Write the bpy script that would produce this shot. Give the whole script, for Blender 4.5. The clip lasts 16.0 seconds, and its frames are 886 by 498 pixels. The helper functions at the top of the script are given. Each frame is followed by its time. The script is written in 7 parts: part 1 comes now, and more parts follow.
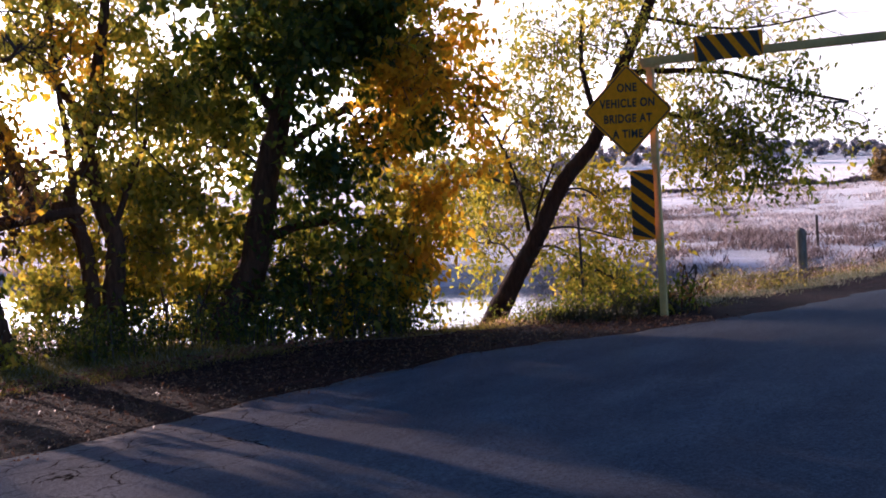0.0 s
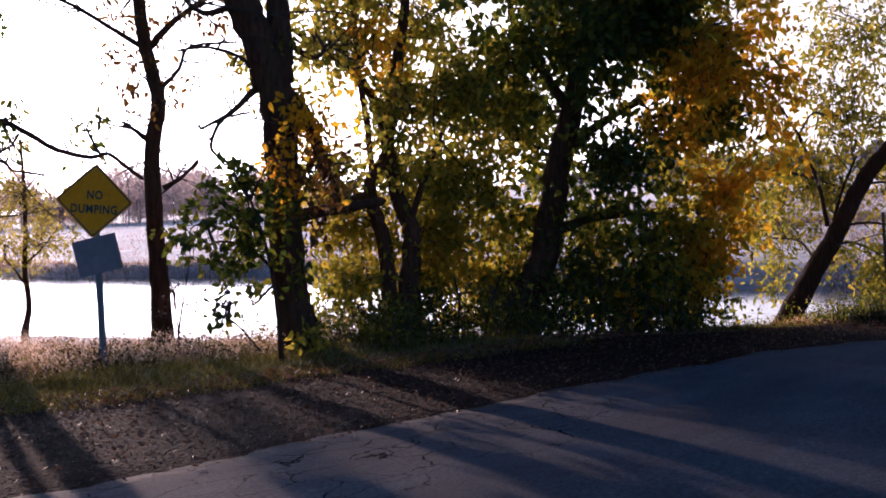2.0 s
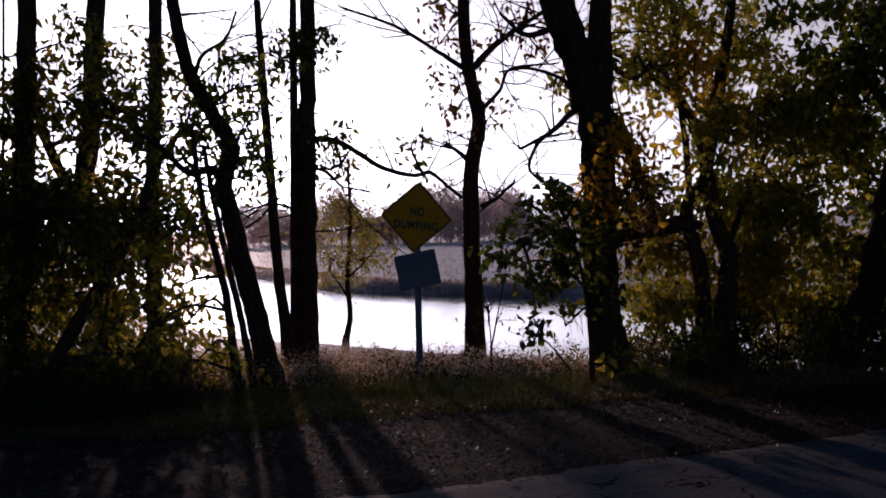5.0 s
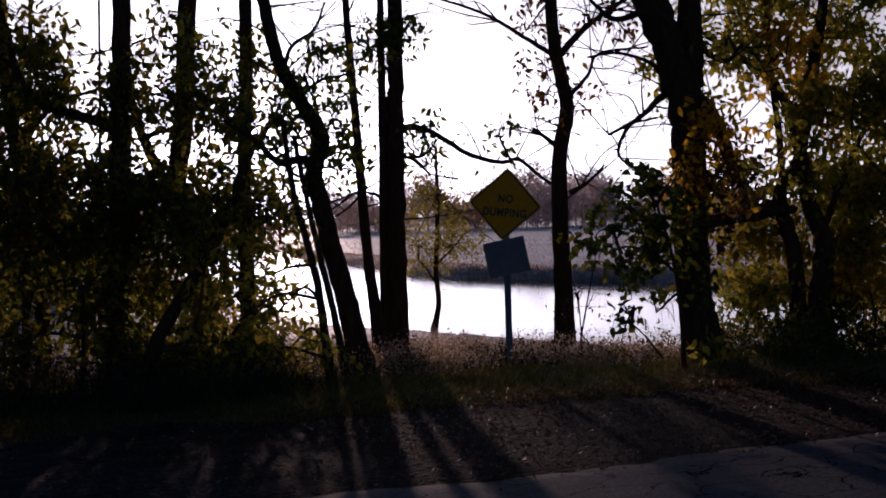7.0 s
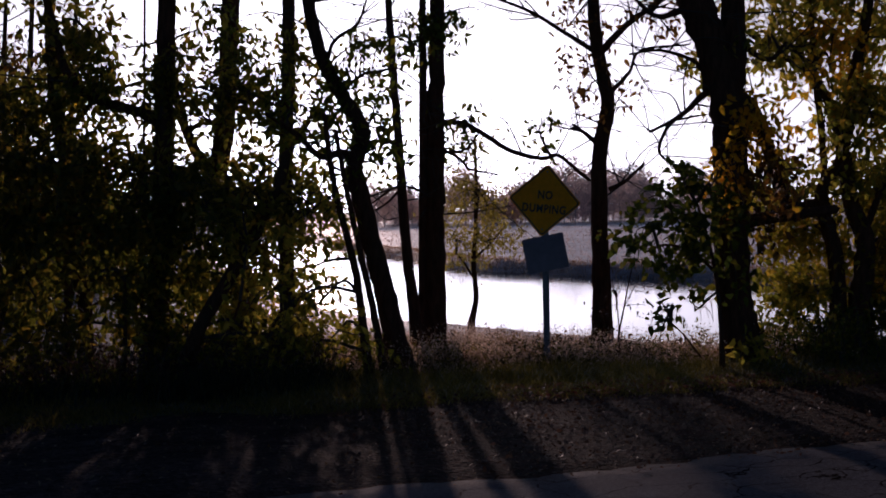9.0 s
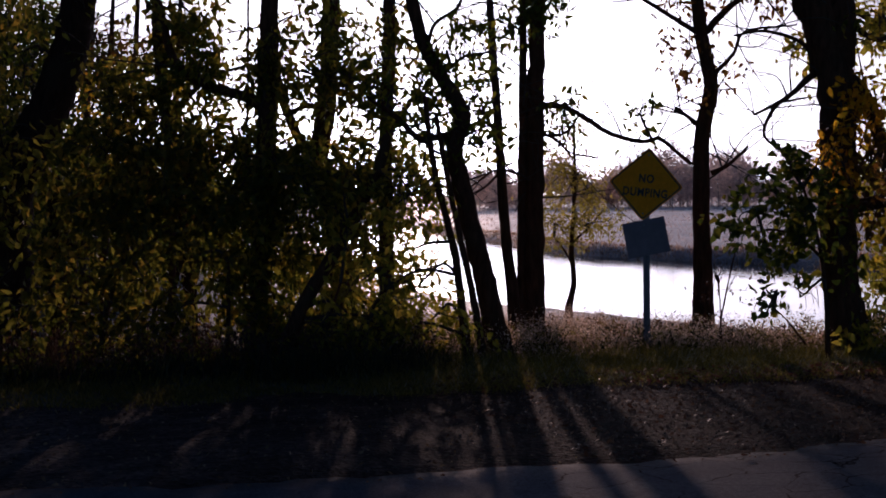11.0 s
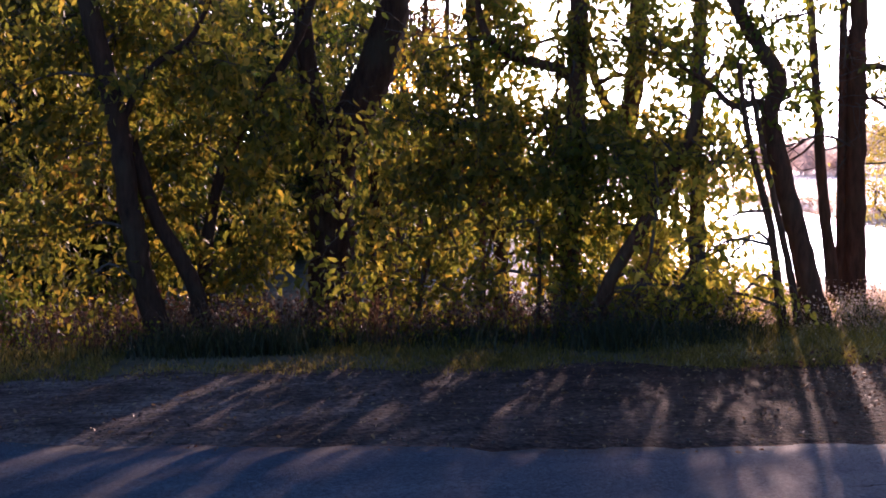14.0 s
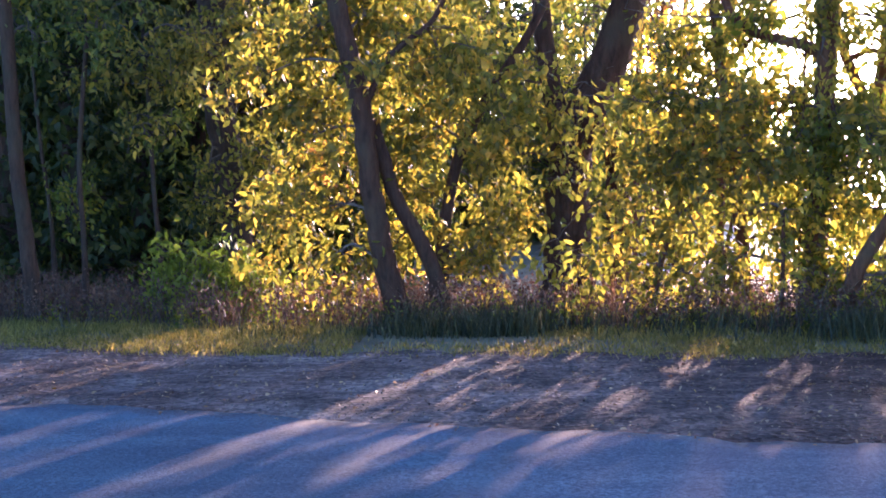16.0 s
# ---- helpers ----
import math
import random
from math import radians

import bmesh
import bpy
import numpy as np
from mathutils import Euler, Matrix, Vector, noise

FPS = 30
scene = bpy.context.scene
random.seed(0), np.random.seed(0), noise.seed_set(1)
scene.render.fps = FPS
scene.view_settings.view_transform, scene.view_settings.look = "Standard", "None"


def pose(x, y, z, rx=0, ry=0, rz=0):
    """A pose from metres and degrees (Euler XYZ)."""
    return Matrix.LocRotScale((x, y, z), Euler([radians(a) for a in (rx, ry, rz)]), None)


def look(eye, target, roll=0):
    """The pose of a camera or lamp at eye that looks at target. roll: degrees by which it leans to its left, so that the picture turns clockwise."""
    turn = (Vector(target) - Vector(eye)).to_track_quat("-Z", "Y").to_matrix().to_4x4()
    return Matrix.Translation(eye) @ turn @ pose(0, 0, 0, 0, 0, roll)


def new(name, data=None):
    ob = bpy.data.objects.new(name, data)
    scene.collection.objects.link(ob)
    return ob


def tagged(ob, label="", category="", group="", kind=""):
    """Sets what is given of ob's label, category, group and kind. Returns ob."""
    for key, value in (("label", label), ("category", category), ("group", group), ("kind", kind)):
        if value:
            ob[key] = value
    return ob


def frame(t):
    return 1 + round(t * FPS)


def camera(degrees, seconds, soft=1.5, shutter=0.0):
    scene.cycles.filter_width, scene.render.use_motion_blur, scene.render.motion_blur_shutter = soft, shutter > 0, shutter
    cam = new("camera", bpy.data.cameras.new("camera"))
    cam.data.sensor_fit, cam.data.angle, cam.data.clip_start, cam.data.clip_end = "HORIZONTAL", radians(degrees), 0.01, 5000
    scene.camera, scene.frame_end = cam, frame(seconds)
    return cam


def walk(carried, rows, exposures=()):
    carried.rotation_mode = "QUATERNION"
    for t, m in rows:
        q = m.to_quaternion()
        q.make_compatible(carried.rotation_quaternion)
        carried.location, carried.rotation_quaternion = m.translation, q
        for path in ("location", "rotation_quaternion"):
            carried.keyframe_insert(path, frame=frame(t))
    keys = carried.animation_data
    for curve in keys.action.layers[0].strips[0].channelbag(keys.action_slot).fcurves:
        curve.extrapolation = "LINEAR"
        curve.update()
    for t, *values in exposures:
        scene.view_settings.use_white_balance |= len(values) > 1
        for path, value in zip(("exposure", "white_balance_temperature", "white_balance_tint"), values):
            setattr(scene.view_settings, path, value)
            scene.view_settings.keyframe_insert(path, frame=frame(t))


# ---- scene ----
# ---- camera ----
cam = camera(39.81, 16.0, soft=1.8)
PATH = [
    (0, (0.256, -0.226, 1.601), (8.622, 5.232, 1.126), -3.06),
    (0.5, (0.239, -0.183, 1.601), (8.325, 5.683, 1.154), -3.05),
    (1, (0.174, -0.141, 1.613), (7.932, 6.155, 1.191), -2.92),
    (1.5, (0.137, -0.099, 1.605), (7.516, 6.638, 1.200), -2.87),
    (2, (0.116, -0.041, 1.583), (7.087, 7.117, 1.180), -2.75),
    (2.5, (0.093, 0.008, 1.572), (6.644, 7.552, 1.155), -2.36),
    (3, (0.087, 0.031, 1.579), (6.280, 7.870, 1.143), -1.95),
    (3.5, (0.070, 0.044, 1.578), (5.942, 8.129, 1.177), -1.60),
    (4, (0.071, 0.061, 1.569), (5.640, 8.361, 1.264), -1.29),
    (4.5, (0.074, 0.066, 1.572), (5.351, 8.558, 1.373), -1.20),
    (5, (0.086, 0.071, 1.551), (5.092, 8.727, 1.434), -1.27),
    (5.2, (0.084, 0.071, 1.551), (4.990, 8.784, 1.450), -1.23),
    (7.5, (0.045, 0.075, 1.583), (4.376, 9.085, 1.344), -1.75),
    (8, (0.037, 0.067, 1.589), (4.327, 9.097, 1.346), -1.49),
    (10.5, (-0.019, 0.039, 1.600), (3.592, 9.358, 1.244), -0.76),
    (11, (-0.027, 0.074, 1.590), (3.363, 9.474, 1.203), -0.80),
    (11.5, (-0.043, 0.069, 1.591), (3.053, 9.568, 1.162), -0.89),
    (12, (-0.063, 0.080, 1.600), (2.699, 9.679, 1.124), -0.90),
    (12.5, (-0.076, 0.043, 1.615), (2.284, 9.747, 1.095), -0.98),
    (13, (-0.095, 0.057, 1.605), (1.827, 9.855, 1.059), -1.14),
    (13.5, (-0.107, 0.050, 1.605), (1.353, 9.926, 1.029), -1.23),
    (14, (-0.119, 0.025, 1.607), (0.874, 9.958, 1.010), -1.44),
    (14.5, (-0.140, 0.017, 1.618), (0.396, 9.983, 0.997), -1.55),
    (15, (-0.162, 0.026, 1.635), (-0.085, 10.004, 0.976), -1.62),
    (15.5, (-0.170, 0.041, 1.630), (-0.569, 10.010, 0.946), -1.57),
    (16, (-0.182, 0.050, 1.625), (-1.065, 9.986, 0.919), -1.56),
]
WHITE = [(0.0, 5250, 27), (11.0, 5250, 28), (12.5, 5550, 33), (15.0, 5550, 33), (16.0, 5450, 32)]
STOPS = [(0.0, 0.3), (1.0, 0.35), (1.5, 0.25), (2.5, -0.95), (3.5, -1.7), (4.5, -2.1), (5.2, -2.35), (8.0, -2.4), (10.5, -2.25), (11.5, -1.85), (12.5, -1.1), (13.5, 0.15), (14.5, 1.4), (15.0, 2.05), (15.5, 2.5), (16.0, 2.95)]
EXPOSURES = [(t, s, float(np.interp(t, [w[0] for w in WHITE], [w[1] for w in WHITE])), float(np.interp(t, [w[0] for w in WHITE], [w[2] for w in WHITE]))) for t, s in STOPS]
walk(cam, [(t, look(eye, target, roll)) for t, eye, target, roll in PATH], EXPOSURES)

# ---- light ----
SUN_BEARING, SUN_HEIGHT = 18.5, 9.0      # degrees clockwise from +y, degrees above the horizon
world = bpy.data.worlds.new("sky")
scene.world = world
world.use_nodes = True
wn = world.node_tree.nodes
sky = wn.new("ShaderNodeTexSky")
sky.sky_type = "NISHITA"
sky.sun_disc = False
sky.sun_elevation = radians(SUN_HEIGHT)
sky.sun_rotation = radians(SUN_BEARING)
sky.air_density, sky.dust_density, sky.ozone_density = 1.1, 0.7, 5.0
b, e = radians(SUN_BEARING), radians(SUN_HEIGHT)
# morning mist scatters light forward: the sky brightens smoothly towards the sun
way_out = wn.new("ShaderNodeTexCoord")
towards = wn.new("ShaderNodeVectorMath")
towards.operation = "DOT_PRODUCT"
towards.inputs[1].default_value = (math.sin(b) * math.cos(e), math.cos(b) * math.cos(e), math.sin(e))
half_up = wn.new("ShaderNodeMath")
half_up.operation, half_up.inputs[1].default_value, half_up.inputs[2].default_value = "MULTIPLY_ADD", 0.5, 0.5
upward = wn.new("ShaderNodeSeparateXYZ")
clear = wn.new("ShaderNodeMath")
clear.operation, clear.use_clamp, clear.inputs[0].default_value = "SUBTRACT", True, 1.0
low_haze = wn.new("ShaderNodeMath")
low_haze.operation, low_haze.inputs[1].default_value = "POWER", 3.0
wide = wn.new("ShaderNodeMath")
wide.operation, wide.inputs[1].default_value = "POWER", 2.2
lobe = wn.new("ShaderNodeMath")
lobe.operation = "MULTIPLY"
glare = wn.new("ShaderNodeMath")
glare.operation, glare.inputs[1].default_value = "POWER", 14.0
narrow = wn.new("ShaderNodeMath")
narrow.operation, narrow.inputs[1].default_value, narrow.inputs[2].default_value = "MULTIPLY_ADD", 0.4, 0.08
gain = wn.new("ShaderNodeMath")
gain.operation, gain.inputs[1].default_value = "MULTIPLY_ADD", 0.85
misty = wn.new("ShaderNodeMath")
misty.operation, misty.use_clamp, misty.inputs[1].default_value = "MULTIPLY", True, 2.6
# glow added low in the sky opposite the sun, brightens sides facing the camera
behind = wn.new("ShaderNodeMath")
behind.operation, behind.inputs[0].default_value = "SUBTRACT", 1.0
back_glow = wn.new("ShaderNodeMath")
back_glow.operation, back_glow.inputs[1].default_value = "POWER", 2.5
whole = wn.new("ShaderNodeMath")
whole.operation, whole.inputs[1].default_value = "MULTIPLY_ADD", 0.46
low_back = wn.new("ShaderNodeMath")
low_back.operation = "MULTIPLY"
near_horizon = wn.new("ShaderNodeMath")
near_horizon.operation, near_horizon.inputs[1].default_value = "POWER", 5.0
wl = world.node_tree.links
wl.new(way_out.outputs["Generated"], towards.inputs[0])
wl.new(way_out.outputs["Generated"], upward.inputs[0])
wl.new(upward.outputs["Z"], clear.inputs[1])
wl.new(clear.outputs[0], low_haze.inputs[0])
wl.new(towards.outputs["Value"], half_up.inputs[0])
wl.new(half_up.outputs[0], wide.inputs[0])
wl.new(wide.outputs[0], lobe.inputs[0])
wl.new(low_haze.outputs[0], lobe.inputs[1])
wl.new(lobe.outputs[0], gain.inputs[0])
wl.new(lobe.outputs[0], misty.inputs[0])
wl.new(half_up.outputs[0], glare.inputs[0])
wl.new(glare.outputs[0], narrow.inputs[0])
wl.new(narrow.outputs[0], gain.inputs[2])
wl.new(half_up.outputs[0], behind.inputs[1])
wl.new(behind.outputs[0], back_glow.inputs[0])
wl.new(back_glow.outputs[0], low_back.inputs[0])
wl.new(clear.outputs[0], near_horizon.inputs[0])
wl.new(near_horizon.outputs[0], low_back.inputs[1])
wl.new(low_back.outputs[0], whole.inputs[0])
wl.new(gain.outputs[0], whole.inputs[2])
wl.new(whole.outputs[0], wn["Background"].inputs["Strength"])
grey_sky = wn.new("ShaderNodeRGBToBW")
whiten = wn.new("ShaderNodeMix")
whiten.data_type = "RGBA"
wl.new(sky.outputs["Color"], grey_sky.inputs[0])
wl.new(misty.outputs[0], whiten.inputs[0])
wl.new(sky.outputs["Color"], whiten.inputs[6])
warm_mist = wn.new("ShaderNodeMix")
warm_mist.data_type, warm_mist.blend_type = "RGBA", "MULTIPLY"
warm_mist.inputs[0].default_value = 1.0
wl.new(grey_sky.outputs[0], warm_mist.inputs[6])
warm_mist.inputs[7].default_value = (1.14, 1.0, 0.85, 1)
wl.new(warm_mist.outputs[2], whiten.inputs[7])
wl.new(whiten.outputs[2], wn["Background"].inputs["Color"])
sun_data = bpy.data.lights.new("sun", "SUN")
sun_data.energy, sun_data.angle, sun_data.color = 5.0, radians(0.8), (1.0, 0.65, 0.42)
sun = new("sun", sun_data)
sun.matrix_world = look((math.sin(b) * 60, math.cos(b) * 60, 12), (math.sin(b) * 60 - math.sin(b) * math.cos(e), math.cos(b) * 60 - math.cos(b) * math.cos(e), 12 - math.sin(e)))

# ---- materials ----
RNG = np.random.default_rng(7)


def material(name):
    m = bpy.data.materials.new(name)
    m.use_nodes = True
    nt = m.node_tree
    return m, nt, nt.nodes, nt.links, nt.nodes["Principled BSDF"]


def node(nt, kind, **values):
    n = nt.nodes.new(kind)
    for key, value in values.items():
        n.inputs[key.replace("_", " ")].default_value = value
    return n


def ramp(nt, source, stops):
    r = nt.nodes.new("ShaderNodeValToRGB")
    r.color_ramp.elements[0].position, r.color_ramp.elements[0].color = stops[0][0], (*stops[0][1], 1)
    r.color_ramp.elements[1].position, r.color_ramp.elements[1].color = stops[-1][0], (*stops[-1][1], 1)
    for p, c in stops[1:-1]:
        r.color_ramp.elements.new(p).color = (*c, 1)
    nt.links.new(source, r.inputs["Fac"])
    return r.outputs["Color"]


def coords(nt, scale=(1, 1, 1)):
    tc = nt.nodes.new("ShaderNodeTexCoord")
    mp = nt.nodes.new("ShaderNodeMapping")
    mp.inputs["Scale"].default_value = scale
    nt.links.new(tc.outputs["Object"], mp.inputs["Vector"])
    return mp.outputs["Vector"]


def bump(nt, height, strength, distance, after=None):
    bn = node(nt, "ShaderNodeBump", Strength=strength, Distance=distance)
    nt.links.new(height, bn.inputs["Height"])
    if after is not None:
        nt.links.new(after, bn.inputs["Normal"])
    return bn.outputs["Normal"]


def noise_tex(nt, vec, scale, detail=4.0, rough=0.6):
    n = node(nt, "ShaderNodeTexNoise", Scale=scale, Detail=detail, Roughness=rough)
    nt.links.new(vec, n.inputs["Vector"])
    return n.outputs["Fac"]


def mix(nt, fac, a, b, kind="MIX"):
    n = nt.nodes.new("ShaderNodeMix")
    n.data_type, n.blend_type = "RGBA", kind
    if hasattr(fac, "links"):
        nt.links.new(fac, n.inputs[0])
    else:
        n.inputs[0].default_value = fac
    for socket, value in ((n.inputs[6], a), (n.inputs[7], b)):
        if hasattr(value, "links"):
            nt.links.new(value, socket)
        else:
            socket.default_value = (*value, 1)
    return n.outputs[2]


def simple(name, colour, rough=0.6, metal=0.0, scale=20.0, vary=0.25, bumps=0.15):
    """Paint or metal with blotches, fine grain and slight relief."""
    m, nt, ns, ln, bsdf = material(name)
    v = coords(nt)
    dark = tuple(c * (1 - vary) for c in colour)
    light = tuple(min(1, c * (1 + vary * 0.6)) for c in colour)
    big = ramp(nt, noise_tex(nt, v, scale * 0.15, 5), [(0.3, dark), (0.7, light)])
    fine = ramp(nt, noise_tex(nt, v, scale * 2, 3), [(0.2, (0.8, 0.8, 0.8)), (0.8, (1.1, 1.1, 1.1))])
    ln.new(mix(nt, 1.0, big, fine, "MULTIPLY"), bsdf.inputs["Base Color"])
    bsdf.inputs["Roughness"].default_value, bsdf.inputs["Metallic"].default_value = rough, metal
    ln.new(bump(nt, noise_tex(nt, v, scale * 2, 4), bumps, 0.01), bsdf.inputs["Normal"])
    return m


def bark(name, dark, light, moss):
    m, nt, ns, ln, bsdf = material(name)
    v = coords(nt, (1, 1, 0.22))
    ridges = noise_tex(nt, v, 22, 6, 0.65)
    colour = ramp(nt, ridges, [(0.3, dark), (0.7, light)])
    patches = ramp(nt, noise_tex(nt, coords(nt), 1.7, 4), [(0.5, (0, 0, 0)), (0.72, (1, 1, 1))])
    ln.new(mix(nt, patches, colour, moss), bsdf.inputs["Base Color"])
    bsdf.inputs["Roughness"].default_value = 0.92
    bsdf.inputs["Specular IOR Level"].default_value = 0.2
    ln.new(bump(nt, ridges, 0.9, 0.03), bsdf.inputs["Normal"])
    return m


def leaf_material(name, stops, glow=0.6, tint=(1.8, 1.72, 0.85)):
    """A thin leaf: reflected light on the face, coloured light let through from behind."""
    m, nt, ns, ln, bsdf = material(name)
    island = ns.new("ShaderNodeNewGeometry").outputs["Random Per Island"]
    colour = ramp(nt, island, stops)
    patch = ramp(nt, noise_tex(nt, coords(nt), 0.9, 3), [(0.3, (0.7, 0.72, 0.7)), (0.7, (1.15, 1.1, 1.0))])
    colour = mix(nt, 1.0, colour, patch, "MULTIPLY")
    ln.new(mix(nt, 1.0, colour, (0.85, 0.8, 0.75), "MULTIPLY"), bsdf.inputs["Base Color"])
    bsdf.inputs["Roughness"].default_value = 0.55
    bsdf.inputs["Specular IOR Level"].default_value = 0.3
    through_light = node(nt, "ShaderNodeBsdfTranslucent")
    ln.new(mix(nt, 1.0, colour, tint, "MULTIPLY"), through_light.inputs["Color"])
    both = ns.new("ShaderNodeMixShader")
    both.inputs[0].default_value = glow
    ln.new(bsdf.outputs[0], both.inputs[1])
    ln.new(through_light.outputs[0], both.inputs[2])
    ln.new(both.outputs[0], ns["Material Output"].inputs["Surface"])
    return m


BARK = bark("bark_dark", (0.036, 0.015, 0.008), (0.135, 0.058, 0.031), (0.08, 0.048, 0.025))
# Darker copies of BARK: shade among the trees put into the colour.
MIDBARK = bark("bark_half_shaded", (0.02, 0.0095, 0.006), (0.07, 0.034, 0.021), (0.05, 0.034, 0.02))
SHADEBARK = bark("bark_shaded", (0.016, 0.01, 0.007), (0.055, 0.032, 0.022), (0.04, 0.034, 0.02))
TWIG = simple("twig", (0.075, 0.055, 0.042), 0.9)
LEAVES = {
    "yg": leaf_material("leaf_yellow_green", [(0.0, (0.106, 0.131, 0.025)), (0.4, (0.237, 0.269, 0.050)), (0.8, (0.388, 0.375, 0.075)), (1.0, (0.475, 0.375, 0.069))], 0.62, (2.05, 1.78, 0.85)),
    # el: dimmed copy of yg, its colour offsets too strong light on the thicket
    "el": leaf_material("leaf_yellow_green_dimmed", [(0.0, (0.050, 0.063, 0.015)), (0.4, (0.118, 0.132, 0.029)), (0.8, (0.213, 0.204, 0.047)), (1.0, (0.291, 0.218, 0.047))], 0.62, (1.85, 1.66, 0.75)),
    # fo: darker dg, with the deep shade of the wood put into it
    "fo": leaf_material("leaf_forest_shaded", [(0.0, (0.016, 0.028, 0.009)), (0.6, (0.034, 0.052, 0.013)), (1.0, (0.09, 0.09, 0.018))], 0.45),
    "ye": leaf_material("leaf_yellow", [(0.0, (0.208, 0.208, 0.026)), (0.6, (0.390, 0.338, 0.039)), (1.0, (0.494, 0.338, 0.046))]),
    "gr": leaf_material("leaf_green", [(0.0, (0.056, 0.087, 0.017)), (0.6, (0.119, 0.147, 0.022)), (1.0, (0.252, 0.224, 0.028))]),
    "dg": leaf_material("leaf_dark_green", [(0.0, (0.038, 0.062, 0.016)), (0.6, (0.074, 0.105, 0.022)), (1.0, (0.203, 0.189, 0.027))], 0.5),
    "or": leaf_material("leaf_orange", [(0.0, (0.357, 0.200, 0.015)), (0.35, (0.504, 0.336, 0.021)), (0.8, (0.578, 0.452, 0.032)), (1.0, (0.252, 0.252, 0.026))], 0.72, (2.15, 1.9, 0.75)),
    "dry": leaf_material("leaf_dry", [(0.0, (0.08, 0.04, 0.018)), (0.5, (0.19, 0.095, 0.03)), (1.0, (0.3, 0.18, 0.06))], 0.4),
    "rust": leaf_material("leaf_rusty_brush", [(0.0, (0.035, 0.019, 0.013)), (0.5, (0.095, 0.048, 0.032)), (1.0, (0.19, 0.12, 0.085))], 0.3, (1.35, 1.25, 1.05)),
    "straw_leaf": leaf_material("leaf_bleached", [(0.0, (0.17, 0.105, 0.06)), (1.0, (0.36, 0.27, 0.18))], 0.2, (1.3, 1.2, 1.0)),
    "red_leaf": leaf_material("leaf_rust_red", [(0.0, (0.14, 0.055, 0.035)), (0.6, (0.28, 0.12, 0.075)), (1.0, (0.4, 0.24, 0.15))], 0.25, (1.4, 1.1, 0.9)),
    "pale": leaf_material("leaf_pale", [(0.0, (0.27, 0.24, 0.08)), (1.0, (0.45, 0.39, 0.16))], 0.7),
    "bright": leaf_material("leaf_bright_green", [(0.0, (0.06, 0.1, 0.015)), (1.0, (0.15, 0.19, 0.025))]),
}
LEAF_WORDS = {"yg": "yellow_green_leaves", "el": "dimmed_yellow_green_leaves", "fo": "shaded_forest_leaves", "ye": "yellow_leaves", "gr": "green_leaves", "dg": "dark_green_leaves", "or": "orange_leaves",
              "dry": "dry_leaves", "rust": "rusty_leaves", "pale": "pale_leaves", "bright": "bright_green_leaves"}


# ---- the lie of the land ----
def smooth(a, b, x):
    u = np.clip((np.asarray(x, float) - a) / (b - a), 0, 1)
    return u * u * (3 - 2 * u)


ROAD_X = [-60.0, -20.0, -10.0, -4.16, -0.48, 1.57, 4.02, 7.25, 10.35, 12.03, 13.62, 17.1, 30.0, 60.0]
ROAD_Y = [25.0, 13.4, 10.5, 8.57, 7.5, 7.01, 6.67, 6.55, 6.27, 5.43, 4.69, 3.84, 1.6, -4.0]
VERGE_X = [-60.0, -20.0, -5.54, -3.55, 0.06, 3.3, 4.41, 7.12, 8.62, 10.83, 13.33, 17.1, 30.0, 60.0]
VERGE_Y = [29.0, 16.5, 11.48, 10.83, 10.5, 9.85, 9.8, 9.19, 8.78, 8.11, 5.89, 4.59, 2.3, -3.4]
NEAR_Y = [-300, -10, 4, 12, 30, 40, 62, 100, 130, 218, 400, 1500]
NEAR_X = [15, 24, 25, 18.5, 13.2, 13.6, 17.5, 25, 32, 37, 45, 80]
FAR_Y = [-300, -10, 10, 22, 43, 51, 57, 64, 78, 108, 130, 218, 400, 1500]
FAR_X = [28, 30, 31, 30.5, 30.5, 28.3, 27.3, 27.8, 31.3, 36.5, 43.5, 49, 58, 95]
WATER = -1.32


def road_edge(x):
    return np.interp(x, ROAD_X, ROAD_Y)


def verge_edge(x):
    return np.interp(x, VERGE_X, VERGE_Y)


def ripple(x, y):
    return 0.5 * np.sin(0.9 * x + 1.3 * np.sin(0.7 * y)) * np.sin(1.1 * y + 0.8 * np.sin(0.5 * x + 1)) + 0.3 * np.sin(2.3 * x + 0.4) * np.sin(2.7 * y + 1.9 * np.sin(0.6 * x))


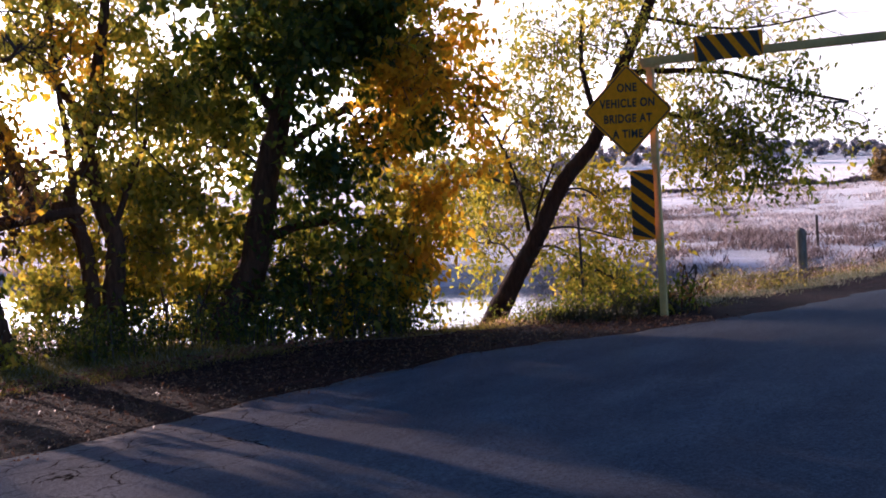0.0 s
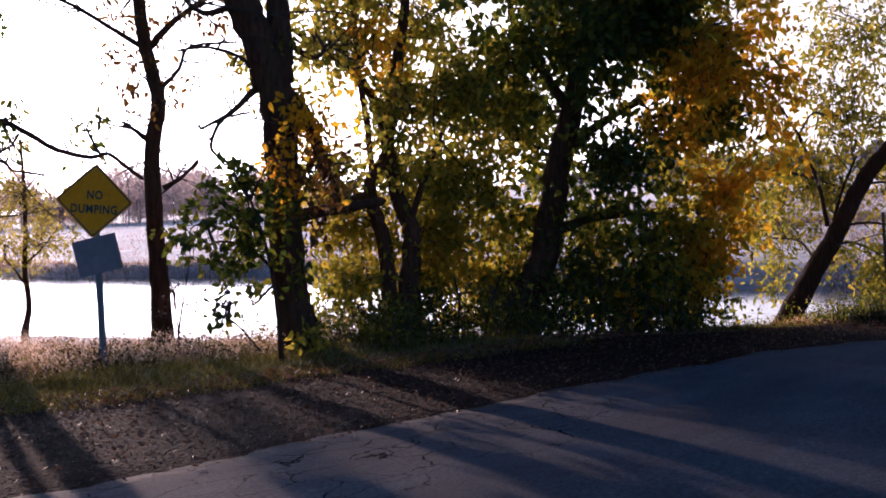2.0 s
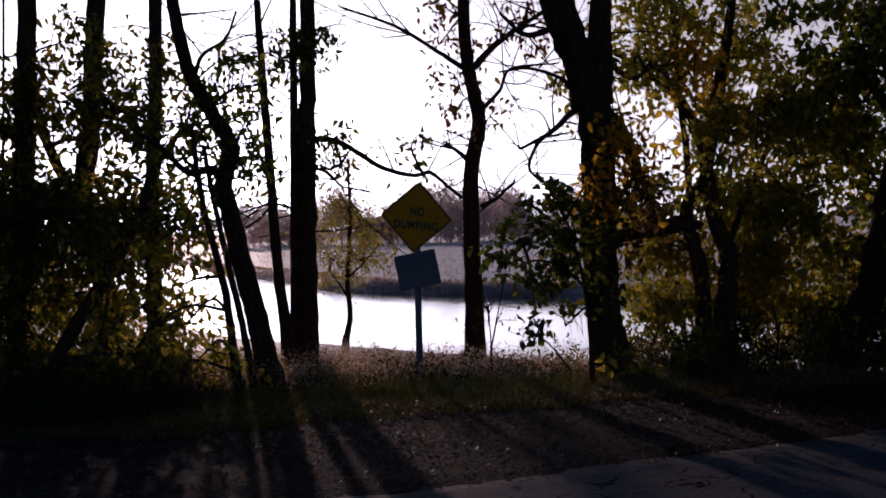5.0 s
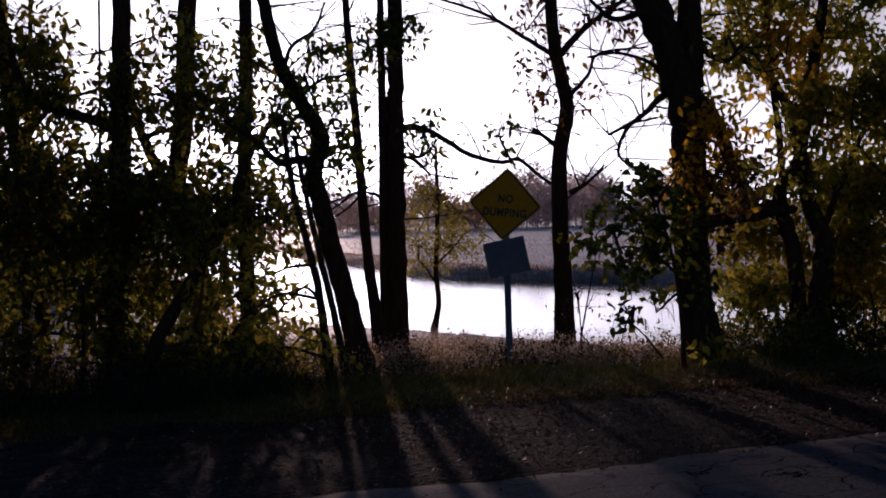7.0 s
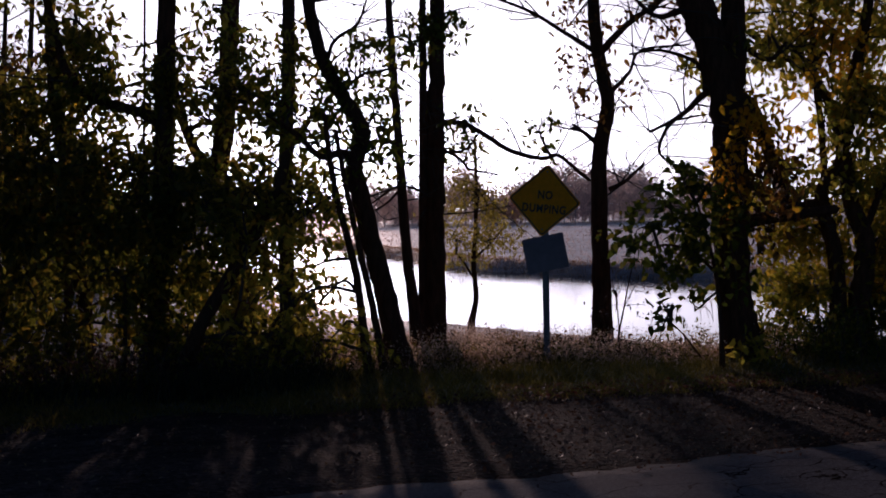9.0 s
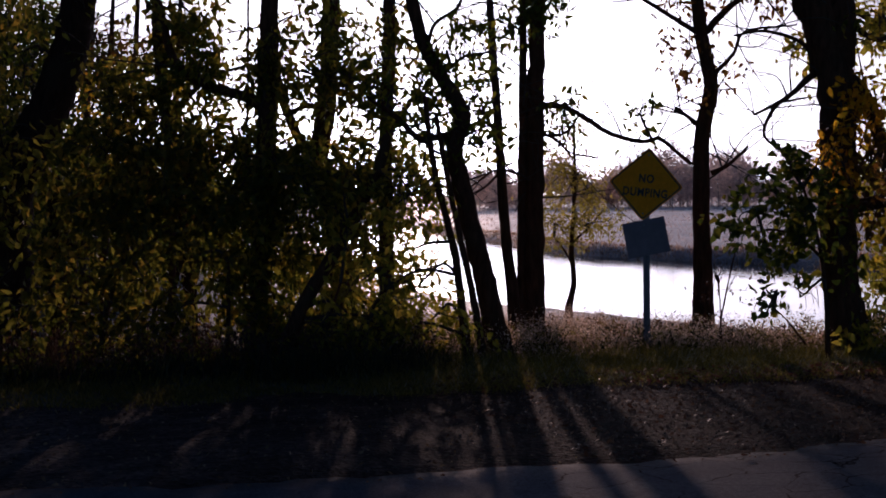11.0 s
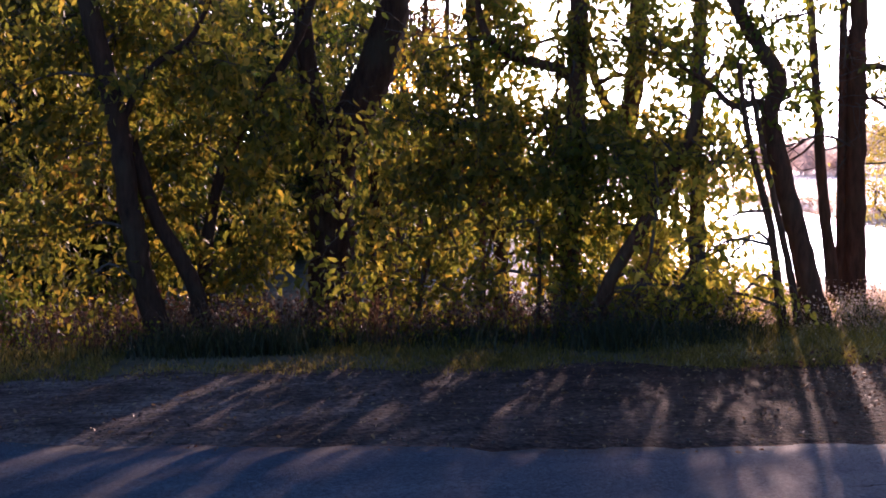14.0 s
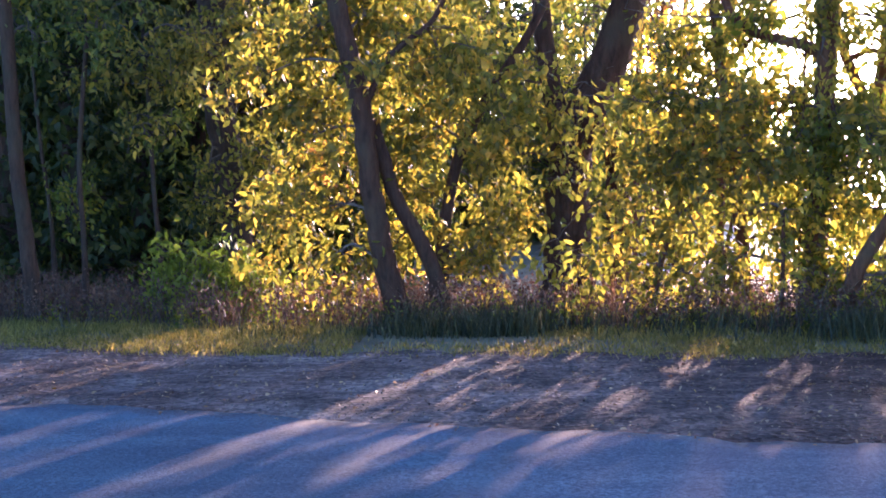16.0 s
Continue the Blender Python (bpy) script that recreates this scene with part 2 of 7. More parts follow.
def land(x, y):
    """Height of the ground."""
    x, y = np.asarray(x, float), np.asarray(y, float)
    past = y - verge_edge(x)
    z = -0.03 - (0.5 + 0.42 * smooth(7, 11, x)) * smooth(0.3, 9 - 3.5 * smooth(7, 11, x), past) + 0.04 * ripple(x * 2, y * 2) * smooth(0.2, 2, past)
    z = z - 0.25 * smooth(-7.5, -14, y - road_edge(x))
    near, far = np.interp(y, NEAR_Y, NEAR_X), np.interp(y, FAR_Y, FAR_X)
    z = z + (WATER - 0.7 - z) * smooth(near - 2.5, near + 1.2, x)
    east = -0.72 + 0.1 * ripple(x * 0.3, y * 0.3) + 0.25 * smooth(40, 90, x - far)
    z = np.where(x > (near + far) / 2, WATER - 0.7 + (east - WATER + 0.7) * smooth(far - 0.6, far + 2.2, x), z)
    # the grassy bank beside the bridge approach
    bank = smooth(15, 18, x) * smooth(40, 33, x) * smooth(5.0, 1.5, past) * smooth(-0.3, 0.2, past)
    z = z + np.maximum(-0.06 - 0.06 * np.maximum(past, 0) - z, 0) * bank
    away, bearing = np.hypot(x, y), np.degrees(np.arctan2(x, y))
    z = z + 15 * smooth(420, 900, away) * (0.75 + 0.25 * np.sin(bearing * 0.21)) * smooth(35, 60, bearing) + 6 * smooth(450, 900, away)
    return z


def height(x, y):
    return float(land(x, y))


def mesh_object(name, verts, faces, mat, smooth_shade=True, parent=None, label=""):
    me = bpy.data.meshes.new(name)
    me.from_pydata([tuple(v) for v in verts], [], [tuple(f) for f in faces])
    me.update()
    if smooth_shade:
        me.polygons.foreach_set("use_smooth", [True] * len(me.polygons))
    me.materials.append(mat)
    ob = new(name, me)
    ob.parent = parent
    if label:
        ob["label"] = label
    return ob


def part(name, bm, mat, parent, label=""):
    me = bpy.data.meshes.new(name)
    bm.to_mesh(me)
    bm.free()
    me.materials.append(mat)
    ob = new(name, me)
    ob.parent = parent
    if label:
        ob["label"] = label
    return ob


def fast_mesh(name, verts, faces, mat):
    """A large mesh of triangles from arrays."""
    me = bpy.data.meshes.new(name)
    me.vertices.add(len(verts))
    me.vertices.foreach_set("co", np.asarray(verts, np.float32).ravel())
    n = len(faces)
    me.loops.add(3 * n)
    me.loops.foreach_set("vertex_index", np.asarray(faces, np.int32).ravel())
    me.polygons.add(n)
    me.polygons.foreach_set("loop_start", np.arange(n, dtype=np.int32) * 3)
    me.update(calc_edges=True)
    me.validate()
    me.materials.append(mat)
    return new(name, me)


def graded(points):
    """Grid lines: stretches of (start, end, step)."""
    out = []
    for a, b_, s in points:
        out += list(np.arange(a, b_ - s * 0.01, s))
    return np.array(out + [points[-1][1]])


def ground_material():
    m, nt, ns, ln, bsdf = material("frosty_grass_ground")
    v = coords(nt)
    soil = ramp(nt, noise_tex(nt, v, 1.3, 6), [(0.3, (0.06, 0.055, 0.03)), (0.5, (0.12, 0.115, 0.055)), (0.7, (0.2, 0.165, 0.1))])
    frost = ramp(nt, noise_tex(nt, v, 0.35, 7, 0.7), [(0.34, (0.06, 0.046, 0.045)), (0.48, (0.24, 0.2, 0.19)), (0.64, (0.68, 0.62, 0.6))])
    streaks = ramp(nt, noise_tex(nt, coords(nt, (0.012, 0.05, 1)), 1.0, 5), [(0.38, (0.24, 0.2, 0.19)), (0.5, (0.75, 0.72, 0.72)), (0.6, (1.1, 1.08, 1.08))])
    frost = mix(nt, 1.0, frost, streaks, "MULTIPLY")
    # frost lies on the open meadow across the river, away from the trees
    sep = ns.new("ShaderNodeSeparateXYZ")
    ln.new(v, sep.inputs[0])
    wobble = node(nt, "ShaderNodeMath")
    wobble.operation = "MULTIPLY_ADD"
    ln.new(noise_tex(nt, v, 0.25, 5), wobble.inputs[0])
    wobble.inputs[1].default_value = 9.0
    far_x = ns.new("ShaderNodeMapRange")
    ln.new(sep.outputs[0], wobble.inputs[2])
    ln.new(wobble.outputs[0], far_x.inputs["Value"])
    far_x.inputs["From Min"].default_value, far_x.inputs["From Max"].default_value = 30.0, 36.0
    far_y = ns.new("ShaderNodeMapRange")
    ln.new(sep.outputs[1], far_y.inputs["Value"])
    far_y.inputs["From Min"].default_value, far_y.inputs["From Max"].default_value = 17.0, 24.0
    open_x = ns.new("ShaderNodeMapRange")
    ln.new(wobble.outputs[0], open_x.inputs["Value"])
    open_x.inputs["From Min"].default_value, open_x.inputs["From Max"].default_value = 4.0, 11.0
    inland = node(nt, "ShaderNodeMath")
    inland.operation = "MULTIPLY"
    ln.new(far_y.outputs[0], inland.inputs[0])
    ln.new(open_x.outputs[0], inland.inputs[1])
    most = node(nt, "ShaderNodeMath")
    most.operation = "MAXIMUM"
    ln.new(far_x.outputs[0], most.inputs[0])
    ln.new(inland.outputs[0], most.inputs[1])
    ln.new(mix(nt, most.outputs[0], soil, frost), bsdf.inputs["Base Color"])
    # frost crystals glance the low sun; bare soil does not
    gloss = ns.new("ShaderNodeMapRange")
    ln.new(most.outputs[0], gloss.inputs["Value"])
    gloss.inputs["To Min"].default_value, gloss.inputs["To Max"].default_value = 0.95, 0.5
    ln.new(gloss.outputs[0], bsdf.inputs["Roughness"])
    sheen = ns.new("ShaderNodeMapRange")
    ln.new(most.outputs[0], sheen.inputs["Value"])
    sheen.inputs["To Max"].default_value = 0.5
    bsdf.inputs["Specular IOR Level"].default_value = 0.6
    ln.new(sheen.outputs[0], bsdf.inputs["Sheen Weight"])
    bsdf.inputs["Sheen Roughness"].default_value = 0.4
    ln.new(bump(nt, noise_tex(nt, v, 5, 6, 0.7), 0.6, 0.08), bsdf.inputs["Normal"])
    return m


xs = graded([(-1600, -400, 200), (-400, -100, 40), (-100, -30, 8), (-30, -10, 1.2), (-10, 40, 0.5), (40, 80, 2.5), (80, 200, 12), (200, 600, 40), (600, 1800, 120)])
ys = graded([(-1200, -200, 200), (-200, -20, 20), (-20, -2, 1.5), (-2, 40, 0.5), (40, 90, 2.0), (90, 250, 10), (250, 700, 30), (700, 2000, 130)])
gx, gy = np.meshgrid(xs, ys)
gz = land(gx, gy)
nx = len(xs)
quads = [(j * nx + i, j * nx + i + 1, (j + 1) * nx + i + 1, (j + 1) * nx + i) for j in range(len(ys) - 1) for i in range(nx - 1)]
ground = mesh_object("ground", np.stack([gx.ravel(), gy.ravel(), gz.ravel()], 1), quads, ground_material())
tagged(ground, "frosty meadow and grassy river bank", "ground", kind="structure")


def asphalt_material():
    m, nt, ns, ln, bsdf = material("worn_asphalt")
    v = coords(nt)
    grit = noise_tex(nt, v, 160, 3, 0.7)
    base = ramp(nt, noise_tex(nt, v, 0.8, 6), [(0.3, (0.047, 0.074, 0.1)), (0.7, (0.08, 0.119, 0.15))])
    speck = ramp(nt, grit, [(0.35, (0.45, 0.45, 0.47)), (0.65, (1.55, 1.53, 1.5))])
    colour = mix(nt, 1.0, base, speck, "MULTIPLY")
    coarse = noise_tex(nt, v, 42, 4, 0.75)
    colour = mix(nt, 1.0, colour, ramp(nt, coarse, [(0.35, (0.48, 0.48, 0.5)), (0.68, (1.6, 1.57, 1.53))]), "MULTIPLY")
    worn = ramp(nt, noise_tex(nt, coords(nt, (0.35, 1.6, 1)), 1.1, 5), [(0.4, (0.82, 0.82, 0.84)), (0.62, (1.18, 1.16, 1.12))])
    colour = mix(nt, 1.0, colour, worn, "MULTIPLY")
    warp = ns.new("ShaderNodeMix")
    warp.data_type = "VECTOR"
    warp.inputs[0].default_value = 0.22
    ln.new(v, warp.inputs[4])
    wn_ = node(nt, "ShaderNodeTexNoise", Scale=3.0, Detail=5.0)
    ln.new(v, wn_.inputs["Vector"])
    ln.new(wn_.outputs["Color"], warp.inputs[5])
    cells = ns.new("ShaderNodeTexVoronoi")
    cells.feature = "DISTANCE_TO_EDGE"
    cells.inputs["Scale"].default_value = 4.2
    drawn = ns.new("ShaderNodeMapping")
    drawn.inputs["Scale"].default_value = (0.62, 1.0, 1)
    ln.new(warp.outputs[1], drawn.inputs["Vector"])
    ln.new(drawn.outputs["Vector"], cells.inputs["Vector"])
    crack = ramp(nt, cells.outputs["Distance"], [(0.0, (1, 1, 1)), (0.008, (1, 1, 1)), (0.022, (0, 0, 0))])
    # alligator cracking where the edge has sunk
    patch = ns.new("ShaderNodeMapping")
    patch.inputs["Location"].default_value, patch.inputs["Scale"].default_value = (-1.4, -4.3, 0), (0.29, 0.75, 1)
    ln.new(v, patch.inputs["Vector"])
    reach = ns.new("ShaderNodeVectorMath")
    reach.operation = "LENGTH"
    ln.new(patch.outputs["Vector"], reach.inputs[0])
    uneven = node(nt, "ShaderNodeMath")
    uneven.operation = "MULTIPLY_ADD"
    ln.new(noise_tex(nt, v, 0.9, 4), uneven.inputs[0])
    uneven.inputs[1].default_value = 0.5
    ln.new(reach.outputs["Value"], uneven.inputs[2])
    where = ramp(nt, uneven.outputs[0], [(0.95, (1, 1, 1)), (1.0, (0, 0, 0))])
    faint = ramp(nt, noise_tex(nt, v, 1.9, 3), [(0.36, (0.0, 0.0, 0.0)), (0.52, (1, 1, 1))])
    mask = mix(nt, 1.0, mix(nt, 1.0, crack, where, "MULTIPLY"), faint, "MULTIPLY")
    chips = ramp(nt, noise_tex(nt, coords(nt, (1.0, 1.6, 1)), 3.3, 3), [(0.735, (0, 0, 0)), (0.75, (1, 1, 1))])
    mask = mix(nt, 1.0, mask, mix(nt, 1.0, chips, where, "MULTIPLY"), "LIGHTEN")
    ln.new(mix(nt, mask, colour, (0.006, 0.006, 0.007)), bsdf.inputs["Base Color"])
    bsdf.inputs["Roughness"].default_value = 0.88
    bsdf.inputs["Diffuse Roughness"].default_value = 1.0
    bsdf.inputs["Specular IOR Level"].default_value = 0.18
    n1 = bump(nt, coarse, 0.7, 0.012, bump(nt, grit, 0.6, 0.006))
    inv = ramp(nt, mask, [(0.0, (1, 1, 1)), (1.0, (0, 0, 0))])
    dull = ns.new("ShaderNodeMapRange")
    ln.new(mask, dull.inputs["Value"])
    dull.inputs["To Min"].default_value, dull.inputs["To Max"].default_value = 0.18, 0.0
    ln.new(dull.outputs[0], bsdf.inputs["Specular IOR Level"])
    ln.new(bump(nt, inv, 0.12, 0.002, n1), bsdf.inputs["Normal"])
    return m


def gravel_material():
    m, nt, ns, ln, bsdf = material("gravel_dirt")
    v = coords(nt)
    stones = ns.new("ShaderNodeTexVoronoi")
    stones.inputs["Scale"].default_value = 30
    ln.new(v, stones.inputs["Vector"])
    base = ramp(nt, noise_tex(nt, v, 1.1, 6), [(0.3, (0.04, 0.025, 0.021)), (0.5, (0.078, 0.05, 0.042)), (0.72, (0.14, 0.096, 0.08))])
    mats = ramp(nt, noise_tex(nt, coords(nt, (0.6, 1.5, 1)), 3.2, 6, 0.7), [(0.36, (0.5, 0.46, 0.46)), (0.62, (1.25, 1.2, 1.16))])
    base = mix(nt, 1.0, base, mats, "MULTIPLY")
    grey = ramp(nt, stones.outputs["Color"], [(0.1, (0.5, 0.48, 0.47)), (0.9, (1.6, 1.55, 1.5))])
    # grey crushed stone gives way to reddish dirt, darkened further for missing grass shade
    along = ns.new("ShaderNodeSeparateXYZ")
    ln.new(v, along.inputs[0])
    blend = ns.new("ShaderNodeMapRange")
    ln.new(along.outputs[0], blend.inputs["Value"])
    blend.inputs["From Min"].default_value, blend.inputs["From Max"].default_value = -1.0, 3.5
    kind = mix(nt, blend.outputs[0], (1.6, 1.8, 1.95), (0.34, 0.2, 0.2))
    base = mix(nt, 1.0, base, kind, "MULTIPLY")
    ln.new(mix(nt, 1.0, base, grey, "MULTIPLY"), bsdf.inputs["Base Color"])
    bsdf.inputs["Roughness"].default_value = 0.95
    bsdf.inputs["Diffuse Roughness"].default_value = 1.0
    bsdf.inputs["Specular IOR Level"].default_value = 0.12
    n1 = bump(nt, stones.outputs["Distance"], 0.8, 0.02)
    ln.new(bump(nt, noise_tex(nt, v, 3.5, 6, 0.7), 0.7, 0.05, n1), bsdf.inputs["Normal"])
    return m


def strip(name, low, high, xs_, rows, z, mat, skirt):
    """A sheet between two edges over xs_, with its sides turned down."""
    verts, faces = [], []
    for x in xs_:
        a, c = low(x), high(x)
        for k in range(rows):
            y = a + (c - a) * k / (rows - 1)
            verts.append((x, y, z(x, y, k / (rows - 1))))
        verts.append((x, c, z(x, c, 1.0) - skirt))
        verts.append((x, a, z(x, a, 0.0) - skirt))
    n = rows + 2
    for i in range(len(xs_) - 1):
        for k in range(rows - 1):
            faces.append((i * n + k, (i + 1) * n + k, (i + 1) * n + k + 1, i * n + k + 1))
        faces.append((i * n + rows - 1, (i + 1) * n + rows - 1, (i + 1) * n + rows, i * n + rows))
        faces.append((i * n + rows + 1, (i + 1) * n + rows + 1, (i + 1) * n, i * n))
    return mesh_object(name, verts, faces, mat)


def ragged(x, a=1.0):
    return a * (0.05 * math.sin(5.1 * x) + 0.04 * math.sin(11.7 * x + 1) + 0.05 * math.sin(2.3 * x + 2) + 0.02 * math.sin(29 * x))


road_xs = graded([(-60, -12, 2.0), (-12, 20, 0.12), (20, 60, 2.0)])
road = strip("road", lambda x: float(road_edge(x)) - 7.6, lambda x: float(road_edge(x)) + ragged(x), road_xs, 24,
             lambda x, y, k: 0.012 + 0.05 * math.sin(k * math.pi) + 0.004 * float(ripple(x * 1.7, y * 1.7)) - 0.028 * float(smooth(0.93, 1.0, k)), asphalt_material(), 0.25)
tagged(road, "worn cracked grey asphalt road with ragged edge", "road", kind="structure")
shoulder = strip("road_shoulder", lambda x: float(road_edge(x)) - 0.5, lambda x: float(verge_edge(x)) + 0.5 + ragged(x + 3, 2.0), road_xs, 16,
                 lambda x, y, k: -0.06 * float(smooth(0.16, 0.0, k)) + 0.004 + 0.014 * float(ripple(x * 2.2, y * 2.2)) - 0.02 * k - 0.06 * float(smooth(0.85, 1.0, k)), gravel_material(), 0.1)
tagged(shoulder, "gravel and dirt shoulder strewn with fallen leaves", "shoulder", kind="structure")


def water_material():
    m, nt, ns, ln, bsdf = material("river_water")
    bsdf.inputs["Base Color"].default_value = (0.02, 0.025, 0.025, 1)
    bsdf.inputs["Roughness"].default_value = 0.09
    bsdf.inputs["IOR"].default_value = 1.33
    v = coords(nt, (1, 0.6, 1))
    ln.new(bump(nt, noise_tex(nt, v, 1.6, 4), 0.16, 0.05), bsdf.inputs["Normal"])
    return m


wv, wf = [], []
for i, y in enumerate(graded([(-300, -20, 40), (-20, 130, 4), (130, 400, 30), (400, 1500, 200)])):
    wv += [(float(np.interp(y, NEAR_Y, NEAR_X)) - 4.5, y, WATER), (float(np.interp(y, FAR_Y, FAR_X)) + 2.0, y, WATER)]
    if i:
        wf.append((2 * i - 2, 2 * i - 1, 2 * i + 1, 2 * i))
water = mesh_object("water", wv, wf, water_material())
tagged(water, "calm bright river reflecting the pale sky", "river", kind="structure")


# ---- trees ----
def curve_points(points, steps=6):
    """A smooth line through the points."""
    p = np.array(points, float)
    if len(p) < 3:
        return p
    ext = np.vstack([2 * p[0] - p[1], p, 2 * p[-1] - p[-2]])
    out = []
    for i in range(1, len(ext) - 2):
        a, b1, c, d = ext[i - 1 : i + 3]
        for u in np.arange(steps) / steps:
            out.append(0.5 * (2 * b1 + (c - a) * u + (2 * a - 5 * b1 + 4 * c - d) * u * u + (3 * b1 - a - 3 * c + d) * u**3))
    return np.array(out + [p[-1]])


def tube(points, radii, sides, rough=0.0):
    """Vertices and triangles of a tapered tube."""
    p = np.asarray(points, float)
    t = np.gradient(p, axis=0)
    t /= np.linalg.norm(t, axis=1, keepdims=True) + 1e-9
    side = np.cross(t, (0.31, 0.95, 0.07) if abs(t[0][2]) > 0.5 else (0, 0, 1.0))
    side /= np.linalg.norm(side, axis=1, keepdims=True) + 1e-9
    up = np.cross(t, side)
    ang = np.linspace(0, 2 * np.pi, sides, endpoint=False)
    r = np.asarray(radii)[:, None]
    if rough:
        r = r * (1 + rough * RNG.uniform(-1, 1, (len(p), sides)))
    v = p[:, None] + r[..., None] * (np.cos(ang)[None, :, None] * side[:, None] + np.sin(ang)[None, :, None] * up[:, None])
    v = v.reshape(-1, 3)
    i, k = np.meshgrid(np.arange(len(p) - 1), np.arange(sides), indexing="ij")
    a, b1 = i * sides + k, i * sides + (k + 1) % sides
    f = np.concatenate([np.stack([a, b1, b1 + sides], -1).reshape(-1, 3), np.stack([a, b1 + sides, a + sides], -1).reshape(-1, 3)])
    tip = len(v)
    v = np.vstack([v, p[-1] + t[-1] * radii[-1]])
    last = (len(p) - 1) * sides
    cap = np.array([(last + k_, last + (k_ + 1) % sides, tip) for k_ in range(sides)])
    return v, np.vstack([f, cap])


def joined(pieces):
    vs, fs, n = [], [], 0
    for v, f in pieces:
        vs.append(v)
        fs.append(f + n)
        n += len(v)
    return np.vstack(vs), np.vstack(fs)


def leaf_arrays(centres, along, face, length, width):
    """Pointed folded leaves: six corners and four triangles each."""
    along = along / (np.linalg.norm(along, axis=1, keepdims=True) + 1e-9)
    across = np.cross(along, face)
    across /= np.linalg.norm(across, axis=1, keepdims=True) + 1e-9
    up = np.cross(across, along)
    ln_, wd = length[:, None], width[:, None]
    v = np.stack([
        centres,
        centres + along * ln_ * 0.3 + across * wd * 0.5 + up * wd * 0.18,
        centres + along * ln_ * 0.68 + across * wd * 0.34 + up * wd * 0.08 - up * ln_ * 0.06,
        centres + along * ln_ - up * ln_ * 0.18,
        centres + along * ln_ * 0.68 - across * wd * 0.34 + up * wd * 0.08 - up * ln_ * 0.06,
        centres + along * ln_ * 0.3 - across * wd * 0.5 + up * wd * 0.18,
    ], 1).reshape(-1, 3)
    base = np.arange(len(centres))[:, None, None] * 6
    f = (base + np.array([[0, 1, 5], [1, 2, 4], [1, 4, 5], [2, 3, 4]])[None]).reshape(-1, 3)
    return v, f


def sprays(centres, leaf, per=13, reach=0.34, droop=0.55, wide=0.45):
    """Leafy twigs at the centres: leaves in loose pairs along a drooping stem. Returns leaf arrays and twig tubes."""
    n = len(centres)
    ang = RNG.uniform(0, 2 * np.pi, n)
    way = np.stack([np.cos(ang), np.sin(ang), RNG.uniform(-0.7, 0.5, n) - droop * 0.4], 1)
    way /= np.linalg.norm(way, axis=1, keepdims=True)
    size = reach * RNG.uniform(0.6, 1.3, n)
    u = RNG.uniform(-0.5, 0.55, (n, per))
    pos = centres[:, None] + way[:, None] * (u * size[:, None] * 2)[..., None]
    pos[..., 2] -= droop * size[:, None] * (u + 0.5) ** 2 * 0.7
    pos = pos + RNG.normal(0, 0.05, pos.shape)
    pos = pos.reshape(-1, 3)
    m = len(pos)
    along = np.repeat(way, per, 0) * 0.4 + RNG.normal(0, 0.6, (m, 3))
    along[:, 2] -= droop
    face = RNG.normal(0, 0.75, (m, 3)) + (-0.12, -0.35, 0.25)
    length = leaf * RNG.uniform(0.65, 1.25, m)
    arrays = leaf_arrays(pos, along, face, length, length * wide * RNG.uniform(0.8, 1.2, m))
    return arrays, way, size


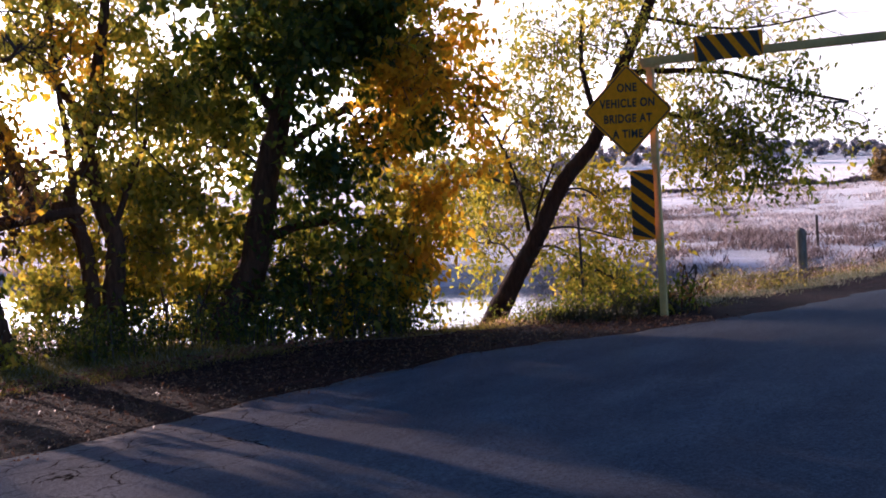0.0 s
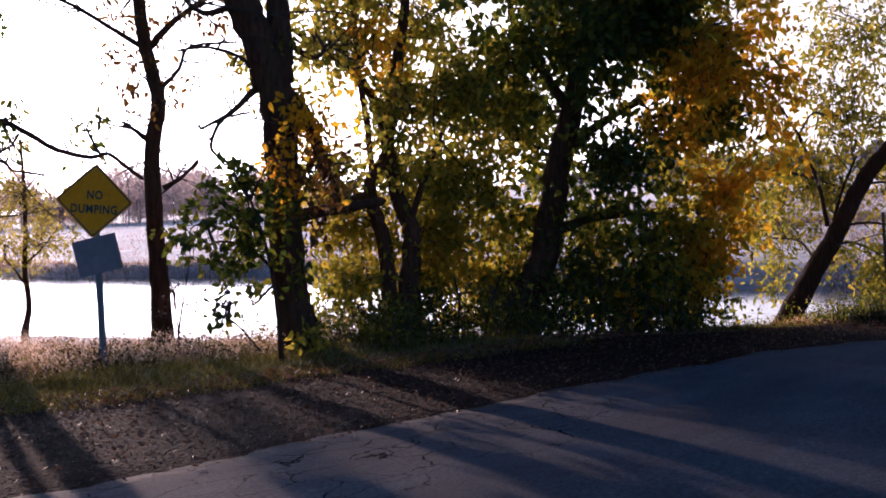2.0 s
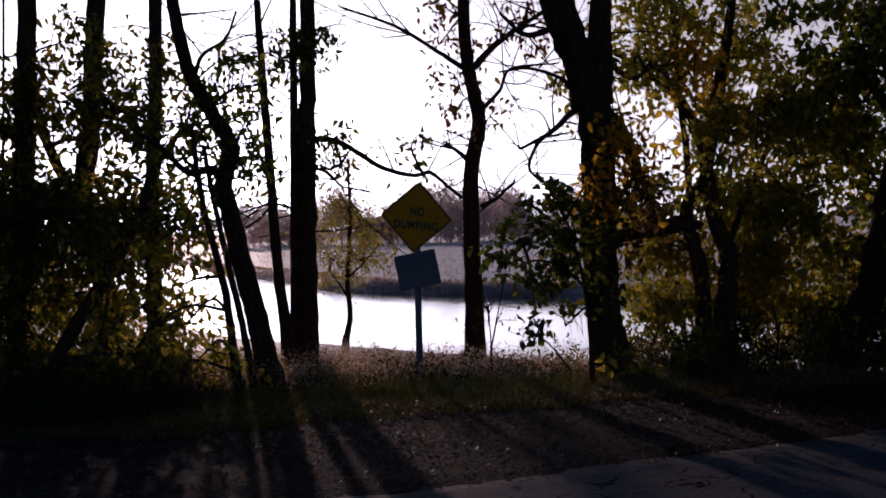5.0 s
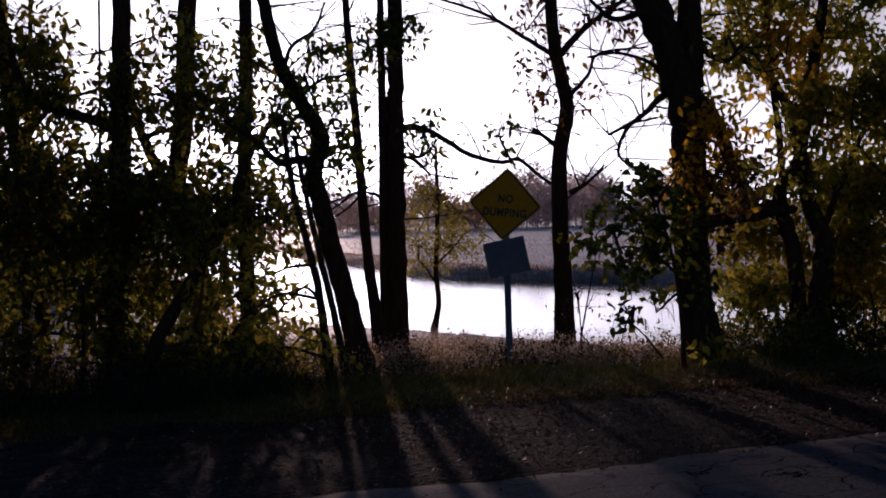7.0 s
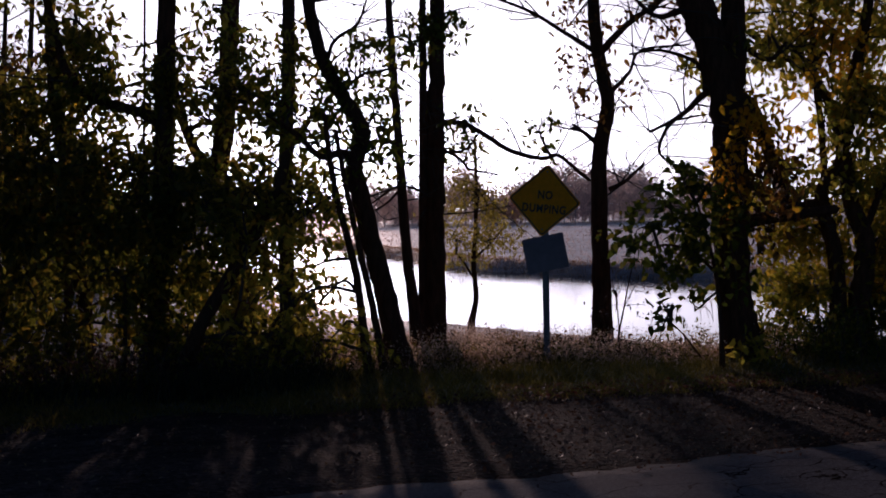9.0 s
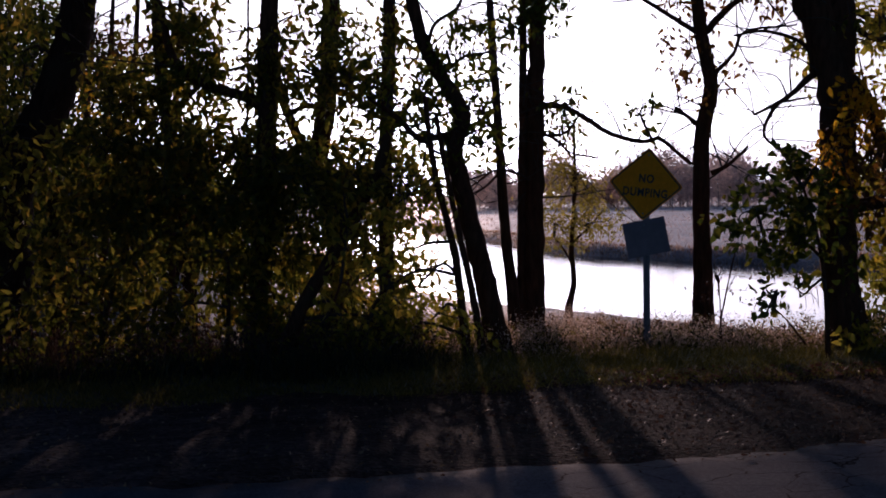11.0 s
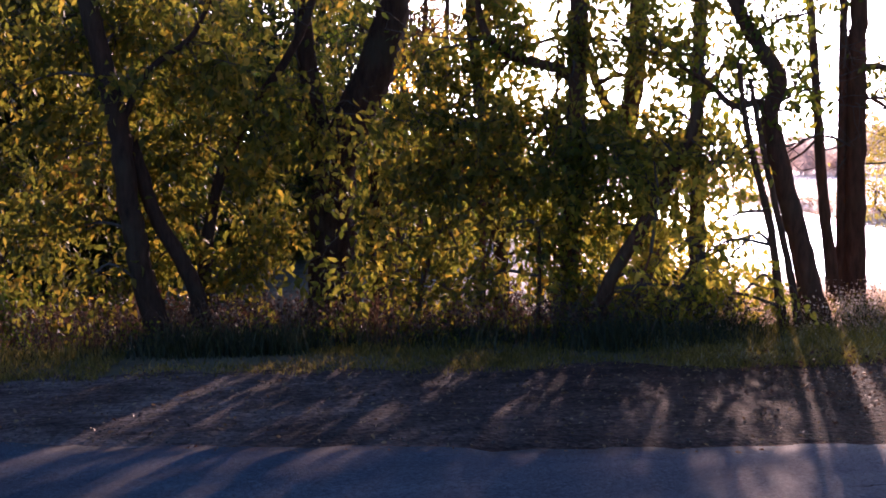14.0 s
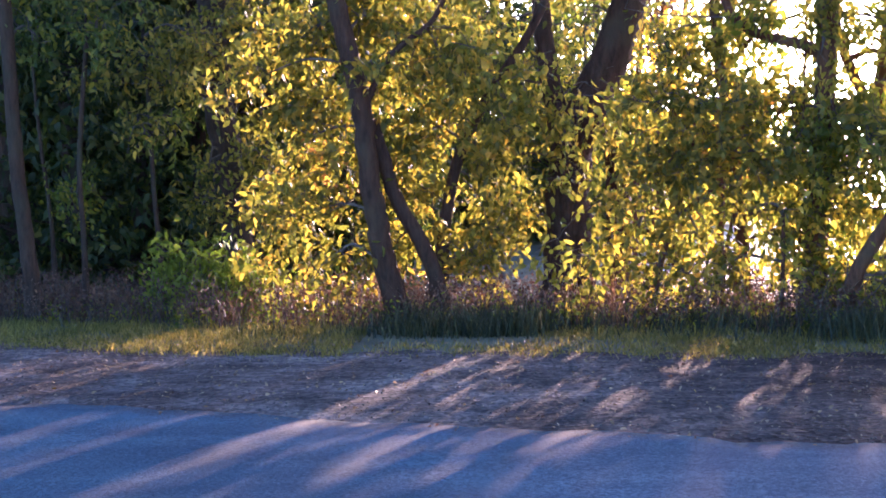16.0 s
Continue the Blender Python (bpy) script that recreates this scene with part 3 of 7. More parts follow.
def tree(name, label, limbs, crowns, leaf=0.102, bare=0, wide=0.45, reach=0.34, droop=0.55, skin=BARK):
    """A tree: its trunk, its limbs, the twigs that carry the leaves, and the leaves by colour."""
    foot = np.array(limbs[0][0][0])
    root = new(name)
    root.location = (foot[0], foot[1], height(foot[0], foot[1]))
    origin = np.array(root.location)
    tagged(root, label, "shrub" if "shrub" in name or "bush" in name else "tree")
    lines = []
    for k, (points, r0, r1) in enumerate(limbs):
        p = curve_points(points)
        if k == 0 or (points[0][2] < 0.45 and r0 > 0.012):
            g = height(p[0][0], p[0][1])
            if p[0][2] > g - 0.15:
                p = np.vstack([[p[0][0], p[0][1], g - 0.2], p]) if p[0][2] > g + 0.05 else np.vstack([[p[0][0], p[0][1], g - 0.25], p[1:]])
            grows = True
        else:
            grows = False
        s = np.linspace(0, 1, len(p))
        r = r0 + (r1 - r0) * s
        if grows:
            r = r * (1 + 0.55 * np.exp(-s * 14))
        p[1:-1] += RNG.normal(0, 0.05, (len(p) - 2, 3)) * r[1:-1, None]
        v, f = tube(p, r, 12 if r0 > 0.06 else 8, 0.045 if r0 > 0.06 else 0.03)
        ob = mesh_object("trunk" if grows else "branch", v - origin, f, skin, True, root)
        lines.append((p, r))
    every = np.vstack([p for p, _ in lines])
    by_colour, twigs = {}, []
    for (centre, radii, count, colour) in crowns:
        c, rad = np.array(centre), np.array(radii)
        # a bough from the nearest limb to the crown's middle, side branches from it, and leafy twigs along those
        start = every[np.argmin(((every - c) ** 2).sum(1) + 2.0 * np.maximum(0, every[:, 2] - c[2]) ** 2)]
        mid = (start + c) / 2 + (0, 0, 0.12) + RNG.normal(0, 0.05, 3)
        bough = curve_points([start, mid, c, c + (c - mid) * 0.4], 4)
        twigs.append(tube(bough, np.linspace(0.02, 0.006, len(bough)), 5))
        ways = max(4, count // 7)
        spots = []
        for q in range(ways):
            d = RNG.normal(0, 1, 3)
            d /= np.linalg.norm(d)
            end = c + d * rad * RNG.uniform(0.45, 1.2)
            a = bough[RNG.integers(3, len(bough))]
            m1 = (a + end) / 2 + RNG.normal(0, 0.08, 3) + (0, 0, 0.06)
            side = curve_points([a, m1, end, end + (end - m1) * 0.35 - (0, 0, 0.1)], 3)
            twigs.append(tube(side, np.linspace(0.008, 0.003, len(side)), 3))
            n_here = count // ways + (1 if q < count % ways else 0)
            spots.append(side[RNG.integers(2, len(side), n_here)] + RNG.normal(0, 0.05 + 0.09 * rad.mean(), (n_here, 3)))
        pts = np.vstack(spots)
        pts[:, 2] = np.maximum(pts[:, 2], land(pts[:, 0], pts[:, 1]) + 0.12)
        arrays, way, size = sprays(pts, leaf, reach=reach, droop=droop, wide=wide)
        by_colour.setdefault(colour, []).append(arrays)
        for q, w, s in zip(pts[::3], way[::3], size[::3]):
            twigs.append(tube([q - w * s * 0.9, q, q + w * s * 0.8 - (0, 0, 0.05)], (0.004, 0.003, 0.002), 3))
    # bare fine branching along the limbs
    for q in range(bare):
        p, r = lines[RNG.integers(0, len(lines))]
        i = RNG.integers(len(p) // 3, len(p))
        if p[i][2] < 1.2:
            continue
        d = RNG.normal(0, 1, 3) * (1, 0.6, 0.55) + (0, 0, 0.25)
        d /= np.linalg.norm(d)
        long = RNG.uniform(0.35, 1.3)
        a = p[i]
        m1 = a + d * long * 0.5 + RNG.normal(0, 0.07, 3)
        e1 = a + d * long + RNG.normal(0, 0.1, 3) + (0, 0, -0.06)
        line = curve_points([a, m1, e1], 4)
        thick = min(0.012, r[i] * 0.5)
        twigs.append(tube(line, np.linspace(thick, 0.003, len(line)), 4))
        for s_ in range(3):
            a2 = line[RNG.integers(3, len(line))]
            d2 = d + RNG.normal(0, 0.7, 3)
            e2 = a2 + d2 / np.linalg.norm(d2) * long * RNG.uniform(0.2, 0.5)
            twigs.append(tube([a2, (a2 + e2) / 2 + RNG.normal(0, 0.03, 3), e2], (0.005, 0.004, 0.002), 3))
    if twigs:
        v, f = joined(twigs)
        ob = fast_mesh("fine_branching", v - origin, f, TWIG)
        ob.parent = root
        tagged(ob, kind="stuff")
    for colour, arrays in by_colour.items():
        v, f = joined(arrays)
        ob = fast_mesh(LEAF_WORDS[colour], v - origin, f, LEAVES[colour])
        ob.parent = root
        tagged(ob, kind="stuff")
    return root


# Crowns centred at z 5.6 or higher are unseen, added to shade from above.
tree("slim_tree", "slim dark-barked tree with bare upper branches beside a sign",
    [([(7.81, 12.69, -0.13), (7.80, 12.69, 0.83), (7.79, 12.69, 1.65), (7.81, 12.68, 2.39), (7.89, 12.63, 2.90), (7.79, 12.70, 3.62), (7.76, 12.72, 4.36), (7.76, 12.71, 5.17)], 0.116, 0.068),
     ([(7.79, 12.70, 2.43), (7.69, 12.76, 2.53), (7.54, 12.85, 2.67)], 0.041, 0.017),
     ([(7.89, 12.64, 1.88), (8.06, 12.53, 1.98), (8.25, 12.41, 2.19)], 0.031, 0.014),
     ([(7.85, 12.66, 3.55), (8.09, 12.51, 3.84), (8.38, 12.32, 4.07), (8.69, 12.10, 4.29)], 0.048, 0.020),
     ([(7.75, 12.72, 3.55), (7.48, 12.88, 3.76), (7.05, 13.12, 4.07), (6.45, 13.43, 4.32)], 0.034, 0.014)] +
    [([(7.88, 12.64, 3.00), (8.11, 12.50, 3.27), (8.23, 12.42, 3.53), (8.70, 12.09, 3.58)], 0.031, 0.010)], 
    [((7.80, 12.69, 3.34), (0.53, 0.35, 0.46), 14, "dry"),
     ((7.58, 12.83, 3.96), (0.69, 0.35, 0.38), 10, "dry"),
     ((8.38, 12.32, 4.14), (0.61, 0.35, 0.46), 11, "dry")] +
    [((7.9, 12.4, 6.5), (1.6, 1.6, 0.9), 110, "dry")], 
     bare=60)
tree("leaning_tree", "thick leaning tree trunk hung with dry orange vine leaves",
    [([(8.26, 10.56, -0.08), (8.20, 10.60, 0.44), (8.16, 10.64, 0.88), (8.15, 10.64, 1.55), (8.16, 10.64, 2.22), (8.12, 10.66, 2.83), (8.03, 10.73, 3.31), (7.86, 10.86, 3.86), (7.78, 10.92, 4.22)], 0.184, 0.190),
     ([(8.16, 10.63, 2.95), (8.19, 10.61, 3.37), (8.19, 10.61, 3.85), (8.27, 10.55, 4.45)], 0.159, 0.104),
     ([(8.40, 10.45, 2.51), (8.48, 10.38, 2.14), (8.56, 10.31, 1.77), (8.67, 10.22, 1.57), (8.97, 9.96, 1.60)], 0.073, 0.049),
     ([(8.19, 10.61, 2.82), (8.32, 10.51, 2.64), (8.41, 10.43, 2.45)], 0.122, 0.080)] +
    [([(8.17, 10.62, 1.46), (8.46, 10.40, 1.52), (8.74, 10.16, 1.57)], 0.080, 0.055),
     ([(8.05, 10.72, 2.95), (7.90, 10.83, 2.80), (7.75, 10.94, 2.63), (7.47, 11.13, 2.46)], 0.049, 0.015),
     ([(7.76, 10.93, 2.65), (7.63, 11.02, 2.51), (7.55, 11.07, 2.24), (7.73, 10.95, 2.05)], 0.028, 0.012),
     ([(7.95, 10.79, 2.86), (7.93, 10.80, 3.08), (7.82, 10.89, 3.23), (7.55, 11.07, 3.33), (7.30, 11.24, 3.30)], 0.031, 0.012),
     ([(8.23, 10.58, 3.37), (8.47, 10.39, 3.18), (8.60, 10.27, 3.35)], 0.037, 0.015),
     ([(7.86, 10.86, 3.80), (7.56, 11.07, 3.69), (7.32, 11.23, 3.93)], 0.043, 0.018)], 
    [((7.95, 10.28, 2.43), (0.32, 0.21, 0.53), 23, "or"),
     ((8.17, 10.11, 1.95), (0.37, 0.28, 0.47), 26, "dry"),
     ((7.94, 10.29, 1.96), (0.27, 0.21, 0.33), 10, "or"),
     ((7.91, 10.31, 1.19), (0.2, 0.21, 0.4), 8, "gr"),
     ((8.02, 10.23, 0.18), (0.27, 0.28, 0.2), 11, "yg"),
     ((8.60, 10.54, 3.38), (0.42, 0.35, 0.56), 11, "yg")] +
    [((7.9, 10.6, 6.2), (2.2, 2.0, 1.0), 220, "gr"),
     ((8.8, 9.4, 6.6), (2.0, 1.8, 0.9), 200, "yg")], 
     leaf=0.11, bare=50)
tree("forked_tree", "many-stemmed tree with thin yellow-green autumn leaves",
    [([(9.92, 10.99, 0.04), (9.92, 10.99, 0.57), (9.89, 11.02, 1.16), (9.80, 11.10, 1.63), (9.82, 11.08, 1.89), (9.95, 10.96, 2.15), (10.01, 10.90, 2.60)], 0.101, 0.068),
     ([(10.07, 10.84, 0.05), (10.10, 10.82, 0.62), (10.14, 10.78, 1.21), (10.04, 10.88, 1.62), (9.99, 10.92, 2.08), (9.93, 10.98, 2.54), (9.82, 11.08, 2.94), (9.60, 11.27, 3.27), (9.18, 11.61, 3.67)], 0.135, 0.034),
     ([(9.98, 10.94, 2.41), (10.05, 10.87, 2.93), (10.12, 10.80, 3.45), (10.19, 10.73, 4.04), (10.22, 10.70, 4.56)], 0.095, 0.044)] +
    [([(10.12, 10.80, 1.28), (10.28, 10.65, 1.86), (10.42, 10.51, 2.32), (10.61, 10.32, 2.74)], 0.047, 0.024),
     ([(9.82, 11.08, 1.83), (9.80, 11.10, 2.48), (9.75, 11.14, 3.07), (9.73, 11.16, 3.66), (9.69, 11.19, 4.31)], 0.047, 0.027),
     ([(9.76, 11.13, 1.64), (9.51, 11.34, 1.55), (9.27, 11.54, 1.60)], 0.101, 0.088)], 
    [((10.01, 11.71, 1.24), (0.63, 0.49, 0.55), 126, "ye"),
     ((9.44, 11.15, 0.61), (0.45, 0.42, 0.37), 47, "yg"),
     ((10.04, 10.60, 2.71), (0.52, 0.56, 0.67), 105, "yg"),
     ((9.74, 10.88, 3.24), (0.37, 0.42, 0.45), 30, "or"),
     ((9.29, 11.27, 3.45), (0.82, 0.56, 0.6), 101, "yg"),
     ((10.69, 11.09, 3.72), (0.71, 0.56, 0.63), 118, "yg"),
     ((10.66, 11.13, 1.81), (0.63, 0.56, 0.55), 126, "yg"),
     ((11.08, 10.68, 1.85), (0.55, 0.56, 0.55), 126, "yg"),
     ((10.87, 10.92, 1.03), (0.63, 0.49, 0.63), 168, "ye"),
     ((9.98, 10.66, 0.23), (0.52, 0.35, 0.19), 22, "gr"),
     ((9.70, 11.19, 4.43), (1.36, 0.63, 0.45), 134, "yg")] +
    [((9.36, 11.22, 1.91), (0.45, 0.42, 0.37), 46, "yg"),
     ((10.51, 10.14, 2.88), (0.45, 0.56, 0.6), 91, "yg")] +
    [((10.0, 10.9, 6.0), (2.0, 1.8, 0.9), 220, "yg")], 
     wide=0.54, bare=40)
tree("maple_tree", "dark green maple turning orange on one side",
    [([(11.22, 10.25, -0.09), (11.38, 10.08, 0.35), (11.53, 9.91, 0.82), (11.61, 9.81, 1.37), (11.69, 9.72, 1.98), (11.80, 9.58, 2.59), (11.90, 9.46, 3.14), (12.17, 9.11, 3.73), (12.32, 8.91, 4.41)], 0.215, 0.090),
     ([(11.66, 9.75, 1.99), (11.91, 9.44, 2.31), (12.26, 8.99, 2.63), (12.67, 8.41, 2.94)], 0.076, 0.028),
     ([(11.79, 9.59, 2.56), (11.59, 9.83, 3.09), (11.39, 10.07, 3.65), (11.32, 10.14, 4.33)], 0.069, 0.031),
     ([(11.57, 9.86, 1.09), (11.92, 9.43, 1.27), (12.30, 8.93, 1.31), (12.74, 8.30, 1.34)], 0.069, 0.024)] +
    [([(11.40, 10.06, 0.35), (11.68, 9.74, 0.46), (12.03, 9.30, 0.57)], 0.042, 0.017)], 
    [((11.61, 9.81, 3.64), (1.09, 0.49, 0.86), 148, "gr"),
     ((11.92, 8.95, 3.29), (0.99, 0.49, 0.84), 188, "dg"),
     ((11.18, 10.30, 3.05), (0.78, 0.49, 0.86), 103, "yg"),
     ((11.95, 8.90, 1.80), (0.76, 0.42, 0.84), 83, "dg"),
     ((12.23, 10.01, 1.78), (0.89, 0.35, 0.73), 54, "gr"),
     ((11.77, 10.69, 1.32), (0.89, 0.35, 0.73), 68, "yg"),
     ((12.38, 9.82, 0.97), (0.81, 0.35, 0.57), 58, "yg"),
     ((12.09, 8.71, 1.04), (0.69, 0.42, 0.69), 58, "gr"),
     ((12.32, 9.90, 0.47), (0.65, 0.28, 0.4), 31, "yg"),
     ((11.57, 10.76, 0.61), (0.65, 0.28, 0.4), 29, "ye"),
     ((12.47, 7.77, 3.47), (0.9, 0.35, 0.6), 64, "or")] +
    [((12.35, 7.97, 2.75), (0.98, 0.35, 0.6), 58, "or"),
     ((12.01, 8.49, 2.38), (0.75, 0.35, 0.45), 31, "or"),
     ((12.66, 7.46, 2.71), (0.6, 0.35, 0.53), 33, "or"),
     ((12.46, 7.80, 1.40), (0.45, 0.24, 0.45), 41, "or"),
     ((12.29, 8.06, 0.74), (0.45, 0.24, 0.38), 32, "or"),
     ((12.03, 8.45, 0.56), (0.45, 0.28, 0.38), 41, "ye"),
     ((12.27, 8.09, 1.22), (0.38, 0.28, 0.45), 27, "ye"),
     ((12.25, 8.49, 3.73), (0.84, 0.49, 0.61), 104, "gr"),
     ((11.79, 9.11, 4.44), (1.98, 0.56, 0.53), 206, "dg"),
     ((12.70, 7.79, 4.22), (1.22, 0.49, 0.46), 27, "or"),
     ((11.87, 8.68, 0.31), (0.45, 0.28, 0.23), 27, "or")] +
    [((11.15, 10.33, 2.30), (0.62, 0.42, 0.54), 46, "yg"),
     ((12.10, 10.32, 2.51), (0.81, 0.28, 0.57), 46, "gr"),
     ((12.89, 8.79, 1.92), (0.56, 0.28, 0.48), 34, "yg")] +
    [((12.0, 9.2, 6.2), (2.0, 1.9, 1.1), 260, "dg"),
     ((12.35, 8.35, 3.3), (0.6, 0.4, 0.55), 52, "dg"),
     ((12.5, 8.1, 2.5), (0.5, 0.4, 0.5), 40, "gr"),
     ((12.5, 8.2, 4.1), (0.7, 0.4, 0.4), 44, "dg")], 
     leaf=0.118, wide=0.58)
tree("willow_tree", "slanting tree with drooping pale yellow-green leaves",
    [([(14.26, 8.50, -0.72), (14.45, 8.16, -0.01), (14.55, 7.98, 0.36), (14.69, 7.72, 0.84), (14.80, 7.50, 1.32), (14.91, 7.28, 1.72), (15.05, 7.00, 2.07), (15.15, 6.77, 2.55), (15.24, 6.58, 3.10), (15.35, 6.32, 3.67), (15.44, 6.09, 4.24), (15.48, 5.98, 4.59)], 0.14, 0.062),
     ([(14.66, 7.78, 1.00), (14.62, 7.86, 1.53), (14.52, 8.03, 2.11), (14.43, 8.20, 2.49)], 0.030, 0.015),
     ([(14.69, 7.71, 1.07), (14.76, 7.59, 1.51), (14.83, 7.44, 1.88)], 0.023, 0.011),
     ([(15.22, 6.62, 3.03), (15.46, 6.04, 3.02), (15.73, 5.30, 2.93), (15.96, 4.56, 2.65), (16.14, 3.90, 2.46)], 0.045, 0.015)] +
    [([(15.36, 6.28, 3.74), (15.67, 5.48, 3.53), (15.89, 4.80, 3.50), (16.11, 4.00, 3.61)], 0.023, 0.011),
     ([(15.10, 6.88, 2.30), (15.02, 7.05, 3.13), (15.04, 7.02, 3.87)], 0.045, 0.019),
     ([(15.12, 6.85, 2.41), (15.37, 6.27, 2.48), (15.60, 5.66, 2.33), (15.74, 5.27, 1.97)], 0.042, 0.015)], 
    [((15.36, 8.64, 1.62), (0.67, 0.63, 0.76), 156, "yg"),
     ((15.22, 8.88, 0.83), (0.5, 0.56, 0.59), 74, "yg"),
     ((15.64, 8.11, 2.40), (0.76, 0.7, 0.76), 158, "yg"),
     ((15.81, 7.78, 3.48), (0.76, 0.7, 0.67), 125, "yg"),
     ((15.00, 6.62, 3.53), (0.67, 0.7, 0.59), 58, "yg"),
     ((16.00, 7.37, 1.38), (0.42, 0.49, 0.59), 72, "ye"),
     ((14.98, 6.66, 0.87), (0.29, 0.42, 0.42), 34, "ye"),
     ((15.33, 5.82, 3.39), (0.84, 0.7, 0.59), 68, "yg"),
     ((15.39, 5.65, 2.43), (0.76, 0.7, 0.76), 136, "yg"),
     ((15.43, 5.55, 1.70), (0.5, 0.56, 0.5), 62, "yg"),
     ((15.64, 4.93, 2.02), (0.76, 0.63, 0.59), 85, "gr")] +
    [((15.72, 4.68, 1.57), (0.34, 0.42, 0.34), 19, "gr"),
     ((15.77, 4.51, 2.57), (0.84, 0.63, 0.42), 50, "gr"),
     ((15.91, 3.99, 2.25), (0.5, 0.49, 0.42), 23, "gr"),
     ((15.68, 4.81, 3.45), (1.09, 0.63, 0.5), 48, "yg"),
     ((16.35, 6.58, 2.92), (0.5, 0.56, 0.5), 43, "yg"),
     ((14.88, 6.88, 0.44), (0.59, 0.42, 0.29), 58, "yg"),
     ((15.59, 8.20, 0.47), (0.34, 0.42, 0.34), 23, "yg"),
     ((15.08, 6.45, 4.39), (1.85, 0.7, 0.5), 127, "yg"),
     ((15.66, 8.08, 1.50), (0.5, 0.49, 0.42), 37, "yg"),
     ((13.75, 8.72, 3.25), (0.7, 0.6, 0.55), 74, "yg"),
     ((13.7, 8.8, 2.35), (0.75, 0.6, 0.6), 86, "yg"),
     ((13.65, 8.85, 1.5), (0.7, 0.6, 0.5), 67, "yg"),
     ((13.5, 9.1, 3.95), (0.7, 0.6, 0.5), 55, "yg")], 
     leaf=0.088, bare=40, skin=MIDBARK)
tree("double_tree", "tall straight double-stemmed tree with bare bark",
    [([(5.90, 13.35, -0.31), (5.90, 13.35, 0.63), (5.92, 13.34, 1.62), (5.94, 13.33, 2.62), (5.96, 13.33, 3.41), (5.97, 13.32, 3.93), (5.99, 13.31, 5.24)], 0.127, 0.080),
     ([(5.75, 13.42, -0.31), (5.78, 13.41, 0.96), (5.80, 13.40, 2.29), (5.81, 13.39, 3.28), (5.82, 13.39, 3.94), (5.84, 13.38, 5.24)], 0.063, 0.037),
     ([(6.00, 13.31, 2.72), (6.25, 13.19, 2.68), (6.48, 13.08, 2.54), (6.75, 12.95, 2.35), (7.06, 12.78, 2.26), (7.23, 12.69, 2.29), (7.40, 12.59, 2.13), (7.54, 12.50, 1.99)], 0.037, 0.020),
     ([(5.99, 13.31, 2.35), (6.25, 13.20, 2.38), (6.43, 13.11, 2.61)], 0.023, 0.010)] +
    [([(5.99, 13.31, 2.39), (6.19, 13.22, 2.28), (6.30, 13.17, 2.15), (6.60, 13.02, 2.08)], 0.020, 0.010),
     ([(5.79, 13.40, 1.89), (5.52, 13.52, 1.96), (5.23, 13.63, 1.77)], 0.017, 0.010)], 
    [((6.02, 13.30, 3.83), (0.52, 0.35, 0.19), 34, "dg"),
     ((6.25, 13.19, 2.61), (0.3, 0.28, 0.19), 10, "dg"),
     ((7.06, 12.78, 2.66), (0.15, 0.14, 0.22), 6, "dg")] +
    [((5.9, 13.2, 6.4), (1.9, 1.8, 1.0), 200, "gr"),
     ((5.2, 12.2, 7.2), (2.0, 1.8, 1.0), 180, "dg")], 
     bare=40)
tree("thin_tree", "thin straight bare sapling trunk",
    [([(5.55, 13.07, -0.00), (5.50, 13.09, 0.66), (5.44, 13.12, 1.31), (5.40, 13.13, 2.02), (5.36, 13.15, 2.85), (5.32, 13.16, 3.63), (5.29, 13.17, 4.26)], 0.071, 0.039),
     ([(5.40, 13.13, 2.21), (5.25, 13.19, 2.60), (5.16, 13.23, 2.83)], 0.019, 0.010),
     ([(5.42, 13.12, 1.95), (5.24, 13.19, 1.76), (5.09, 13.25, 1.67)], 0.016, 0.010)], 
    [((5.19, 13.22, 2.47), (0.22, 0.21, 0.44), 6, "gr")], 
     bare=22)
tree("crooked_tree", "crooked dark trunk bending against the low sun",
    [([(4.90, 11.83, -0.20), (4.81, 11.87, 0.21), (4.71, 11.91, 0.74), (4.59, 11.95, 1.27), (4.47, 12.00, 1.86), (4.42, 12.02, 2.12), (4.50, 11.99, 2.41), (4.47, 12.00, 2.58), (4.32, 12.05, 2.85), (4.16, 12.11, 3.17), (4.06, 12.14, 3.49), (3.98, 12.17, 4.01)], 0.117, 0.064),
     ([(4.43, 12.01, 2.14), (4.31, 12.05, 2.27), (4.09, 12.13, 2.24), (3.85, 12.21, 2.48), (3.57, 12.29, 2.68)], 0.053, 0.020),
     ([(4.29, 12.06, 2.88), (4.52, 11.98, 3.08), (4.79, 11.88, 3.13)], 0.023, 0.012),
     ([(4.16, 12.11, 3.17), (4.25, 12.08, 3.43), (4.47, 12.00, 3.60), (4.58, 11.96, 3.88)], 0.026, 0.012)], 
    [((3.85, 12.21, 2.68), (0.46, 0.42, 0.39), 40, "gr"),
     ((4.35, 12.04, 3.08), (0.39, 0.42, 0.39), 30, "gr"),
     ((4.62, 11.94, 2.32), (0.26, 0.28, 0.33), 14, "gr")], 
     bare=50)
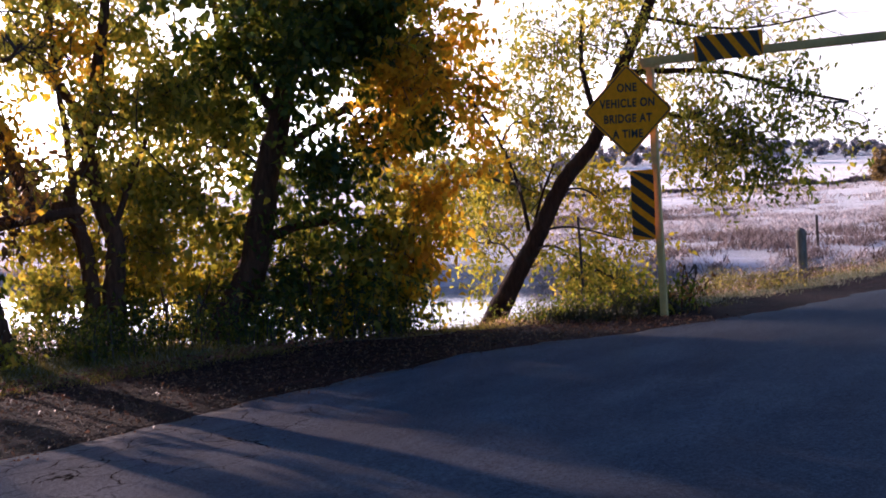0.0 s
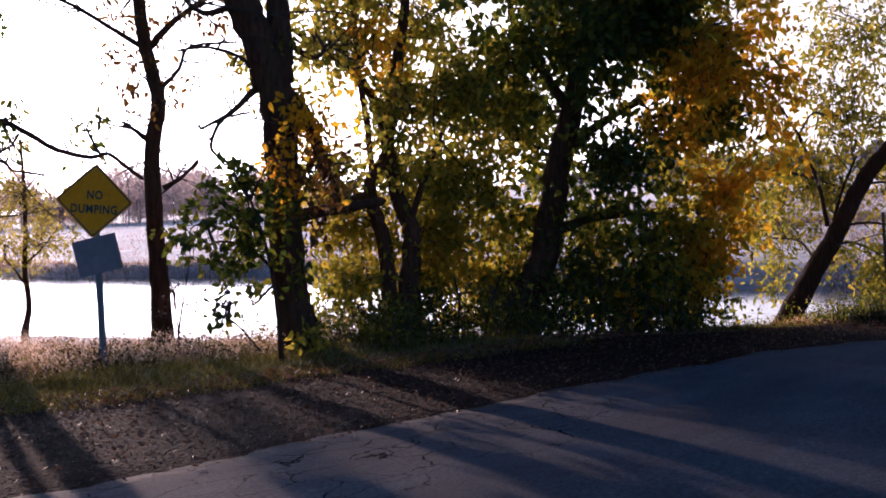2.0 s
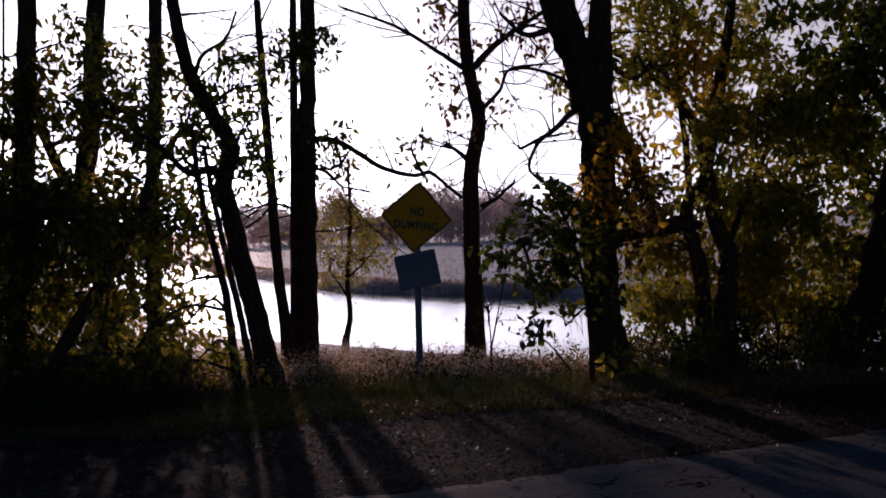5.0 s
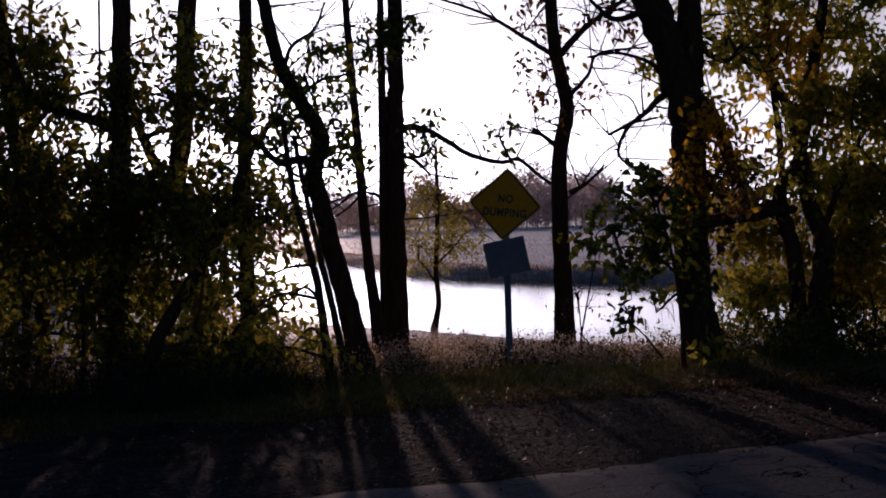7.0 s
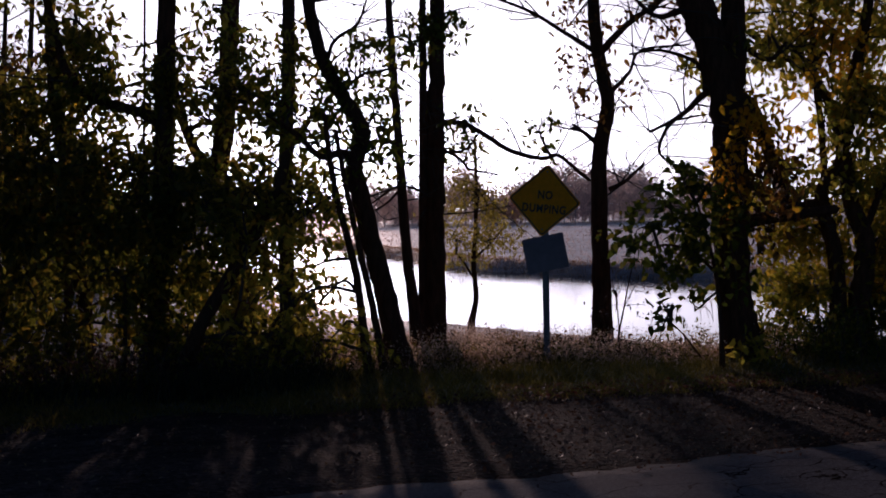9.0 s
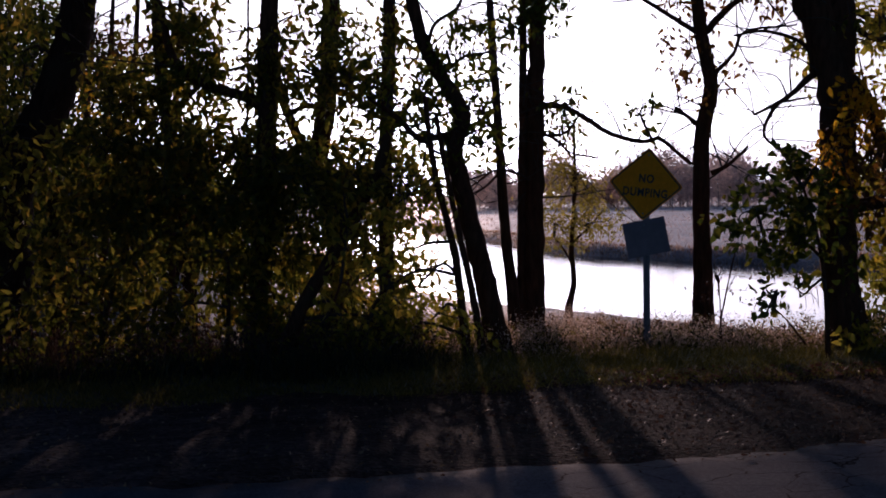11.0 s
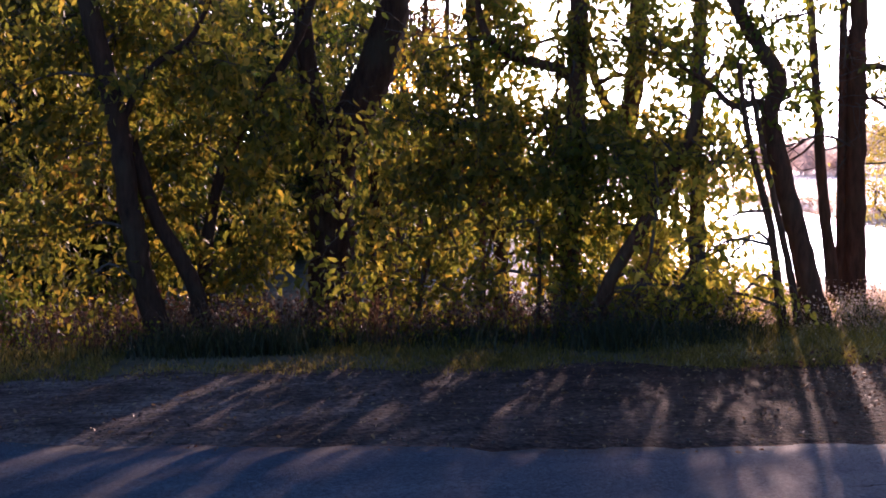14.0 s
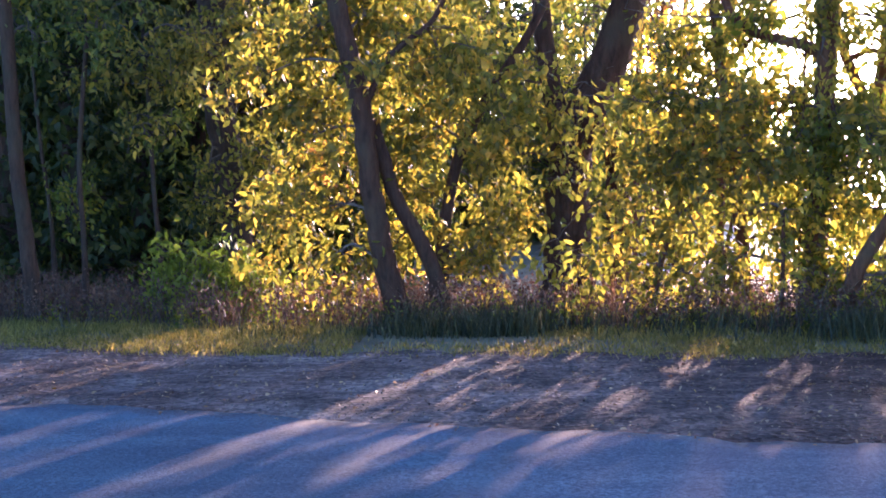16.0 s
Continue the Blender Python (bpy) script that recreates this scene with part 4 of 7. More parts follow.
tree("sapling_pair", "two thin dark saplings leaning together",
    [([(4.41, 11.59, -0.14), (4.35, 11.61, 0.32), (4.29, 11.64, 0.94), (4.20, 11.67, 1.40), (4.11, 11.70, 1.80), (4.05, 11.72, 2.19), (4.01, 11.74, 2.64)], 0.048, 0.025),
     ([(4.54, 11.54, -0.11), (4.48, 11.57, 0.37), (4.39, 11.60, 0.89), (4.28, 11.64, 1.45), (4.18, 11.68, 2.02), (4.11, 11.70, 2.47)], 0.042, 0.023)], 
    [((4.04, 11.62, 0.44), (0.38, 0.35, 0.38), 14, "yg"),
     ((3.84, 11.69, 1.12), (0.31, 0.35, 0.38), 6, "yg"),
     ((3.67, 11.74, 0.79), (0.38, 0.35, 0.38), 6, "yg"),
     ((3.92, 11.66, 0.79), (0.25, 0.28, 0.25), 2, "ye"),
     ((3.75, 11.7, 1.62), (0.34, 0.3, 0.24), 20, "yg"),
     ((3.5, 11.8, 0.22), (0.4, 0.3, 0.14), 20, "yg")]
     )
tree("upright_tree", "upright trunk crossed by a slanting dark limb",
    [([(4.08, 13.39, -0.22), (4.09, 13.39, 0.55), (4.09, 13.39, 1.32), (4.09, 13.39, 2.08), (4.13, 13.38, 2.84), (4.16, 13.37, 3.48), (4.17, 13.37, 4.36), (4.20, 13.36, 5.42)], 0.090, 0.070),
     ([(4.09, 13.39, 2.21), (4.21, 13.36, 2.49), (4.45, 13.28, 2.84)], 0.051, 0.026),
     ([(4.15, 13.37, 3.10), (3.85, 13.46, 2.91), (3.60, 13.53, 2.91)], 0.032, 0.016),
     ([(2.64, 12.32, -0.01), (2.82, 12.28, 0.50), (3.16, 12.20, 1.07), (3.45, 12.12, 1.58), (3.63, 12.07, 1.98), (3.70, 12.05, 2.26)], 0.078, 0.05)], 
    [((3.72, 13.09, 1.39), (0.49, 0.42, 0.42), 9, "el"),
     ((3.47, 13.15, 1.09), (0.49, 0.42, 0.49), 9, "el"),
     ((4.01, 13.00, 1.39), (0.42, 0.35, 0.35), 7, "el"),
     ((4.04, 12.99, 3.30), (0.42, 0.42, 0.63), 28, "el"),
     ((3.62, 13.11, 2.93), (0.42, 0.42, 0.35), 30, "el"),
     ((3.73, 13.08, 2.07), (0.49, 0.42, 0.35), 13, "el")] +
    [((4.0, 12.6, 6.4), (1.9, 1.9, 1.0), 200, "gr"),
     ((3.3, 12.25, 1.78), (0.42, 0.3, 0.34), 30, "el"),
     ((3.92, 12.1, 1.75), (0.36, 0.3, 0.34), 24, "el"),
     ((2.9, 12.3, 1.6), (0.4, 0.3, 0.32), 28, "el"),
     ((3.3, 12.2, 0.25), (0.5, 0.3, 0.2), 26, "el"),
     ((3.95, 12.0, 0.3), (0.4, 0.3, 0.2), 22, "el"),
     ((3.6, 13.0, 1.95), (0.5, 0.3, 0.3), 34, "yg"),
     ((3.0, 12.9, 2.0), (0.45, 0.3, 0.34), 34, "gr"),
     ((4.25, 13.3, 2.0), (0.4, 0.3, 0.34), 22, "yg"),
     ((3.4, 12.4, 0.4), (0.45, 0.3, 0.24), 28, "yg"),
     ((4.0, 12.2, 0.35), (0.4, 0.3, 0.22), 24, "yg"),
     ((2.8, 12.6, 0.35), (0.45, 0.3, 0.25), 28, "gr")], 
     bare=30)
tree("forked_ash_tree", "forked trunk with two rising stems and sparse leaves",
    [([(3.89, 14.49, -0.34), (3.86, 14.50, 0.48), (3.79, 14.51, 1.31), (3.63, 14.56, 1.99), (3.62, 14.56, 2.19), (3.73, 14.53, 2.94), (3.77, 14.52, 3.61), (3.82, 14.51, 4.55), (3.85, 14.50, 5.76)], 0.137, 0.103),
     ([(3.58, 14.57, 1.99), (3.39, 14.61, 2.36), (3.23, 14.65, 2.77), (3.14, 14.67, 3.14)], 0.075, 0.048),
     ([(3.26, 14.64, 2.67), (3.50, 14.59, 2.77), (3.69, 14.54, 2.73)], 0.034, 0.021),
     ([(3.73, 14.53, 3.00), (4.05, 14.44, 2.87), (4.25, 14.39, 2.73)], 0.027, 0.014)], 
    [((3.82, 14.30, 3.72), (0.45, 0.49, 0.53), 24, "gr"),
     ((4.07, 14.23, 3.45), (0.3, 0.42, 0.45), 16, "gr"),
     ((3.35, 14.21, 1.78), (0.3, 0.35, 0.3), 16, "yg"),
     ((3.74, 14.12, 1.71), (0.45, 0.35, 0.37), 34, "yg"),
     ((3.31, 14.22, 3.03), (0.37, 0.35, 0.52), 14, "gr")], 
     bare=40)
tree("vine_clad_tree", "trunk clad in sunlit yellow leaves with an arching branch",
    [([(2.57, 13.15, -0.38), (2.58, 13.15, 0.35), (2.62, 13.14, 1.25), (2.68, 13.13, 2.15), (2.70, 13.13, 2.86), (2.74, 13.12, 3.68), (2.77, 13.11, 5.07)], 0.122, 0.092),
     ([(2.63, 13.14, 2.65), (2.45, 13.18, 2.75), (2.16, 13.23, 2.83), (1.90, 13.27, 2.96), (1.71, 13.29, 3.20), (1.62, 13.30, 3.62), (1.48, 13.32, 4.11)], 0.067, 0.034),
     ([(2.43, 13.18, -0.01), (2.42, 13.18, 0.96), (2.46, 13.17, 1.86), (2.50, 13.17, 2.99), (2.53, 13.16, 4.22)], 0.021, 0.012)], 
    [((2.62, 12.94, 2.72), (0.24, 0.24, 0.74), 46, "el"),
     ((2.59, 12.94, 1.55), (0.27, 0.28, 0.74), 50, "gr"),
     ((2.58, 12.94, 0.61), (0.27, 0.28, 0.54), 34, "el"),
     ((2.07, 13.04, 3.10), (0.47, 0.35, 0.34), 24, "gr"),
     ((2.33, 12.99, 1.74), (0.41, 0.35, 0.41), 40, "gr")] +
    [((2.6, 12.4, 6.3), (1.9, 1.9, 1.0), 220, "el")], 
     bare=24)
tree("old_tree", "massive old tree trunk behind yellow leaves",
    [([(0.01, 14.60, -0.50), (0.03, 14.60, 0.31), (0.03, 14.60, 0.97), (0.07, 14.60, 1.63), (0.30, 14.60, 2.28), (0.58, 14.59, 2.86), (0.74, 14.58, 3.37), (0.87, 14.57, 4.01), (0.98, 14.57, 5.02)], 0.300, 0.180),
     ([(0.07, 14.60, 1.50), (-0.09, 14.60, 2.17), (-0.20, 14.60, 2.89), (-0.27, 14.60, 3.87)], 0.153, 0.100),
     ([(0.64, 15.59, -0.65), (0.66, 15.59, 0.42), (0.67, 15.58, 1.34), (0.59, 15.59, 1.90), (0.58, 15.59, 2.53)], 0.200, 0.107)], 
    [((-0.24, 14.80, 2.71), (0.76, 0.49, 0.83), 42, "el"),
     ((0.01, 13.90, 1.89), (0.5, 0.28, 0.28), 30, "el"),
     ((-0.56, 14.59, 0.86), (0.45, 0.35, 0.45), 40, "el"),
     ((0.06, 14.30, 3.68), (1.1, 0.63, 0.44), 29, "el"),
     ((-0.89, 15.38, 3.47), (1.18, 0.28, 0.63), 20, "el"),
     ((0.28, 15.40, 3.28), (0.87, 0.28, 0.71), 20, "el"),
     ((-1.19, 15.36, 2.41), (0.95, 0.28, 0.63), 18, "el"),
     ((-0.22, 15.40, 2.13), (0.71, 0.28, 0.55), 14, "el"),
     ((0.30, 15.00, 3.40), (0.77, 0.42, 0.84), 14, "dg"),
     ((0.65, 14.98, 2.50), (0.61, 0.42, 0.54), 16, "gr"),
     ((1.65, 15.91, 3.06), (0.82, 0.42, 0.65), 15, "gr")] +
    [((-0.65, 15.79, 3.43), (0.97, 0.42, 0.73), 14, "gr"),
     ((-0.12, 15.80, 2.50), (0.81, 0.42, 0.65), 9, "gr")] +
    [((0.6, 13.2, 6.5), (2.3, 2.2, 1.1), 280, "el")], 
     bare=24, skin=MIDBARK)
tree("young_tree", "young tree with sunlit yellow-green leaves over brown undergrowth",
    [([(0.87, 12.87, -0.26), (0.91, 12.87, 0.33), (1.07, 12.85, 0.91), (1.25, 12.84, 1.48), (1.32, 12.83, 2.05)], 0.027, 0.015),
     ([(1.01, 12.86, 0.74), (0.67, 12.88, 0.92), (0.38, 12.89, 0.81)], 0.018, 0.009),
     ([(1.13, 12.85, 1.02), (1.53, 12.81, 1.30), (1.86, 12.76, 1.46)], 0.018, 0.009),
     ([(2.13, 12.72, -0.21), (2.16, 12.71, 0.43), (2.17, 12.71, 1.00)], 0.027, 0.018)], 
    [((1.02, 12.76, 1.55), (0.52, 0.21, 0.39), 59, "el"),
     ((0.78, 12.78, 1.04), (0.46, 0.21, 0.39), 14, "el"),
     ((0.46, 12.79, 0.70), (0.36, 0.17, 0.17), 25, "el"),
     ((1.28, 12.73, 0.91), (0.52, 0.21, 0.33), 12, "el"),
     ((1.74, 12.68, 1.64), (0.59, 0.28, 0.46), 51, "el"),
     ((1.16, 12.75, 0.45), (0.59, 0.21, 0.29), 19, "el"),
     ((0.94, 12.76, 2.12), (0.46, 0.28, 0.39), 42, "el"),
     ((1.84, 12.66, 1.07), (0.46, 0.21, 0.39), 9, "el"),
     ((1.58, 12.70, 2.15), (0.39, 0.28, 0.33), 22, "el"),
     ((1.61, 12.70, 0.50), (0.39, 0.21, 0.26), 11, "el")],
     leaf=0.114, wide=0.46)
tree("slanted_pair_tree", "pair of slanting brown trunks with bright yellow-green leaves",
    [([(-1.70, 12.88, -0.17), (-1.82, 12.87, 0.11), (-1.94, 12.85, 0.57), (-2.01, 12.84, 1.05), (-2.07, 12.83, 1.46), (-2.15, 12.82, 2.29), (-2.27, 12.80, 2.88), (-2.37, 12.78, 3.40), (-2.41, 12.77, 3.87), (-2.46, 12.76, 4.84)], 0.131, 0.089),
     ([(-1.39, 13.13, 0.11), (-1.45, 13.12, 0.47), (-1.61, 13.10, 0.84), (-1.81, 13.07, 1.21), (-1.94, 13.05, 1.64), (-2.05, 13.04, 2.06)], 0.090, 0.072)] +
    [([(-1.46, 13.83, -0.10), (-1.41, 13.83, 0.60), (-1.32, 13.84, 1.24), (-1.16, 13.85, 1.79), (-0.96, 13.87, 2.17), (-0.73, 13.88, 2.54), (-0.43, 13.89, 2.96), (-0.20, 13.90, 3.39), (-0.03, 13.90, 3.94)], 0.076, 0.041),
     ([(-2.13, 12.82, 2.17), (-1.82, 12.87, 2.75), (-1.39, 12.93, 3.09), (-1.14, 12.95, 3.54)], 0.042, 0.024)], 
    [((-2.06, 13.34, 3.04), (0.62, 0.42, 0.62), 96, "el"),
     ((-1.32, 13.24, 2.76), (0.61, 0.49, 0.68), 89, "el"),
     ((-1.52, 13.72, 2.00), (0.64, 0.42, 0.64), 75, "el"),
     ((-0.99, 13.97, 1.35), (0.57, 0.42, 0.72), 68, "el"),
     ((-2.63, 13.14, 3.05), (0.62, 0.49, 0.55), 68, "el"),
     ((-2.68, 13.13, 1.97), (0.55, 0.42, 0.62), 75, "el"),
     ((-2.83, 13.10, 1.12), (0.62, 0.42, 0.62), 75, "el"),
     ((-2.52, 12.96, 0.57), (0.41, 0.28, 0.34), 27, "el"),
     ((-1.67, 13.69, 1.25), (0.42, 0.35, 0.49), 34, "el"),
     ((-1.00, 13.77, 0.47), (0.49, 0.35, 0.42), 41, "el"),
     ((-3.12, 13.03, 2.64), (0.41, 0.42, 0.62), 34, "el")] +
    [((-2.53, 13.26, 1.78), (0.28, 0.28, 0.21), 6, "dry"),
     ((-1.75, 13.08, 3.65), (1.49, 0.63, 0.41), 41, "el"),
     ((-0.62, 13.49, 2.26), (0.48, 0.49, 0.55), 48, "el"),
     ((-2.01, 12.54, 2.56), (0.26, 0.14, 0.32), 9, "el"),
     ((-1.91, 13.46, 0.70), (0.42, 0.28, 0.35), 27, "el")] +
    [((-2.3, 12.2, 5.9), (2.1, 2.1, 1.0), 260, "el")],
     leaf=0.114, wide=0.46, skin=MIDBARK)
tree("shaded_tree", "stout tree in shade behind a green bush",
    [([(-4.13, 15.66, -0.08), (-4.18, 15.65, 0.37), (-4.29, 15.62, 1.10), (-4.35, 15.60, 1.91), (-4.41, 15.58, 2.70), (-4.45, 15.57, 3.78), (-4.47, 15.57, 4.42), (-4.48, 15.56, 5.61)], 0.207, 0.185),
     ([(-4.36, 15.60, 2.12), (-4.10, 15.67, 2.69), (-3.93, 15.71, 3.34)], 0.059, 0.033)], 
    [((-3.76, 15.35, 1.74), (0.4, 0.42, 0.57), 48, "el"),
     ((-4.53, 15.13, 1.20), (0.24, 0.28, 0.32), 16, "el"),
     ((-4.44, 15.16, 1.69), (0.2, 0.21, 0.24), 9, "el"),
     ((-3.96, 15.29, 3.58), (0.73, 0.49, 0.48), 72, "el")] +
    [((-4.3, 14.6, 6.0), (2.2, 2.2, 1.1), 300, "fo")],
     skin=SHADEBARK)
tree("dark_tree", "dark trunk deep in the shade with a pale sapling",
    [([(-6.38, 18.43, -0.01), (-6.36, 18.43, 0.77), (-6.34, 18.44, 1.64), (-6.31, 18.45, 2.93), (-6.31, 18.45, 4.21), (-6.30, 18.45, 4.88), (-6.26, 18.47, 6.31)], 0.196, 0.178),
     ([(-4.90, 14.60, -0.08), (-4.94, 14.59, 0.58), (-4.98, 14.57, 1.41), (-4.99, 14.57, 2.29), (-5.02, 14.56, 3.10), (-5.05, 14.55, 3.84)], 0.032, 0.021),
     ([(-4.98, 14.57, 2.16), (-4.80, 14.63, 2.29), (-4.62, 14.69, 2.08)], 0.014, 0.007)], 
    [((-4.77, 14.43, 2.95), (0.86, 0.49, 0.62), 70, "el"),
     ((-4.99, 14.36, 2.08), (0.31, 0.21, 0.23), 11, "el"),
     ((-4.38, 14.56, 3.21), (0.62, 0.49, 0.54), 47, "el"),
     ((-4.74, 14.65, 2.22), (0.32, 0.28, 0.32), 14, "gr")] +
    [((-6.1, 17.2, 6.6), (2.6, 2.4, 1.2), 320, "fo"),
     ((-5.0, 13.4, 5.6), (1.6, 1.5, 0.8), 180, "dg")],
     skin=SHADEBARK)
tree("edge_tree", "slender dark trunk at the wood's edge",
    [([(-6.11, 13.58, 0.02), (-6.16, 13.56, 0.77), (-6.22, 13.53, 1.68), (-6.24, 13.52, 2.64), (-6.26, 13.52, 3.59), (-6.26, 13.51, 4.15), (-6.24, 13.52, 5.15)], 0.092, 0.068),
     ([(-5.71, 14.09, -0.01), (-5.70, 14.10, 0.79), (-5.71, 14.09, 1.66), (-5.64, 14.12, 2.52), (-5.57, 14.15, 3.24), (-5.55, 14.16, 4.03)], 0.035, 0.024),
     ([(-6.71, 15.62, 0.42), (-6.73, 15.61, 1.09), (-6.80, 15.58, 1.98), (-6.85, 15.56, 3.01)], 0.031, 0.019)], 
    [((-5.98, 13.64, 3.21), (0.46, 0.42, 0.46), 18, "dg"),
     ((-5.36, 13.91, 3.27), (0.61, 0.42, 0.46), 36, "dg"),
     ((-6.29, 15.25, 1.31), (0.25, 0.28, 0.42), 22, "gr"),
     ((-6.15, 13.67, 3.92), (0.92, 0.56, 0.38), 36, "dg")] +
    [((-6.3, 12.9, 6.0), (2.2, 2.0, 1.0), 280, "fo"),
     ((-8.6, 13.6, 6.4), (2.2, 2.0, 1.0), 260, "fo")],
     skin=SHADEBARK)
tree("pale_sapling", "small pale yellow sapling on the river bank",
    [([(8.83, 18.50, -0.19), (8.91, 18.46, 0.23), (8.88, 18.48, 0.79), (8.92, 18.46, 1.35), (8.94, 18.45, 2.09), (8.93, 18.45, 2.83)], 0.052, 0.023),
     ([(8.90, 18.47, 0.51), (8.75, 18.54, 0.79), (8.62, 18.60, 0.98)], 0.019, 0.009),
     ([(8.90, 18.47, 0.88), (9.17, 18.34, 1.16), (9.37, 18.23, 1.44)], 0.019, 0.009)], 
    [((8.92, 18.46, 1.81), (0.58, 0.56, 0.63), 96, "pale"),
     ((9.08, 18.38, 1.16), (0.52, 0.49, 0.52), 54, "pale"),
     ((8.85, 18.49, 2.65), (0.37, 0.42, 0.42), 25, "pale"),
     ((8.67, 18.58, 1.17), (0.42, 0.42, 0.42), 32, "pale")], 
     leaf=0.07)
tree("backlit_shrub", "leafy shrub glowing yellow against the river",
    [([(2.99, 12.03, -0.05), (3.05, 12.02, 0.40), (3.17, 11.99, 0.79)], 0.023, 0.011),
     ([(3.31, 11.95, -0.11), (3.42, 11.92, 0.39), (3.64, 11.85, 0.78)], 0.023, 0.011)], 
    [((3.40, 11.82, 0.85), (0.44, 0.35, 0.44), 6, "yg"),
     ((3.86, 11.68, 0.68), (0.5, 0.35, 0.44), 9, "yg"),
     ((3.55, 11.78, 0.29), (0.57, 0.35, 0.31), 11, "yg"),
     ((2.97, 11.94, 0.41), (0.44, 0.35, 0.38), 8, "yg"),
     ((3.2, 11.9, 1.6), (0.34, 0.3, 0.24), 18, "yg")]
     )
tree("autumn_shrub", "dusky shrub with browning yellow-green leaves",
    [([(0.93, 13.57, -0.09), (1.00, 13.56, 0.63), (0.91, 13.57, 1.36)], 0.031, 0.016),
     ([(1.63, 13.50, -0.12), (1.71, 13.49, 0.61), (1.84, 13.47, 1.22)], 0.031, 0.016)], 
    [((0.90, 13.37, 1.89), (0.62, 0.35, 0.41), 21, "el"),
     ((1.59, 13.30, 1.76), (0.55, 0.35, 0.48), 14, "dry"),
     ((0.77, 13.28, 1.19), (0.75, 0.42, 0.61), 19, "el"),
     ((1.62, 13.20, 1.05), (0.75, 0.42, 0.61), 19, "el"),
     ((2.19, 13.11, 0.86), (0.48, 0.35, 0.54), 10, "el"),
     ((0.58, 13.29, 0.43), (0.75, 0.35, 0.41), 20, "el"),
     ((1.43, 13.22, 0.40), (0.61, 0.35, 0.34), 14, "el")],
     leaf=0.114, wide=0.46)
tree("green_bush", "low bright green bush by the grass verge",
    [([(-4.27, 13.96, -0.09), (-4.28, 13.96, 0.31), (-4.30, 13.96, 0.64)], 0.017, 0.010)], 
    [((-4.18, 13.78, 0.46), (0.59, 0.35, 0.37), 90, "bright"),
     ((-3.64, 13.93, 0.17), (0.44, 0.35, 0.29), 50, "bright"),
     ((-4.55, 13.87, 0.13), (0.37, 0.28, 0.22), 26, "bright")]
     )
tree("bare_sapling_tree", "slender bare tree rising above the thicket",
    [([(1.17, 20.97, -0.90), (1.24, 20.97, 0.64), (1.31, 20.96, 2.26), (1.37, 20.96, 3.49), (1.45, 20.95, 4.43), (1.56, 20.95, 6.29)], 0.067, 0.034),
     ([(1.34, 20.96, 3.02), (1.52, 20.95, 3.49), (1.61, 20.94, 4.05)], 0.024, 0.014),
     ([(1.37, 20.96, 3.59), (1.23, 20.97, 3.97), (1.19, 20.97, 4.44)], 0.024, 0.014)], 
    [((1.34, 20.96, 3.21), (0.32, 0.42, 0.97), 14, "or"),
     ((1.46, 20.95, 4.24), (0.43, 0.42, 0.64), 10, "dry")], 
     bare=30)
tree("bare_sapling_tree", "slender bare tree rising above the thicket",
    [([(1.35, 18.95, -0.67), (1.41, 18.95, 0.72), (1.47, 18.95, 2.19), (1.52, 18.94, 3.30), (1.59, 18.94, 4.15), (1.69, 18.93, 5.83)], 0.056, 0.028),
     ([(1.50, 18.94, 2.87), (1.66, 18.93, 3.29), (1.74, 18.92, 3.80)], 0.022, 0.013),
     ([(1.52, 18.94, 3.39), (1.40, 18.95, 3.73), (1.36, 18.95, 4.16)], 0.022, 0.013)], 
    [((1.50, 18.94, 3.05), (0.29, 0.42, 0.87), 14, "or"),
     ((1.61, 18.93, 3.98), (0.39, 0.42, 0.58), 10, "dry")], 
     bare=30)
tree("bare_sapling_tree", "slender bare tree rising above the thicket",
    [([(2.07, 22.90, -1.15), (2.15, 22.90, 0.53), (2.22, 22.89, 2.30), (2.28, 22.88, 3.65), (2.36, 22.87, 4.67), (2.48, 22.86, 6.70)], 0.079, 0.039),
     ([(2.25, 22.89, 3.13), (2.44, 22.87, 3.64), (2.54, 22.86, 4.25)], 0.026, 0.016),
     ([(2.28, 22.88, 3.75), (2.13, 22.90, 4.17), (2.08, 22.90, 4.68)], 0.026, 0.016)], 
    [((2.25, 22.89, 3.34), (0.35, 0.42, 1.06), 14, "or"),
     ((2.38, 22.87, 4.46), (0.47, 0.42, 0.71), 10, "dry")], 
     bare=30)
tree("bare_sapling_tree", "slender bare tree rising above the thicket",
    [([(2.46, 19.85, -0.80), (2.52, 19.85, 0.66), (2.58, 19.84, 2.20), (2.63, 19.83, 3.36), (2.70, 19.82, 4.24), (2.79, 19.80, 6.00)], 0.064, 0.032),
     ([(2.61, 19.83, 2.91), (2.77, 19.80, 3.35), (2.85, 19.79, 3.88)], 0.023, 0.014),
     ([(2.63, 19.83, 3.45), (2.49, 19.85, 3.81), (2.45, 19.85, 4.26)], 0.023, 0.014)], 
    [((2.60, 19.84, 3.09), (0.31, 0.42, 0.92), 14, "or"),
     ((2.71, 19.82, 4.07), (0.41, 0.42, 0.61), 10, "dry")], 
     bare=30)
